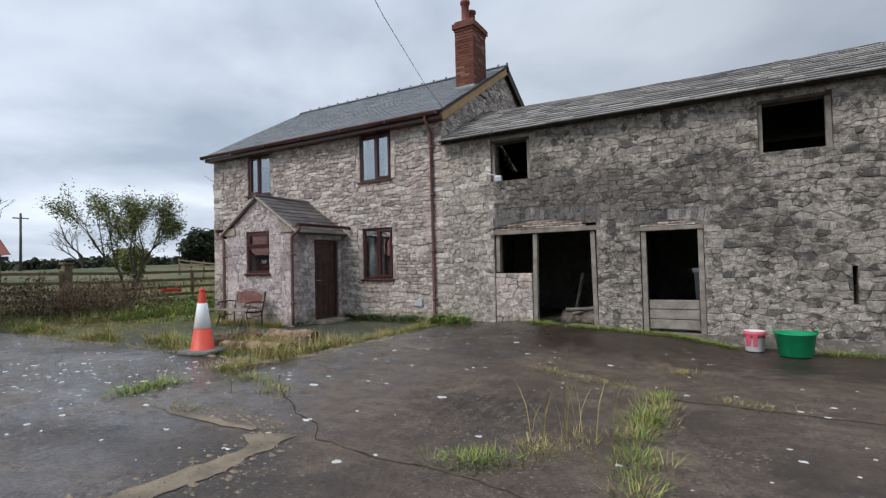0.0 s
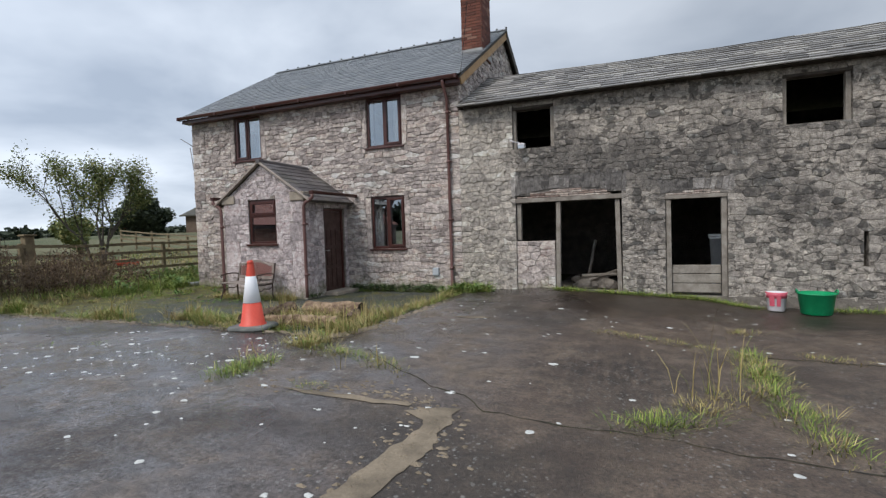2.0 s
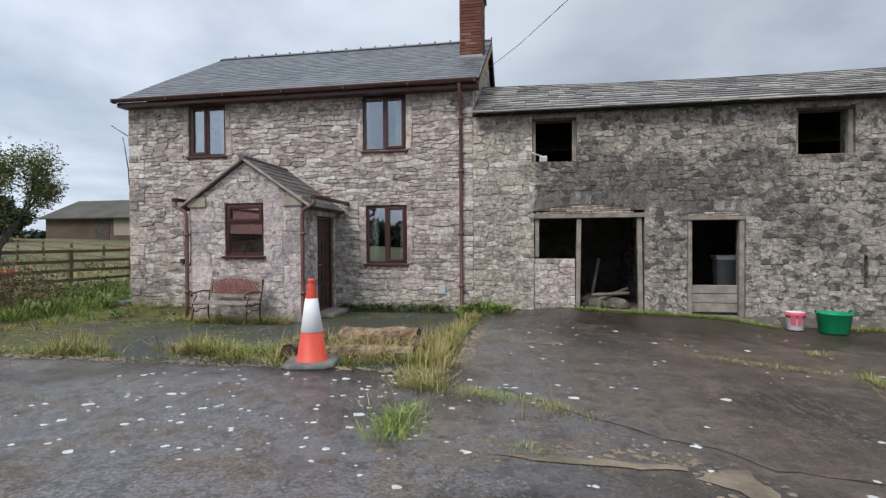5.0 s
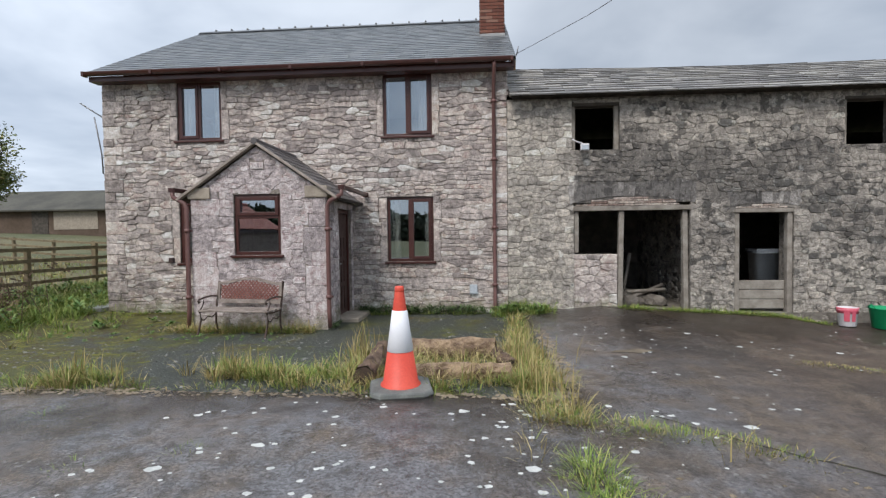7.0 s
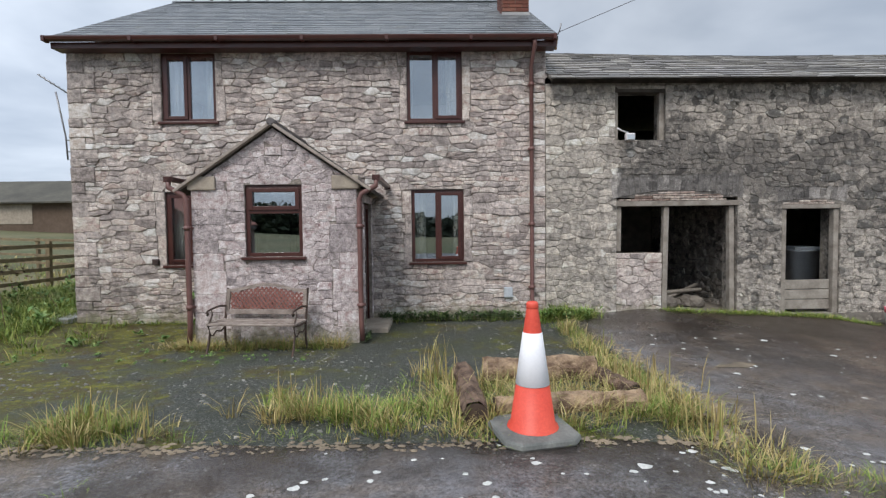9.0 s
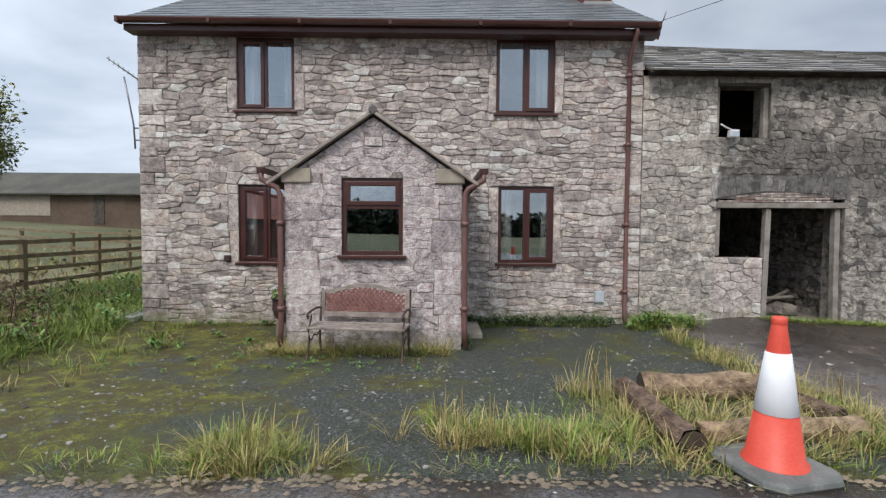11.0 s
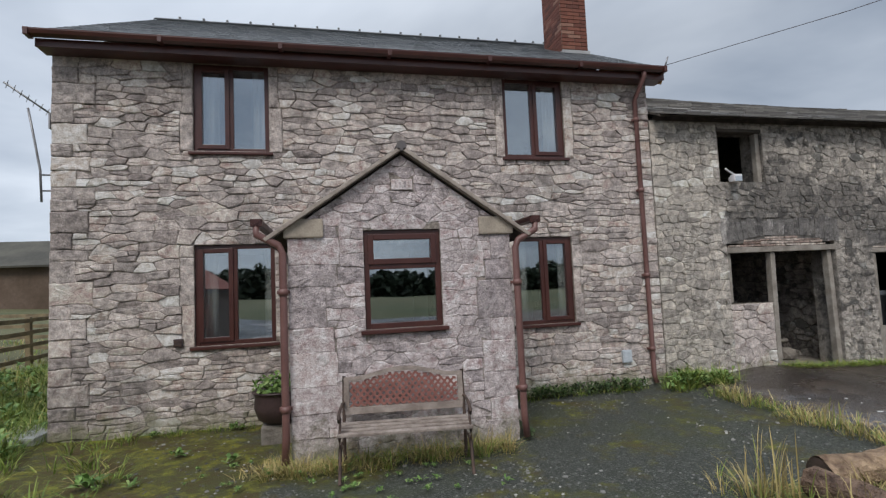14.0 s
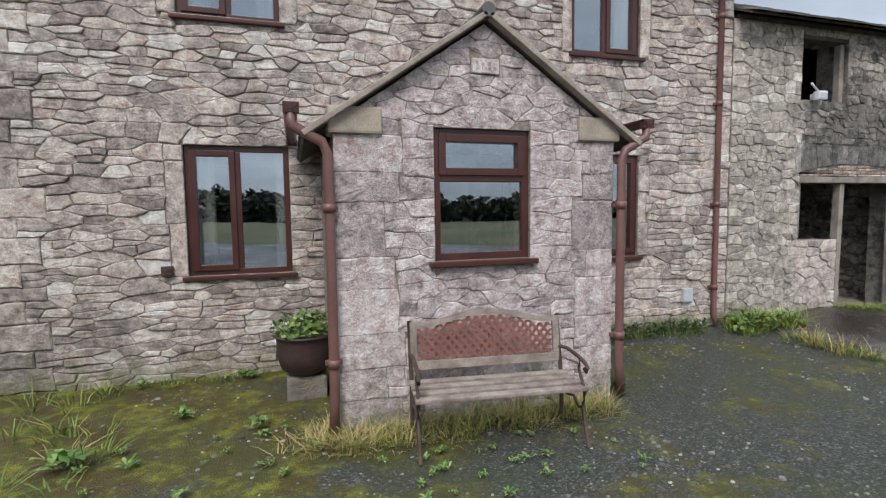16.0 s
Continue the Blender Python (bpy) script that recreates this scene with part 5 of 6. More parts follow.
    # dry upright stalks round the logs and in the clumps
    for cx, cy, n, h in ((-7.45, 6.05, 26, 0.5), (-7.35, 5.6, 16, 0.35), (-5.75, 5.9, 18, 0.36), (-5.6, 5.3, 22, 0.34), (-6.4, 5.45, 14, 0.3), (-10.1, 4.9, 30, 0.34), (-8.5, 5.15, 30, 0.34), (-8.2, 5.0, 18, 0.28), (-5.45, 4.6, 24, 0.4), (-5.45, 5.8, 20, 0.4), (-5.4, 7.3, 14, 0.3), (-9.6, 4.75, 10, 0.3)):
        for k in range(n):
            x, y = cx + prng.gauss(0, 0.12), cy + prng.gauss(0, 0.1)
            s.blade(x, y, ground_z(x, y) - 0.06, h * prng.uniform(0.6, 1.15), 0.011, prng.uniform(0, 6.28), prng.uniform(0.0, 0.35))
    # tall seed stems in the yard
    for x, y, h in ((-1.21, 4.08, 0.85), (-1.08, 4.2, 0.8), (-0.88, 4.6, 0.6), (-1.31, 3.95, 0.5), (-0.95, 4.15, 0.6), (-1.15, 4.0, 0.7), (-1.45, 4.0, 0.5), (-4.2, 3.65, 0.4), (-4.5, 3.4, 0.25), (-5.0, 5.6, 0.4), (-7.45, 6.0, 0.5), (-7.5, 6.05, 0.42)):
        for k in range(3):
            s.blade(x + prng.uniform(-0.04, 0.04), y + prng.uniform(-0.04, 0.04), ground_z(x, y) - 0.02, h * prng.uniform(0.5, 1.05), 0.009, prng.uniform(0, 6.28), prng.uniform(0.1, 0.6))
    g.make("green_grass", M_GRASS, "tufts of short green grass in the joints and verges", "grass")
    s.make("dry_grass", M_STRAW, "pale straw-coloured dead grass tufts at the verges", "grass")


def leaves_into(vs, fs, centre, n, r, size, rng, flat=1.0):
    for _ in range(n):
        d = Vector((rng.gauss(0, 1), rng.gauss(0, 1), rng.gauss(0, 1))).normalized() * r * rng.random() ** 0.5
        d.z *= flat
        c = Vector(centre) + d
        a = Vector((rng.gauss(0, 1), rng.gauss(0, 1), rng.gauss(0, 0.6))).normalized()
        b = a.cross(Vector((rng.gauss(0, 1), rng.gauss(0, 1), rng.gauss(0, 1)))).normalized()
        s = size * rng.uniform(0.6, 1.4)
        o = len(vs)
        vs += [tuple(c - a * s), tuple(c + b * s * 0.45 + Vector((0, 0, s * 0.12))), tuple(c + a * s), tuple(c - b * s * 0.45 + Vector((0, 0, s * 0.12)))]
        fs.append((o, o + 1, o + 2, o + 3))


def grow(bm, p, d, length, r, depth, rng, tips, spread=0.55, seg=6):
    pts, q, dd = [p], p, d.copy()
    n = 4
    for k in range(n):
        dd = (dd + Vector((rng.gauss(0, 0.13), rng.gauss(0, 0.13), rng.gauss(0.05, 0.08)))).normalized()
        q = q + dd * (length / n)
        pts.append(q)
    add_tube(bm, pts, [r * (1 - 0.4 * i / n) for i in range(n + 1)], seg, False)
    if depth == 0:
        tips.extend(pts[1:])
        return
    if depth <= 3:
        tips.extend(pts[1:])
    for k in range(rng.choice((2, 3, 3))):
        base = pts[rng.choice((2, 3, 4))] if k else pts[-1]
        ax = Vector((rng.gauss(0, 1), rng.gauss(0, 1), rng.gauss(0, 0.5))).normalized()
        nd = (dd + ax * spread * rng.uniform(0.6, 1.4)).normalized()
        grow(bm, base, nd, length * rng.uniform(0.6, 0.82), r * 0.58, depth - 1, rng, tips, spread, max(3, seg - 1))


def tree(name, at, height, r, depth, rng, label, leaf=None, per=14, lr=0.2, size=0.05, trunk=0.35, stems=1, spread=0.55, cat="tree"):
    t = thing(name, label, cat)
    t.location = at
    bm, tips = bmesh.new(), []
    for k in range(stems):
        d = Vector((rng.gauss(0, 0.12), rng.gauss(0, 0.12), 1)).normalized()
        grow(bm, Vector((rng.gauss(0, 0.05) * (stems > 1), rng.gauss(0, 0.05) * (stems > 1), -0.2)), d, height * trunk, r, depth, rng, tips, spread)
    part("trunk", bm, M_BARK, t)
    if leaf:
        vs, fs = [], []
        for p in tips:
            if rng.random() < 0.85:
                leaves_into(vs, fs, p, int(per * rng.uniform(0.3, 1.5)), lr, size, rng)
        me = bpy.data.meshes.new("crown")
        me.from_pydata(vs, [], fs)
        me.materials.append(leaf)
        new("crown", me).parent = t
    return t


def weeds(name, spots, material, label, size, per, h):
    """Low broad-leaved weeds: rosettes of pointed leaves."""
    vs, fs = [], []
    for x, y, s in spots:
        z = ground_z(x, y) - 0.02
        for k in range(per):
            a = prng.uniform(0, 6.283)
            L, w = size * s * prng.uniform(0.6, 1.2), size * s * 0.3
            tilt = prng.uniform(0.2, 1.1)
            ca, sa = math.cos(a), math.sin(a)
            bx, by = x + prng.gauss(0, 0.03 * s), y + prng.gauss(0, 0.03 * s)
            zz = z + prng.uniform(0, h * s)
            o = len(vs)
            for t, ww in ((0, 0.2), (0.4, 1.0), (0.75, 0.8)):
                dd, hh = L * t * math.cos(tilt), L * t * math.sin(tilt) * (1 - 0.4 * t)
                for sg in (-1, 1):
                    vs.append((bx + ca * dd - sa * w * ww * sg / 2, by + sa * dd + ca * w * ww * sg / 2, zz + hh + 0.01 * ww))
            vs.append((bx + ca * L * math.cos(tilt), by + sa * L * math.cos(tilt), zz + L * math.sin(tilt) * 0.55))
            fs.extend([(o, o + 1, o + 3, o + 2), (o + 2, o + 3, o + 5, o + 4), (o + 4, o + 5, o + 6)])
    me = bpy.data.meshes.new(name)
    me.from_pydata(vs, [], fs)
    me.materials.append(material)
    return tagged(new(name, me), label, "weeds", "", "stuff")


# ---- yard things ----
M_ORANGE = surface("orange_plastic", (0.60, 0.058, 0.032), (0.68, 0.085, 0.05), 4, 0.5, 60, 0.08)
M_SLEEVE = surface("reflective_sleeve", (0.80, 0.81, 0.84), (0.86, 0.87, 0.90), 5, 0.7, 60, 0.05)
M_RUBBER = surface("grey_rubber", (0.10, 0.106, 0.10), (0.17, 0.175, 0.162), 6, 0.85, 50, 0.3)
M_LOG = surface("log_bark", (0.07, 0.042, 0.03), (0.22, 0.145, 0.10), 9, 0.9, 30, 1.0, 0, 0.05)
M_LOGEND = surface("log_end", (0.08, 0.055, 0.04), (0.03, 0.022, 0.016), 7, 0.9, 60, 0.5)
M_PALE = surface("bare_log_wood", (0.13, 0.08, 0.05), (0.42, 0.30, 0.19), 7, 0.85, 34, 0.9, 0, 0.04)
M_PINK = surface("pink_plastic", (0.62, 0.10, 0.15), (0.66, 0.14, 0.19), 4, 0.45, 60, 0.05)
M_WHITE = surface("white_plastic", (0.66, 0.64, 0.66), (0.74, 0.72, 0.74), 5, 0.45, 60, 0.05)
M_GREEN = surface("green_plastic", (0.0, 0.26, 0.10), (0.01, 0.33, 0.13), 4, 0.35, 60, 0.05)
M_IRON = surface("rusty_cast_iron", (0.045, 0.03, 0.024), (0.09, 0.055, 0.04), 9, 0.8, 60, 0.4)
M_LATTICE = surface("rusted_lattice", (0.17, 0.06, 0.048), (0.24, 0.095, 0.075), 8, 0.8, 60, 0.3)
M_BENCHWOOD = surface("bare_bench_slat", (0.17, 0.135, 0.115), (0.33, 0.28, 0.245), 9, 0.85, 45, 0.6)
M_FENCE = surface("fence_timber", (0.13, 0.10, 0.06), (0.23, 0.18, 0.105), 5, 0.9, 50, 0.4)
M_ALU = surface("dull_aluminium", (0.22, 0.22, 0.23), (0.32, 0.32, 0.33), 5, 0.5, 50, 0.1, 0.6)
M_BINGREY = surface("grey_bin", (0.42, 0.46, 0.50), (0.5, 0.54, 0.58), 5, 0.6, 50, 0.1)
M_CAST = surface("black_pot", (0.035, 0.021, 0.022), (0.06, 0.036, 0.036), 6, 0.5, 50, 0.2)
M_RED = surface("red_tile", (0.19, 0.05, 0.035), (0.27, 0.08, 0.055), 1.5, 0.75, 30, 0.4)
M_BLOT = surface("lichen_blot", (0.40, 0.41, 0.39), (0.58, 0.58, 0.55), 9, 0.9, 60, 0.3)
M_CONC = surface("worn_concrete", (0.12, 0.095, 0.066), (0.25, 0.20, 0.14), 2.5, 0.85, 50, 0.5)
M_CRACK = surface("mossy_crack", (0.02, 0.018, 0.014), (0.05, 0.045, 0.02), 5, 0.95, 60, 0.4)


def cone_at(x, y):
    c = thing("traffic_cone", "orange traffic cone with white sleeve on grey rubber base", "traffic cone")
    c.matrix_basis = pose(x, y, ground_z(x, y), 0, 0, 12)
    b = bmesh.new()
    rings = []
    for r, z in ((0.275, 0.0), (0.28, 0.012), (0.272, 0.035), (0.262, 0.045), (0.17, 0.052)):
        k = 0.085 if r > 0.2 else 0.05
        rings.append([b.verts.new((x_, y_, z)) for x_, y_ in ((-r + k, -r), (r - k, -r), (r, -r + k), (r, r - k), (r - k, r), (-r + k, r), (-r, r - k), (-r, -r + k))])
    for r0, r1 in zip(rings, rings[1:]):
        for q in range(8):
            b.faces.new((r0[q], r0[(q + 1) % 8], r1[(q + 1) % 8], r1[q]))
    b.faces.new(rings[0][::-1])
    b.faces.new(rings[-1])
    part("base", b, M_RUBBER, c, "octagonal grey rubber base")
    R = lambda z: 0.160 - (z - 0.05) * 0.140
    part("body", lathe([(0.185, 0.045), (0.178, 0.065), (0.160, 0.075), (R(0.42), 0.42), (R(0.42), 0.42), (R(0.70), 0.70), (R(0.90), 0.90), (0.038, 0.915), (0.036, 0.93), (0.028, 0.945), (0.02, 0.93)], 32), M_ORANGE, c)
    part("sleeve", lathe([(R(0.36) + 0.001, 0.36), (R(0.36) + 0.004, 0.362), (R(0.728) + 0.004, 0.726), (R(0.728) + 0.001, 0.728)], 32), M_SLEEVE, c, "white reflective sleeve")
    part("collar", lathe([(0.041, 0.895), (0.044, 0.90), (0.043, 0.93), (0.038, 0.94), (0.03, 0.945)], 24), M_ORANGE, c)
    return c


def log(p, q, r, mat_side, label, seed):
    rg = random.Random(seed)
    p, q = Vector(p), Vector(q)
    t = thing("log", label, "log", "logs lying in a square")
    bm = bmesh.new()
    n, seg = 22, 20
    d = (q - p).normalized()
    a = d.cross(Vector((0, 0, 1))).normalized()
    b = a.cross(d)
    rings = []
    for i in range(n + 1):
        c = p + (q - p) * i / n + 0.012 * Vector(noise.noise_vector((i * 0.4, seed, 0)))
        ring = []
        for k in range(seg):
            th = 6.2832 * k / seg
            rr = r * (1 + 0.2 * noise.noise((math.cos(th) * 1.4, math.sin(th) * 1.4, i * 0.2 + seed)) + 0.16 * noise.noise((math.cos(th) * 5, math.sin(th) * 5, i * 0.35 + seed)) + 0.05 * rg.uniform(-1, 1))
            ring.append(bm.verts.new(c + rr * (math.cos(th) * a + math.sin(th) * b)))
        rings.append(ring)
    for r0, r1 in zip(rings, rings[1:]):
        for k in range(seg):
            bm.faces.new((r0[k], r1[k], r1[(k + 1) % seg], r0[(k + 1) % seg]))
    part("bark", bm, mat_side, t)
    for ring, c, s in ((rings[0], p, -1), (rings[-1], q, 1)):
        e = bmesh.new()
        vs = [e.verts.new(v) for v in [Vector(x) for x in log_ring(c, a, b, r * 0.97, seg)]]
        f = e.faces.new(vs)
        g = bmesh.ops.inset_individual(e, faces=[f], thickness=r * 0.35, depth=0.006)
        for v in e.verts:
            v.co += d * s * 0.004
        part("cut_end", e, M_LOGEND, t, "dark sawn end")
    return t


def log_ring(c, a, b, r, seg):
    return [c + r * (math.cos(6.2832 * k / seg) * a + math.sin(6.2832 * k / seg) * b) for k in range(seg)]


def bench_at():
    t = thing("garden_bench", "weathered slatted bench with rusty cast-iron ends and lattice back", "bench")
    t.matrix_basis = pose(-9.75, 7.9, 0.14, 0, 0, -7)
    W = 0.57
    for s in (-1, 1):
        x = s * W
        bm = bmesh.new()
        add_tube(bm, [(x, -0.53, 0), (x, -0.48, 0.10), (x, -0.43, 0.25), (x, -0.46, 0.37)], 0.015, 8)
        add_tube(bm, [(x, -0.03, 0), (x, -0.07, 0.12), (x, -0.07, 0.30), (x, -0.04, 0.45), (x, 0.0, 0.62), (x, 0.04, 0.80)], 0.016, 8)
        add_tube(bm, [(x, -0.47, 0.37), (x, -0.28, 0.35), (x, -0.07, 0.36)], 0.015, 8)
        # arm with a scroll
        add_tube(bm, [(x, -0.02, 0.56), (x, -0.18, 0.585), (x, -0.36, 0.575), (x, -0.46, 0.56), (x, -0.50, 0.53), (x, -0.475, 0.505), (x, -0.45, 0.52)], 0.014, 8)
        add_tube(bm, [(x, -0.46, 0.37), (x, -0.40, 0.44), (x, -0.36, 0.50), (x, -0.38, 0.57)], 0.011, 8)
        add_tube(bm, [(x, -0.08, 0.28), (x, -0.17, 0.24), (x, -0.28, 0.27), (x, -0.36, 0.22), (x, -0.43, 0.24)], 0.010, 8)
        part("end_frame", bm, M_IRON, t, "rusty scrolled cast-iron end")
    for k in range(4):
        y = -0.45 + k * 0.112
        part("slat", box(-W - 0.02, W + 0.02, y - 0.034, y + 0.034, 0.372, 0.397, 0.005), M_BENCHWOOD, t, "bare weathered slat")
    back = pose(0, -0.03, 0.47, -8)
    part("rail", add_box(bmesh.new(), -W, W, -0.015, 0.015, -0.02, 0.045, back, 0.005), M_BENCHWOOD, t)
    part("stile", add_box(bmesh.new(), -W, -W + 0.05, -0.014, 0.014, 0.046, 0.30, back, 0.005), M_BENCHWOOD, t)
    part("stile", add_box(bmesh.new(), W - 0.05, W, -0.014, 0.014, 0.046, 0.30, back, 0.005), M_BENCHWOOD, t)
    crest = lambda x: 0.285 + 0.075 * smooth_step(0.48, 0.05, abs(x))
    bm = bmesh.new()
    n = 24
    rows = []
    for k in range(n + 1):
        x = -W + 2 * W * k / n
        c = crest(x)
        rows.append([bm.verts.new(back @ Vector((x, yy, zz))) for yy, zz in ((-0.016, c), (0.016, c), (0.016, c + 0.04), (-0.016, c + 0.04))])
    for r0, r1 in zip(rows, rows[1:]):
        for i in range(4):
            bm.faces.new((r0[i], r1[i], r1[(i + 1) % 4], r0[(i + 1) % 4]))
    bm.faces.new(rows[0][::-1])
    bm.faces.new(rows[-1])
    bmesh.ops.recalc_face_normals(bm, faces=bm.faces)
    part("top_rail", bm, M_BENCHWOOD, t)
    # lattice: crossing flat strips, cut to the curved crest
    la = bmesh.new()
    for s in (-1, 1):
        k = -1.0
        while k < 1.0:
            pts = []
            for j in range(13):
                z = 0.05 + 0.30 * j / 12
                x = k + s * (z - 0.05) * 0.85
                if abs(x) < W - 0.055 and z < crest(x) + 0.004:
                    pts.append((x, z))
            if len(pts) > 1:
                (xa, za), (xb, zb) = pts[0], pts[-1]
                yy = 0.0 if s < 0 else 0.007
                q = [Vector((xa - 0.013, yy - 0.003, za)), Vector((xa + 0.013, yy - 0.003, za)), Vector((xb + 0.013, yy - 0.003, zb)), Vector((xb - 0.013, yy - 0.003, zb))]
                f = [la.verts.new(back @ v) for v in q]
                b2 = [la.verts.new(back @ (v + Vector((0, 0.006, 0)))) for v in q]
                la.faces.new(f)
                la.faces.new(b2[::-1])
                for i in range(4):
                    la.faces.new((f[i], b2[i], b2[(i + 1) % 4], f[(i + 1) % 4]))
            k += 0.062
    bmesh.ops.recalc_face_normals(la, faces=la.faces)
    part("lattice", la, M_LATTICE, t, "red-brown rusted lattice panel")


def buckets():
    z = -0.03
    p = thing("bucket", "white plastic bucket with pink bands and rim", "bucket")
    p.location = (0.41, 9.36, z)
    p.scale = (0.9, 0.9, 0.9)
    part("body", lathe([(0.0, 0.004), (0.14, 0.0), (0.145, 0.01), (0.172, 0.33), (0.178, 0.335), (0.178, 0.36), (0.168, 0.36), (0.14, 0.02), (0, 0.02)], 28), M_WHITE, p)
    lab = bmesh.new()
    for a0, a1 in ((-1.75, -1.35), (-2.5, -1.95)):
        pr = [(0.158, 0.10), (0.1725, 0.29)]
        cols = []
        for k in range(7):
            a = a0 + (a1 - a0) * k / 6
            cols.append([lab.verts.new((r * 1.02 * math.cos(a), r * 1.02 * math.sin(a), zz)) for r, zz in pr])
        for c0, c1 in zip(cols, cols[1:]):
            lab.faces.new((c0[0], c1[0], c1[1], c0[1]))
    add_lathe(lab, [(0.166, 0.25), (0.1695, 0.25), (0.1805, 0.362), (0.172, 0.362)], 28)
    part("label", lab, M_PINK, p, "pink printed bands")
    part("handle", tube([(0.178 * math.cos(a), 0.178 * math.sin(a) * 0.25 - 0.17 * math.sin(a), 0.33 - 0.06 * math.sin(a)) for a in [math.pi * k / 12 for k in range(13)]], 0.004, 6), M_WHITE, p)
    g = thing("rubber_tub", "bright green flexible plastic trug tub", "tub")
    g.location = (0.93, 9.16, z - 0.01)
    g.scale = (0.92, 0.92, 0.92)
    part("body", lathe([(0, 0.006), (0.22, 0.0), (0.235, 0.015), (0.285, 0.36), (0.30, 0.37), (0.30, 0.385), (0.28, 0.385), (0.228, 0.03), (0, 0.02)], 32), M_GREEN, g)
    for s in (-1, 1):
        part("handle", tube([(s * 0.285, -0.08, 0.37), (s * 0.30, -0.06, 0.42), (s * 0.305, 0, 0.44), (s * 0.30, 0.06, 0.42), (s * 0.285, 0.08, 0.37)], 0.013, 8), M_GREEN, g)


def fence_run(p, q, n, label, h=1.08, rails=(0.22, 0.48, 0.74, 1.0)):
    f = thing("fence", label, "fence")
    p, q = Vector(p), Vector(q)
    d = (q - p) / n
    az = math.degrees(math.atan2(d.y, d.x))
    for i in range(n + 1):
        c = p + d * i
        z = ground_z(c.x, c.y)
        hh = h * prng.uniform(0.97, 1.05)
        bm = box(-0.05, 0.05, -0.05, 0.05, -0.3, hh, 0.012)
        bm.transform(pose(c.x, c.y, z, prng.uniform(-2, 2), prng.uniform(-2, 2), az))
        part("post", bm, M_FENCE, f)
    for i in range(n):
        a, b = p + d * i, p + d * (i + 1)
        for r in rails:
            za, zb = ground_z(a.x, a.y) + r + prng.uniform(-0.015, 0.015), ground_z(b.x, b.y) + r + prng.uniform(-0.015, 0.015)
            L = (b - a).length
            bm = box(0, L, -0.075, -0.045, -0.042, 0.042, 0.005)
            bm.transform(pose(a.x, a.y, za, 0, -math.degrees(math.atan2(zb - za, L)), az))
            part("rail", bm, M_FENCE, f)
    return f


cone_at(-6.77, 4.63)
LZ = 0.2
log((-7.16, 4.84, LZ + 0.11), (-7.19, 5.98, LZ + 0.11), 0.1, M_LOG, "bark-covered brown log on the grass verge", 1)
log((-6.98, 6.1, LZ + 0.09), (-5.86, 6.02, LZ + 0.11), 0.12, M_PALE, "pale stripped log on the grass verge", 2)
log((-6.98, 5.14, LZ + 0.06), (-5.74, 5.20, LZ + 0.07), 0.095, M_PALE, "pale stripped log on the grass verge", 3)
log((-5.72, 5.40, LZ + 0.06), (-5.85, 5.86, LZ + 0.08), 0.085, M_LOG, "short dark rotten log on the grass verge", 4)
bench_at()
buckets()
fence_run((-16.55, 2.9, 0), (-16.5, 16.9, 0), 7, "weathered timber post-and-rail fence beside the pasture")
fence_run((-34, 21.5, 0), (-16.5, 17.0, 0), 8, "weathered far timber post-and-rail fence")

# strainer post with a cap
sp = thing("gate_post", "thick weathered timber strainer post in the fence", "post")
part("shaft", box(-16.68, -16.46, 6.95, 7.17, 0.2, 1.72, 0.03), M_FENCE, sp)
part("cap", box(-16.72, -16.42, 6.91, 7.21, 1.72, 1.77, 0.015), M_FENCE, sp)

# plant pot by the porch
pot = thing("plant_pot", "round black iron pot with trailing green weeds", "plant pot")
pot.location = (-11.03, 9.0, 0.225)
pot.scale = (1.12, 1.12, 1.0)
part("body", lathe([(0, 0.12), (0.12, 0.10), (0.19, 0.16), (0.225, 0.28), (0.22, 0.40), (0.23, 0.44), (0.245, 0.45), (0.235, 0.465), (0.21, 0.45), (0, 0.42)], 28), M_CAST, pot)
tagged(part("stone_block", box(-11.2, -10.86, 8.85, 9.2, 0.1, 0.325, 0.03), M_DARKSTONE), "rough stone block carrying the plant pot", "stone")
pv, pf = [], []
leaves_into(pv, pf, (0, 0, 0.5), 420, 0.25, 0.034, prng, 0.6)
me = bpy.data.meshes.new("foliage")
me.from_pydata(pv, [], pf)
me.materials.append(M_DOCK)
new("foliage", me).parent = pot

# small fixtures on the walls
fl = thing("floodlight", "small white security floodlight on the barn wall", "light")
part("housing", box(-4.14, -3.99, BY - 0.16, BY - 0.06, 3.20, 3.32, 0.015), M_WHITE, fl)
part("bracket", box(-4.10, -4.03, BY - 0.06, BY + 0.01, 3.22, 3.30, 0.006), M_WHITE, fl)
part("arm", tube([(-4.1, BY - 0.1, 3.33), (-4.22, BY - 0.14, 3.36), (-4.3, BY - 0.16, 3.40)], 0.014, 8), M_WHITE, fl)
part("lens", box(-4.13, -4.0, BY - 0.167, BY - 0.158, 3.21, 3.29, 0), M_GLASS, fl)
mb = thing("meter_box", "small pale grey box low on the farmhouse wall", "meter box")
part("body", box(-6.24, -6.09, HY - 0.06, HY + 0.01, 0.50, 0.68, 0.008), M_BINGREY, mb)
part("cover", box(-6.225, -6.105, HY - 0.066, HY - 0.059, 0.515, 0.665, 0.003), M_BINGREY, mb)
bv = thing("wall_vent", "small black square vent in the farmhouse wall", "vent")
part("hood", box(-12.31, -12.21, HY - 0.06, HY + 0.01, 1.15, 1.25, 0.008), M_CAST, bv)
for k in range(2):
    part("slat", box(-12.30, -12.22, HY - 0.066, HY - 0.059, 1.17 + k * 0.04, 1.185 + k * 0.04, 0), M_IRON, bv)

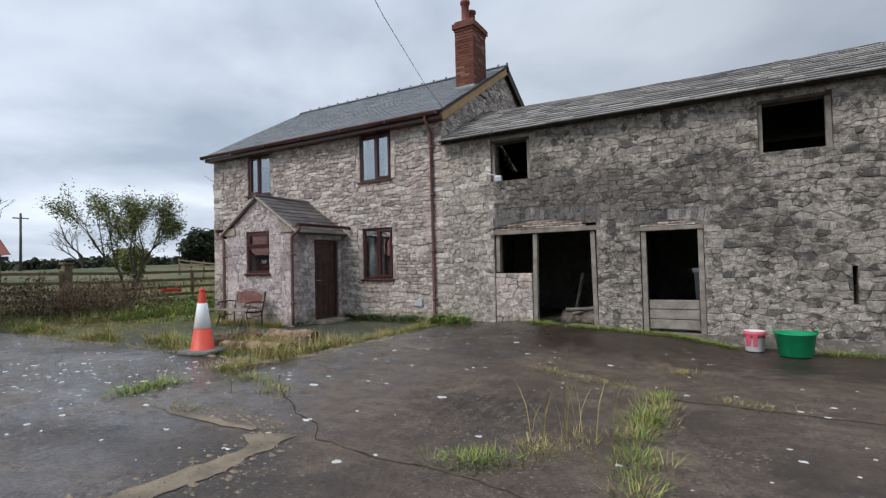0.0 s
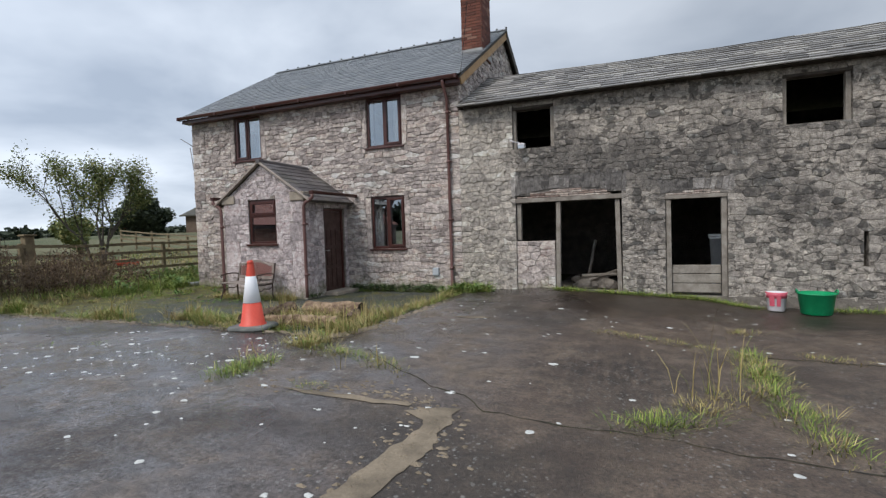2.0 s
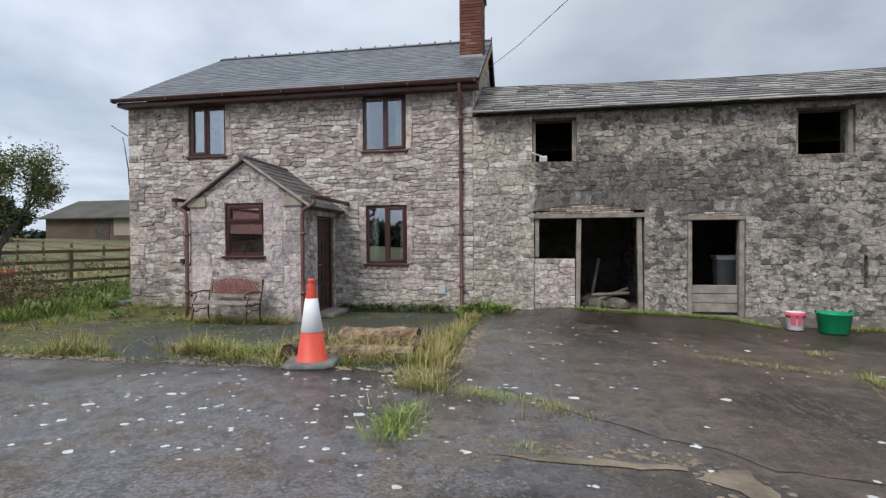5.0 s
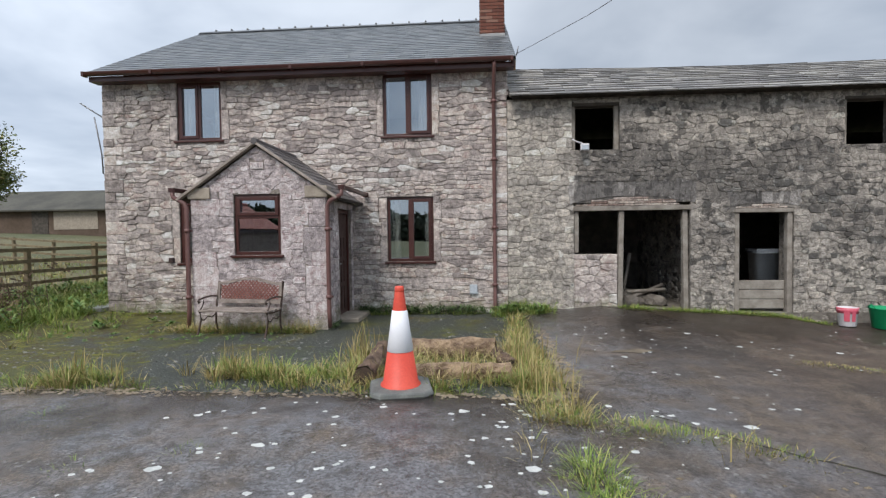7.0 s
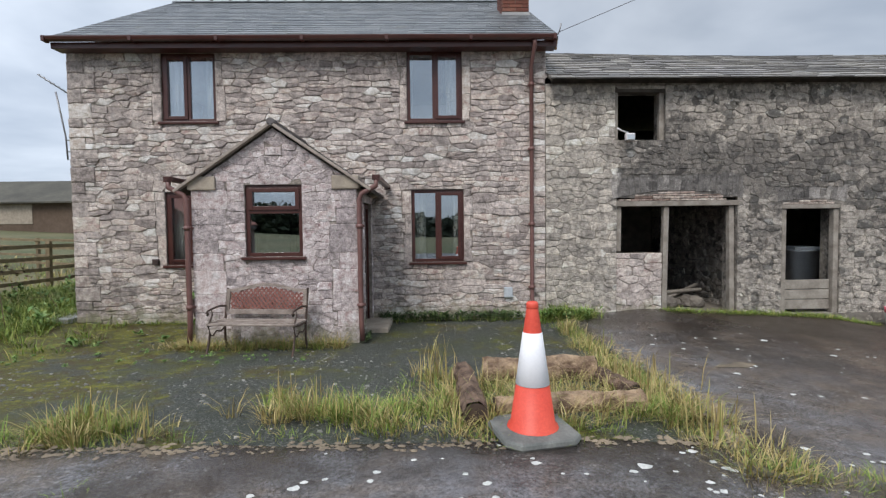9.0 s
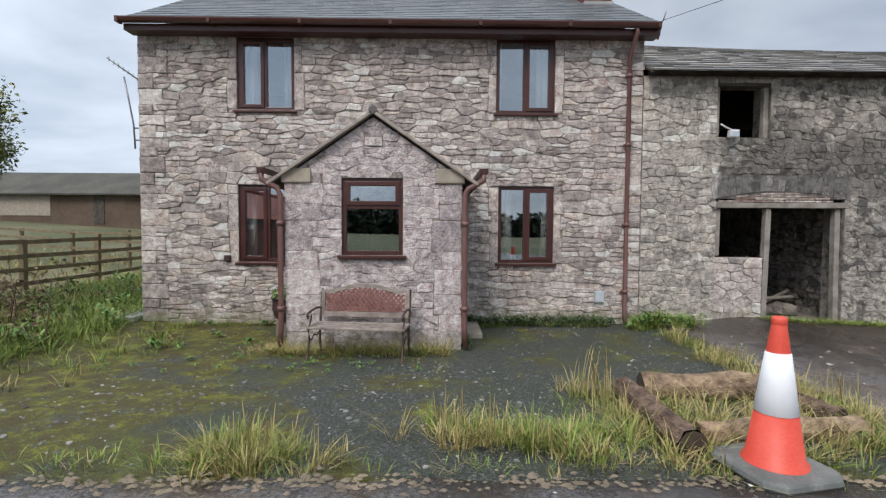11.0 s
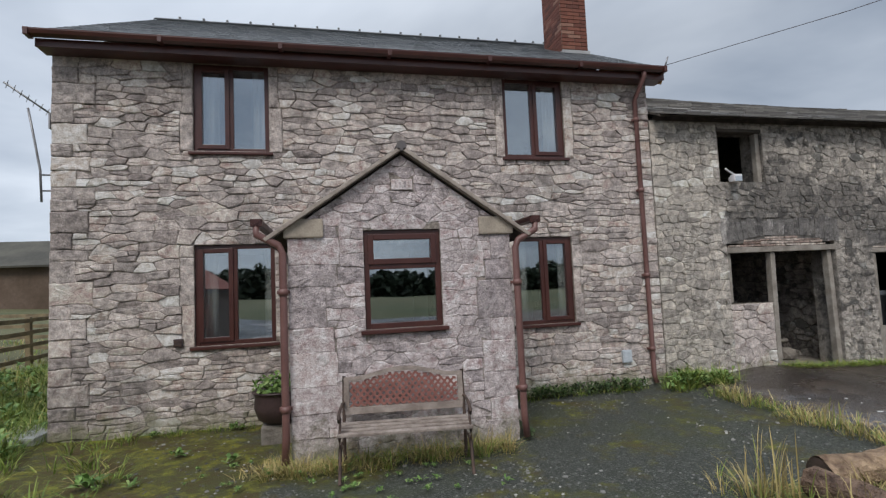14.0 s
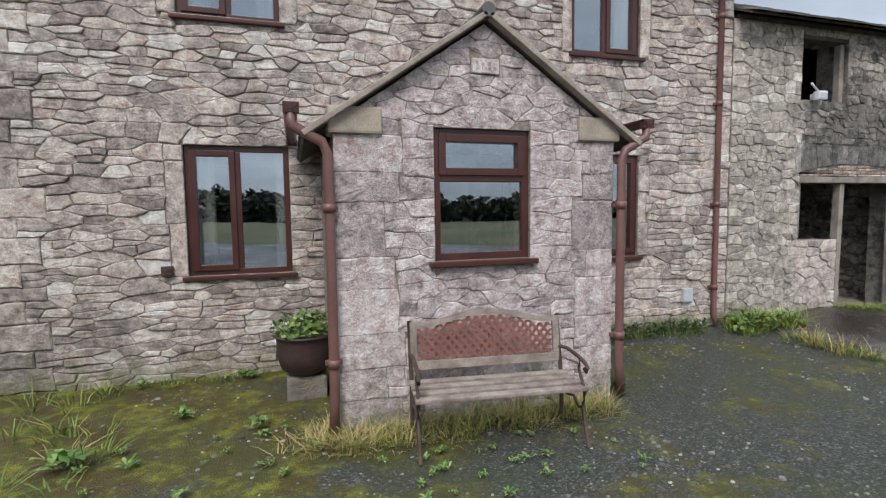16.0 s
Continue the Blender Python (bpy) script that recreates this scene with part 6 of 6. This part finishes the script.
ae = thing("television_aerial", "bent metal television aerial bracketed to the gable", "aerial")
part("mast", tube([(-13.86, 10.0, 3.0), (-13.88, 10.0, 3.4), (-13.95, 10.0, 3.8), (-14.02, 10.0, 4.18)], 0.014, 8), M_ALU, ae)
part("bracket", tube([(-13.66, 10.05, 3.35), (-13.9, 10.05, 3.35)], 0.012, 6), M_ALU, ae)
part("bracket", tube([(-13.66, 10.05, 3.15), (-13.9, 10.05, 3.15)], 0.012, 6), M_ALU, ae)
A, B = Vector((-14.2, 9.85, 4.44)), Vector((-13.70, 10.15, 4.05))
part("boom", tube([A, B], 0.012, 8), M_ALU, ae)
for k in range(9):
    c = A + (B - A) * (k + 0.5) / 9
    part("element", tube([c + Vector((0.08, -0.12, 0)), c - Vector((0.08, -0.12, 0))], 0.004, 5), M_ALU, ae)
part("reflector", box(-13.80, -13.78, 10.0, 10.25, 3.93, 4.13, 0.003), M_ALU, ae)

cable = tube([(-5.32, 9.5, 4.98), (-4.5, 7.4, 4.72), (-3.5, 4.84, 4.54), (-2.5, 2.3, 4.55), (-1.6, -0.2, 4.75), (0.4, -5.5, 5.4), (6, -20, 8)], 0.0045, 5)
tagged(part("overhead_cable", cable, M_CAST), "thin black overhead cable strung from the farmhouse gable", "cable")
tagged(part("cable_hook", tube([(-5.48, HY + 0.2, 4.85), (-5.36, HY - 0.1, 4.95), (-5.32, 9.5, 4.98), (-5.3, 9.46, 5.1)], 0.012, 6), M_ALU), "small metal cable hook at the gable corner", "hook")

# pale slab at the house corner
tagged(part("stone_slab", box(-14.75, -13.72, 9.65, 10.35, 0.05, 0.25, 0.02), M_LEAD), "pale grey stone slab beside the house corner", "slab")

# inside the barn
bn = thing("storage_bin", "pale grey plastic bin standing inside the barn doorway", "bin")
part("body", add_lathe(bmesh.new(), [(0, 0.005), (0.27, 0.0), (0.33, 1.05), (0.35, 1.06), (0.35, 1.10), (0, 1.10)], 4, (0, 0, 0)), M_BINGREY, bn)
part("lid", add_box(bmesh.new(), -0.26, 0.26, -0.26, 0.26, 1.1, 1.15, pose(0, 0, 0, 0, 0, 45), 0.01), M_BINGREY, bn)
bn.matrix_basis = pose(-0.22, 10.75, 0.14, 0, 0, 40)
for k, (x0, y0, z0, x1, y1, z1) in enumerate(((-3.2, 10.6, 0.2, -2.2, 10.9, 0.55), (-3.1, 10.9, 0.18, -2.3, 10.5, 0.30), (-2.95, 11.2, 0.2, -2.75, 11.3, 1.2), (-3.0, 10.7, 0.42, -2.2, 10.75, 0.46))):
    tagged(part("loose_plank", tube([(x0, y0, z0), (x1, y1, z1)], 0.04, 5), M_OLDWOOD), "broken grey timber lying inside the barn doorway", "plank", "loose planks in the barn")
for k in range(12):
    x, y, r = prng.uniform(-3.2, -2.2), prng.uniform(10.5, 12), prng.uniform(0.08, 0.2)
    bm = bmesh.new()
    bmesh.ops.create_icosphere(bm, subdivisions=2, radius=r)
    for v in bm.verts:
        v.co *= 1 + 0.4 * noise.noise(v.co * 6 + Vector((k, 0, 0)))
        v.co.z *= 0.7
    bm.transform(pose(x, y, 0.14 + r * 0.55))
    tagged(part("rubble_stone", bm, M_DARKSTONE), "fallen rubble stone on the barn floor", "stone", "rubble in the barn")

# ---- brick outbuilding with a red roof ----
ob_ = thing("outbuilding", "low red brick outbuilding with a red tiled roof", "outbuilding")
OX, OY1 = -14.0, 4.7
owall = part("wall", box(OX - 2.6, OX, -3.0, OY1, -0.1, 1.93, 0), M_BRICKJ, ob_, "weathered red brick wall")

gb = bmesh.new()
ga = [gb.verts.new(p) for p in ((OX - 2.6, OY1, 1.931), (OX, OY1, 1.931), (OX - 1.3, OY1, 2.8))]
gc = [gb.verts.new(v.co - Vector((0, 0.25, 0))) for v in ga]
gb.faces.new(ga)
gb.faces.new(gc[::-1])
for i in range(3):
    gb.faces.new((ga[i], gc[i], gc[(i + 1) % 3], ga[(i + 1) % 3]))
bmesh.ops.recalc_face_normals(gb, faces=gb.faces)
part("gable", gb, M_BRICK, ob_)


def outbuilding_bricks():
    vs, fs = [], []
    rg = random.Random(3)
    z, row = 0.0, 0
    while z < 1.86:
        y = OY1 - (0.0 if row % 2 else 0.11)
        while y > 0.5:
            h = rg.uniform(0.004, 0.014)
            o = len(vs)
            a, b, c, d = y - 0.215, y, z + 0.004, z + 0.07
            b = min(b, OY1)
            for x, i in ((OX - 0.01, 0), (OX + h, 0.004)):
                vs += [(x, a + i, c + i), (x, b - i, c + i), (x, b - i, d - i), (x, a + i, d - i)]
            fs += [(o + 4, o + 5, o + 6, o + 7), (o, o + 1, o + 5, o + 4), (o + 1, o + 2, o + 6, o + 5), (o + 2, o + 3, o + 7, o + 6), (o + 3, o, o + 4, o + 7)]
            y -= 0.225
        z += 0.075
        row += 1
    me = bpy.data.meshes.new("bricks")
    me.from_pydata(vs, [], fs)
    me.materials.append(M_BRICK_J)
    me.validate()
    o = new("brickwork", me)
    o.parent = owall
    tagged(o, kind="stuff")


M_BRICK_J = leaf_mat("brick_course", [(0, (0.10, 0.045, 0.032)), (0.4, (0.19, 0.075, 0.05)), (0.8, (0.26, 0.11, 0.075)), (1, (0.33, 0.22, 0.17))], 0.9)
outbuilding_bricks()


def ribbed_roof(x0, z0, x1, z1, y0, y1, pitch=0.22):
    """Ribbed sheets running down the slope."""
    bm = bmesh.new()
    n = int((y1 - y0) / pitch * 6)
    rows = []
    d = Vector((x1 - x0, 0, z1 - z0)).normalized()
    nn = Vector((-d.z, 0, d.x)) if d.x > 0 else Vector((d.z, 0, -d.x))
    for k in range(n + 1):
        y = y0 + (y1 - y0) * k / n
        h = 0.009 * math.sin(k / 6 * 2 * math.pi)
        rows.append([bm.verts.new(Vector((x, y, z)) + nn * (h + e)) for x, z, e in ((x0, z0, 0), (x1, z1, 0), (x1, z1, -0.015), (x0, z0, -0.015))])
    for r0, r1 in zip(rows, rows[1:]):
        for i in range(4):
            bm.faces.new((r0[i], r1[i], r1[(i + 1) % 4], r0[(i + 1) % 4]))
    bm.faces.new(rows[0])
    bm.faces.new(rows[-1][::-1])
    bmesh.ops.recalc_face_normals(bm, faces=bm.faces)
    return bm


part("roof", ribbed_roof(OX - 1.3, 2.88, OX + 0.15, 1.92, -3.0, OY1 + 0.12), M_RED, ob_, "red ribbed roof slope")
part("roof", ribbed_roof(OX - 2.75, 1.92, OX - 1.3, 2.88, -3.0, OY1 + 0.12), M_RED, ob_)
part("ridge", tube([(OX - 1.3, -3.0, 2.9), (OX - 1.3, OY1 + 0.13, 2.9)], 0.07, 8), M_RED, ob_)
part("fascia", box(OX + 0.02, OX + 0.10, -3.0, OY1 + 0.1, 1.78, 1.88, 0.006), M_CAST, ob_)
ol = thing("wall_light", "small white bulkhead light under the outbuilding eaves", "light")
part("housing", box(OX + 0.015, OX + 0.12, 4.33, 4.53, 1.63, 1.76, 0.02), M_WHITE, ol)
part("bracket", box(OX + 0.012, OX + 0.05, 4.13, 4.34, 1.60, 1.65, 0.006), M_CAST, ol)

# ---- distance ----
M_FARWALL = surface("far_render", (0.085, 0.058, 0.04), (0.14, 0.10, 0.075), 0.4, 0.95, 4, 0.2)
M_FARROOF = surface("far_sheet_roof", (0.05, 0.047, 0.038), (0.085, 0.08, 0.062), 0.5, 0.9, 5, 0.3)
fb = thing("far_barn", "long low farm building with grey sheet roof beyond the fence", "barn")
FZ = 1.5
part("wall", box(-50, -18, 40, 40.4, 0.5, FZ + 2.55, 0), M_FARWALL, fb, "buff rendered wall")
part("wall", box(-50, -49.6, 40.41, 48, 0.5, FZ + 2.55, 0), M_FARWALL, fb)
part("roof", roof_deck(-50.4, -17.6, 39.5, FZ + 2.6, 44, FZ + 4.6, 48.5, 0.12), M_FARROOF, fb)
for x0, x1, z0, z1 in ((-44.5, -43.0, FZ, FZ + 2.5), (-35.2, -34.4, FZ + 0.3, FZ + 2.5)):
    part("doorway", box(x0, x1, 39.95, 39.998, z0, z1, 0.01), M_DARKWOOD, fb)
part("patched_panel", box(-42.5, -38.5, 39.96, 39.999, FZ + 0.9, FZ + 2.45, 0.01), M_COPING, fb, "paler patched render")
red = tagged(part("feed_tray", lathe([(0, 0.02), (0.42, 0.0), (0.5, 0.22), (0.47, 0.22), (0.4, 0.03), (0, 0.04)], 20, (-22.2, 13.6, ground_z(-22.2, 13.6) - 0.02)), M_ORANGE), "shallow red plastic feed tray in the pasture", "feed tray")

trng = random.Random(9)
tree("bushy_tree", (-16.3, 8.7, ground_z(-16.3, 8.7)), 4.0, 0.06, 4, trng, "small bushy autumn tree with thinning green leaves", M_LEAF, 20, 0.30, 0.036, 0.34, 3, 0.28)
tree("bare_tree", (-62, 28, 1.3), 7.5, 0.2, 5, trng, "bare leafless field tree far off", None, trunk=0.3)
tree("poplar_tree", (-60, 19.5, 1.3), 9, 0.18, 5, trng, "tall bare tree beside the far hedge", None, trunk=0.34, spread=0.32)
tree("evergreen_tree", (-44.4, 31.4, 1.0), 6.4, 0.3, 4, trng, "dense dark evergreen tree far off", M_DARKLEAF, 40, 0.7, 0.2, 0.26, 2, 0.7)
tree("field_bush", (-28.5, 15.6, 1.0), 2.2, 0.08, 4, trng, "rounded olive green bush beyond the fence", M_LEAF, 30, 0.4, 0.09, 0.3, 3, 0.8, "bush")
pole = thing("telegraph_pole", "tall plain timber telegraph pole in the field", "pole")
part("shaft", tube([(-56, 20.2, 0.8), (-56, 20.2, 7.0)], [0.13, 0.09], 8), M_BARK, pole)
part("crossarm", box(-56.05, -55.95, 19.6, 20.8, 6.5, 6.6, 0.01), M_BARK, pole)


def hedge(name, p, q, n, h, r, size, material, label):
    vs, fs = [], []
    rg = random.Random(len(name) + n)
    for k in range(n):
        t = rg.random()
        x, y = p[0] + (q[0] - p[0]) * t, p[1] + (q[1] - p[1]) * t
        hh = h * (0.7 + 0.5 * noise.noise((x * 0.11, y * 0.11, 3)))
        leaves_into(vs, fs, (x, y + rg.uniform(-r, r), ground_z(x, y) + rg.uniform(0, max(0.3, hh))), 26, r, size, rg, 0.7)
    me = bpy.data.meshes.new(name)
    me.from_pydata(vs, [], fs)
    me.materials.append(material)
    return tagged(new(name, me), label, "hedge", "", "stuff")


hedge("far_hedge", (-130, 30), (-52, 62), 500, 1.2, 0.8, 0.4, M_DARKLEAF, "dark hedge line on the far field edge")
hedge("far_hedge", (-130, 8), (-60, 30), 260, 1.0, 0.8, 0.4, M_DARKLEAF, "dark hedge line on the far field edge")
hedge("far_wood", (-90, -70), (70, -70), 900, 4.6, 2.2, 0.8, M_DARKLEAF, "dark line of trees across the field south of the yard")

# brambles: arching dead stems
vs_b = bmesh.new()
brng = random.Random(4)
for _ in range(420):
    x, y = brng.gauss(-15.3, 0.55), brng.gauss(6.9, 1.1)
    z = ground_z(x, y) - 0.05
    h, a, L = brng.uniform(0.15, 0.75) * (1.25 + noise.noise((x * 1.3, y * 1.3, 2))), brng.uniform(0, 6.28), brng.uniform(0.3, 0.9)
    add_tube(vs_b, [(x, y, z), (x + math.cos(a) * L * 0.3, y + math.sin(a) * L * 0.3, z + h), (x + math.cos(a) * L * 0.7, y + math.sin(a) * L * 0.7, z + h * 0.95), (x + math.cos(a) * L, y + math.sin(a) * L, z + h * 0.4)], [0.008, 0.006, 0.005, 0.002], 3, False)
tagged(part("brambles", vs_b, M_BRAMBLE), "tangle of dead brown bramble stems by the fence", "brambles", "", "stuff")
bv_, bf_ = [], []
for _ in range(260):
    x, y = brng.gauss(-15.3, 0.55), brng.gauss(6.9, 1.1)
    leaves_into(bv_, bf_, (x, y, ground_z(x, y) + brng.uniform(0.05, 0.6) * (1.2 + noise.noise((x * 1.3, y * 1.3, 2)))), 16, 0.2, 0.04, brng)
me = bpy.data.meshes.new("bramble_leaves")
me.from_pydata(bv_, [], bf_)
me.materials.append(M_BRAMBLE)
tagged(new("bramble_leaves", me), "withered brown bramble leaves by the fence", "brambles", "", "stuff")

# ---- yard surface details ----
def flat_patch(name, outline, lift, material, label, seed, rough=0.05):
    """A thin worn patch following the ground, with a ragged rim."""
    pts = []
    for p, q in zip(outline, outline[1:] + outline[:1]):
        L = math.hypot(q[0] - p[0], q[1] - p[1])
        n = max(1, int(L / 0.06))
        for k in range(n):
            x, y = p[0] + (q[0] - p[0]) * k / n, p[1] + (q[1] - p[1]) * k / n
            v = noise.noise_vector((x * 4, y * 4, seed)) + 0.6 * noise.noise_vector((x * 13, y * 13, seed))
            pts.append((x + rough * v.x, y + rough * v.y))
    bm = bmesh.new()
    bm.faces.new([bm.verts.new((x, y, 0)) for x, y in pts])
    bmesh.ops.triangulate(bm, faces=bm.faces)
    for v in bm.verts:
        v.co.z = ground_z(v.co.x, v.co.y) + lift
    for f in bm.faces:
        if f.normal.z < 0:
            f.normal_flip()
    return tagged(part(name, bm, material), label, "ground", "", "structure")


flat_patch("concrete_patch", [(-3.4, 2.7), (-3.25, 2.83), (-3.05, 2.9), (-2.98, 2.6), (-2.99, 2.25), (-3.02, 1.9), (-3.04, 1.5), (-3.1, 1.0), (-3.28, 1.0), (-3.24, 1.6), (-3.2, 2.0), (-3.18, 2.35), (-3.25, 2.6)], 0.006, M_CONC, "worn pale concrete patch in the tarmac", 2, 0.07)
flat_patch("concrete_patch", [(-4.75, 2.72), (-4.2, 2.76), (-3.42, 2.83), (-3.42, 2.76), (-4.2, 2.67)], 0.0075, M_CONC, "worn pale concrete patch in the tarmac", 3, 0.03)
flat_patch("concrete_patch", [(-4.45, 6.33), (-4.1, 6.36), (-3.85, 6.52), (-4.0, 6.58), (-4.35, 6.48)], 0.006, M_CONC, "worn pale concrete patch in the tarmac", 4, 0.05)


def crumbs():
    """Worn crumbs of concrete strewn about the patches."""
    vs, fs = [], []
    rg = random.Random(15)
    rim = [(-12.0, 4.46), (-9.0, 4.47), (-5.4, 4.46), (-5.15, 5.2), (-5.15, 7.6)]
    for n in range(1300):
        line = [(-5.0, 2.8), (-4.2, 2.9), (-3.5, 2.95), (-3.1, 2.6), (-3.08, 2.1), (-3.1, 1.6), (-3.2, 1.0)] if n < 300 else rim
        k = rg.randrange(len(line) - 1)
        q = rg.random()
        x = line[k][0] + (line[k + 1][0] - line[k][0]) * q + rg.gauss(0, 0.16 if n < 300 else 0.05)
        y = line[k][1] + (line[k + 1][1] - line[k][1]) * q + rg.gauss(0, 0.12 if n < 300 else 0.05)
        r = rg.uniform(0.006, 0.022) * (1 if rg.random() < 0.9 else 1.6)
        o = len(vs)
        for i in range(8):
            a, rr = 6.2832 * i / 8, r * rg.uniform(0.5, 1.4)
            px, py = x + rr * math.cos(a) * 1.3, y + rr * math.sin(a)
            vs.append((px, py, ground_z(px, py) + 0.002))
        vs.append((x, y, ground_z(x, y) + 0.004 + 0.5 * r))
        fs += [(o + i, o + (i + 1) % 8, o + 8) for i in range(8)]
    me = bpy.data.meshes.new("concrete_crumbs")
    me.from_pydata(vs, [], fs)
    me.materials.append(M_CONC)
    tagged(new("concrete_crumbs", me), "pale crumbs of worn concrete on the tarmac", "grit", "", "stuff")


crumbs()


def crack(pts, w, seed):
    bm = bmesh.new()
    line = []
    for p, q in zip(pts, pts[1:]):
        n = max(2, int(math.hypot(q[0] - p[0], q[1] - p[1]) / 0.08))
        for k in range(n):
            line.append((p[0] + (q[0] - p[0]) * k / n, p[1] + (q[1] - p[1]) * k / n))
    prev = None
    for i, (x, y) in enumerate(line):
        v = noise.noise_vector((x * 5, y * 5, seed))
        x, y = x + 0.05 * v.x, y + 0.05 * v.y
        ww = w * (0.4 + abs(noise.noise((x * 9, y * 9, seed))) * 1.6)
        pr = [bm.verts.new((x, y - ww, ground_z(x, y) + 0.004)), bm.verts.new((x + ww * 0.3, y + ww, ground_z(x, y) + 0.004))]
        if prev:
            bm.faces.new((prev[0], pr[0], pr[1], prev[1]))
        prev = pr
    bmesh.ops.recalc_face_normals(bm, faces=bm.faces)
    return tagged(part("crack", bm, M_CRACK), "dark crack with moss across the wet tarmac", "crack", "cracks in the yard", "structure")


crack([(-4.8, 4.3), (-4.1, 3.7), (-3.45, 3.3), (-3.1, 3.2), (-2.85, 2.93), (-2.2, 2.91), (-1.8, 2.95), (-1.2, 2.93), (0.4, 2.9)], 0.009, 1)
crack([(-0.7, 5.65), (0.4, 5.66), (1.5, 5.6), (3, 5.8)], 0.015, 2)
crack([(-5.2, 4.3), (-4.6, 5.4), (-4.7, 7.2)], 0.008, 4)


def blots():
    vs, fs = [], []
    rg = random.Random(8)
    n = 0
    while n < 3000:
        x, y = rg.uniform(-11, 3), rg.uniform(0.3, 8.6)
        inside = y < 4.45 or x > -5.1
        dens = 0.75 if (-8.5 < x < -4 and 2.2 < y < 4.45) else (0.02 if x < -5.5 else 0.14)
        dens *= 0.4 + 1.2 * max(0, noise.noise((x * 0.8, y * 0.8, 6)) + 0.3)
        n += 1
        if not inside or rg.random() > dens:
            continue
        r = rg.uniform(0.006, 0.026) * (1.7 if rg.random() < 0.15 else 1)
        o = len(vs)
        m = 9
        for k in range(m):
            a = 6.2832 * k / m
            rr = r * rg.uniform(0.65, 1.25)
            px, py = x + rr * math.cos(a) * 1.2, y + rr * math.sin(a)
            vs.append((px, py, ground_z(px, py) + 0.001))
        vs.append((x, y, ground_z(x, y) + 0.006))
        fs += [(o + k, o + (k + 1) % m, o + m) for k in range(m)]
    me = bpy.data.meshes.new("lichen_blots")
    me.from_pydata(vs, [], fs)
    me.materials.append(M_BLOT)
    tagged(new("lichen_blots", me), "pale lichen blots and grit on the wet tarmac", "lichen", "", "stuff")


blots()


def pebbles():
    """Loose gravel lying on the apron."""
    vs, fs = [], []
    rg = random.Random(23)
    for _ in range(5200):
        x, y = rg.uniform(-12.6, -5.6), rg.uniform(4.7, 9.5)
        if noise.noise((x * 0.9, y * 0.9, 12)) < rg.uniform(-0.5, 0.4) or (PX0 < x < PX1 and y > 7.95):
            continue
        r = rg.uniform(0.005, 0.012) * (1 if rg.random() < 0.9 else 1.9)
        o, a0, z = len(vs), rg.uniform(0, 6.28), ground_z(x, y) - 0.035
        for rr, zz in ((1.0, -0.1), (0.75, 0.55)):
            for k in range(5):
                a = a0 + 6.2832 * k / 5
                q = r * rr * rg.uniform(0.7, 1.3)
                vs.append((x + q * math.cos(a) * 1.25, y + q * math.sin(a), z + r * zz))
        fs += [(o + k, o + (k + 1) % 5, o + 5 + (k + 1) % 5, o + 5 + k) for k in range(5)] + [tuple(o + 5 + k for k in range(5))]
    me = bpy.data.meshes.new("gravel_stones")
    me.from_pydata(vs, [], fs)
    me.materials.append(leaf_mat("gravel_stone", [(0, (0.05, 0.05, 0.045)), (0.5, (0.11, 0.11, 0.10)), (0.85, (0.21, 0.205, 0.19)), (1, (0.36, 0.35, 0.32))], 0.8))
    tagged(new("gravel_stones", me), "loose pale and dark gravel on the mossy apron", "gravel", "", "stuff")


pebbles()
wrng = random.Random(6)
weeds("dock_weeds", [(-12.55, 8.1, 1.2), (-12.0, 8.75, 0.7), (-11.4, 8.35, 0.7), (-12.15, 8.0, 0.5), (-11.6, 9.6, 0.8), (-12.5, 9.62, 0.6)] + [(wrng.uniform(-12.8, -8.8), wrng.uniform(6.9, 8.3), wrng.uniform(0.15, 0.35)) for _ in range(70)], M_DOCK, "green rosette weeds growing through the moss", 0.16, 16, 0.05)
weeds("ivy_weeds", [(wrng.uniform(-8.4, -5.9), 9.66 + wrng.uniform(-0.1, 0.06), wrng.uniform(0.6, 1.2)) for _ in range(110)] + [(-8.42, wrng.uniform(8.0, 8.6), 0.6) for _ in range(14)], M_IVY, "dark leafy ivy weeds along the foot of the wall", 0.09, 12, 0.12)
weeds("corner_weeds", [(wrng.gauss(-5.3, 0.25), wrng.gauss(9.4, 0.12), wrng.uniform(0.8, 1.5)) for _ in range(60)], M_DOCK, "bright leafy weeds in the corner by the downpipe", 0.10, 10, 0.10)
weeds("nettles", [(wrng.uniform(-16.3, -13.7), wrng.uniform(7.6, 14), wrng.uniform(0.7, 1.4)) for _ in range(110)], M_DOCK, "low green weeds beside the house gable", 0.14, 12, 0.2)
grasses()

# ---- stones last ----
def partition_stones():
    rng = random.Random(60)
    rects = []
    split_rects(10.25, 13.9, 0.1, 2.55, 0.4, 0.22, rng, rects)
    stonework(rubble(rects, [], [], (10.25, 13.9, 0.1, 2.55), 0.014, 2, rng, 1.6), barn_partition, lambda u, z, h: (-1.75 - h, u, z), M_BARN, M_BARN_J, lambda u, z: u, 0.008, (0.01, 0.05), 61, 0)


partition_stones()
gable_stones()
house_stones()
barn_stones()
porch_stones()
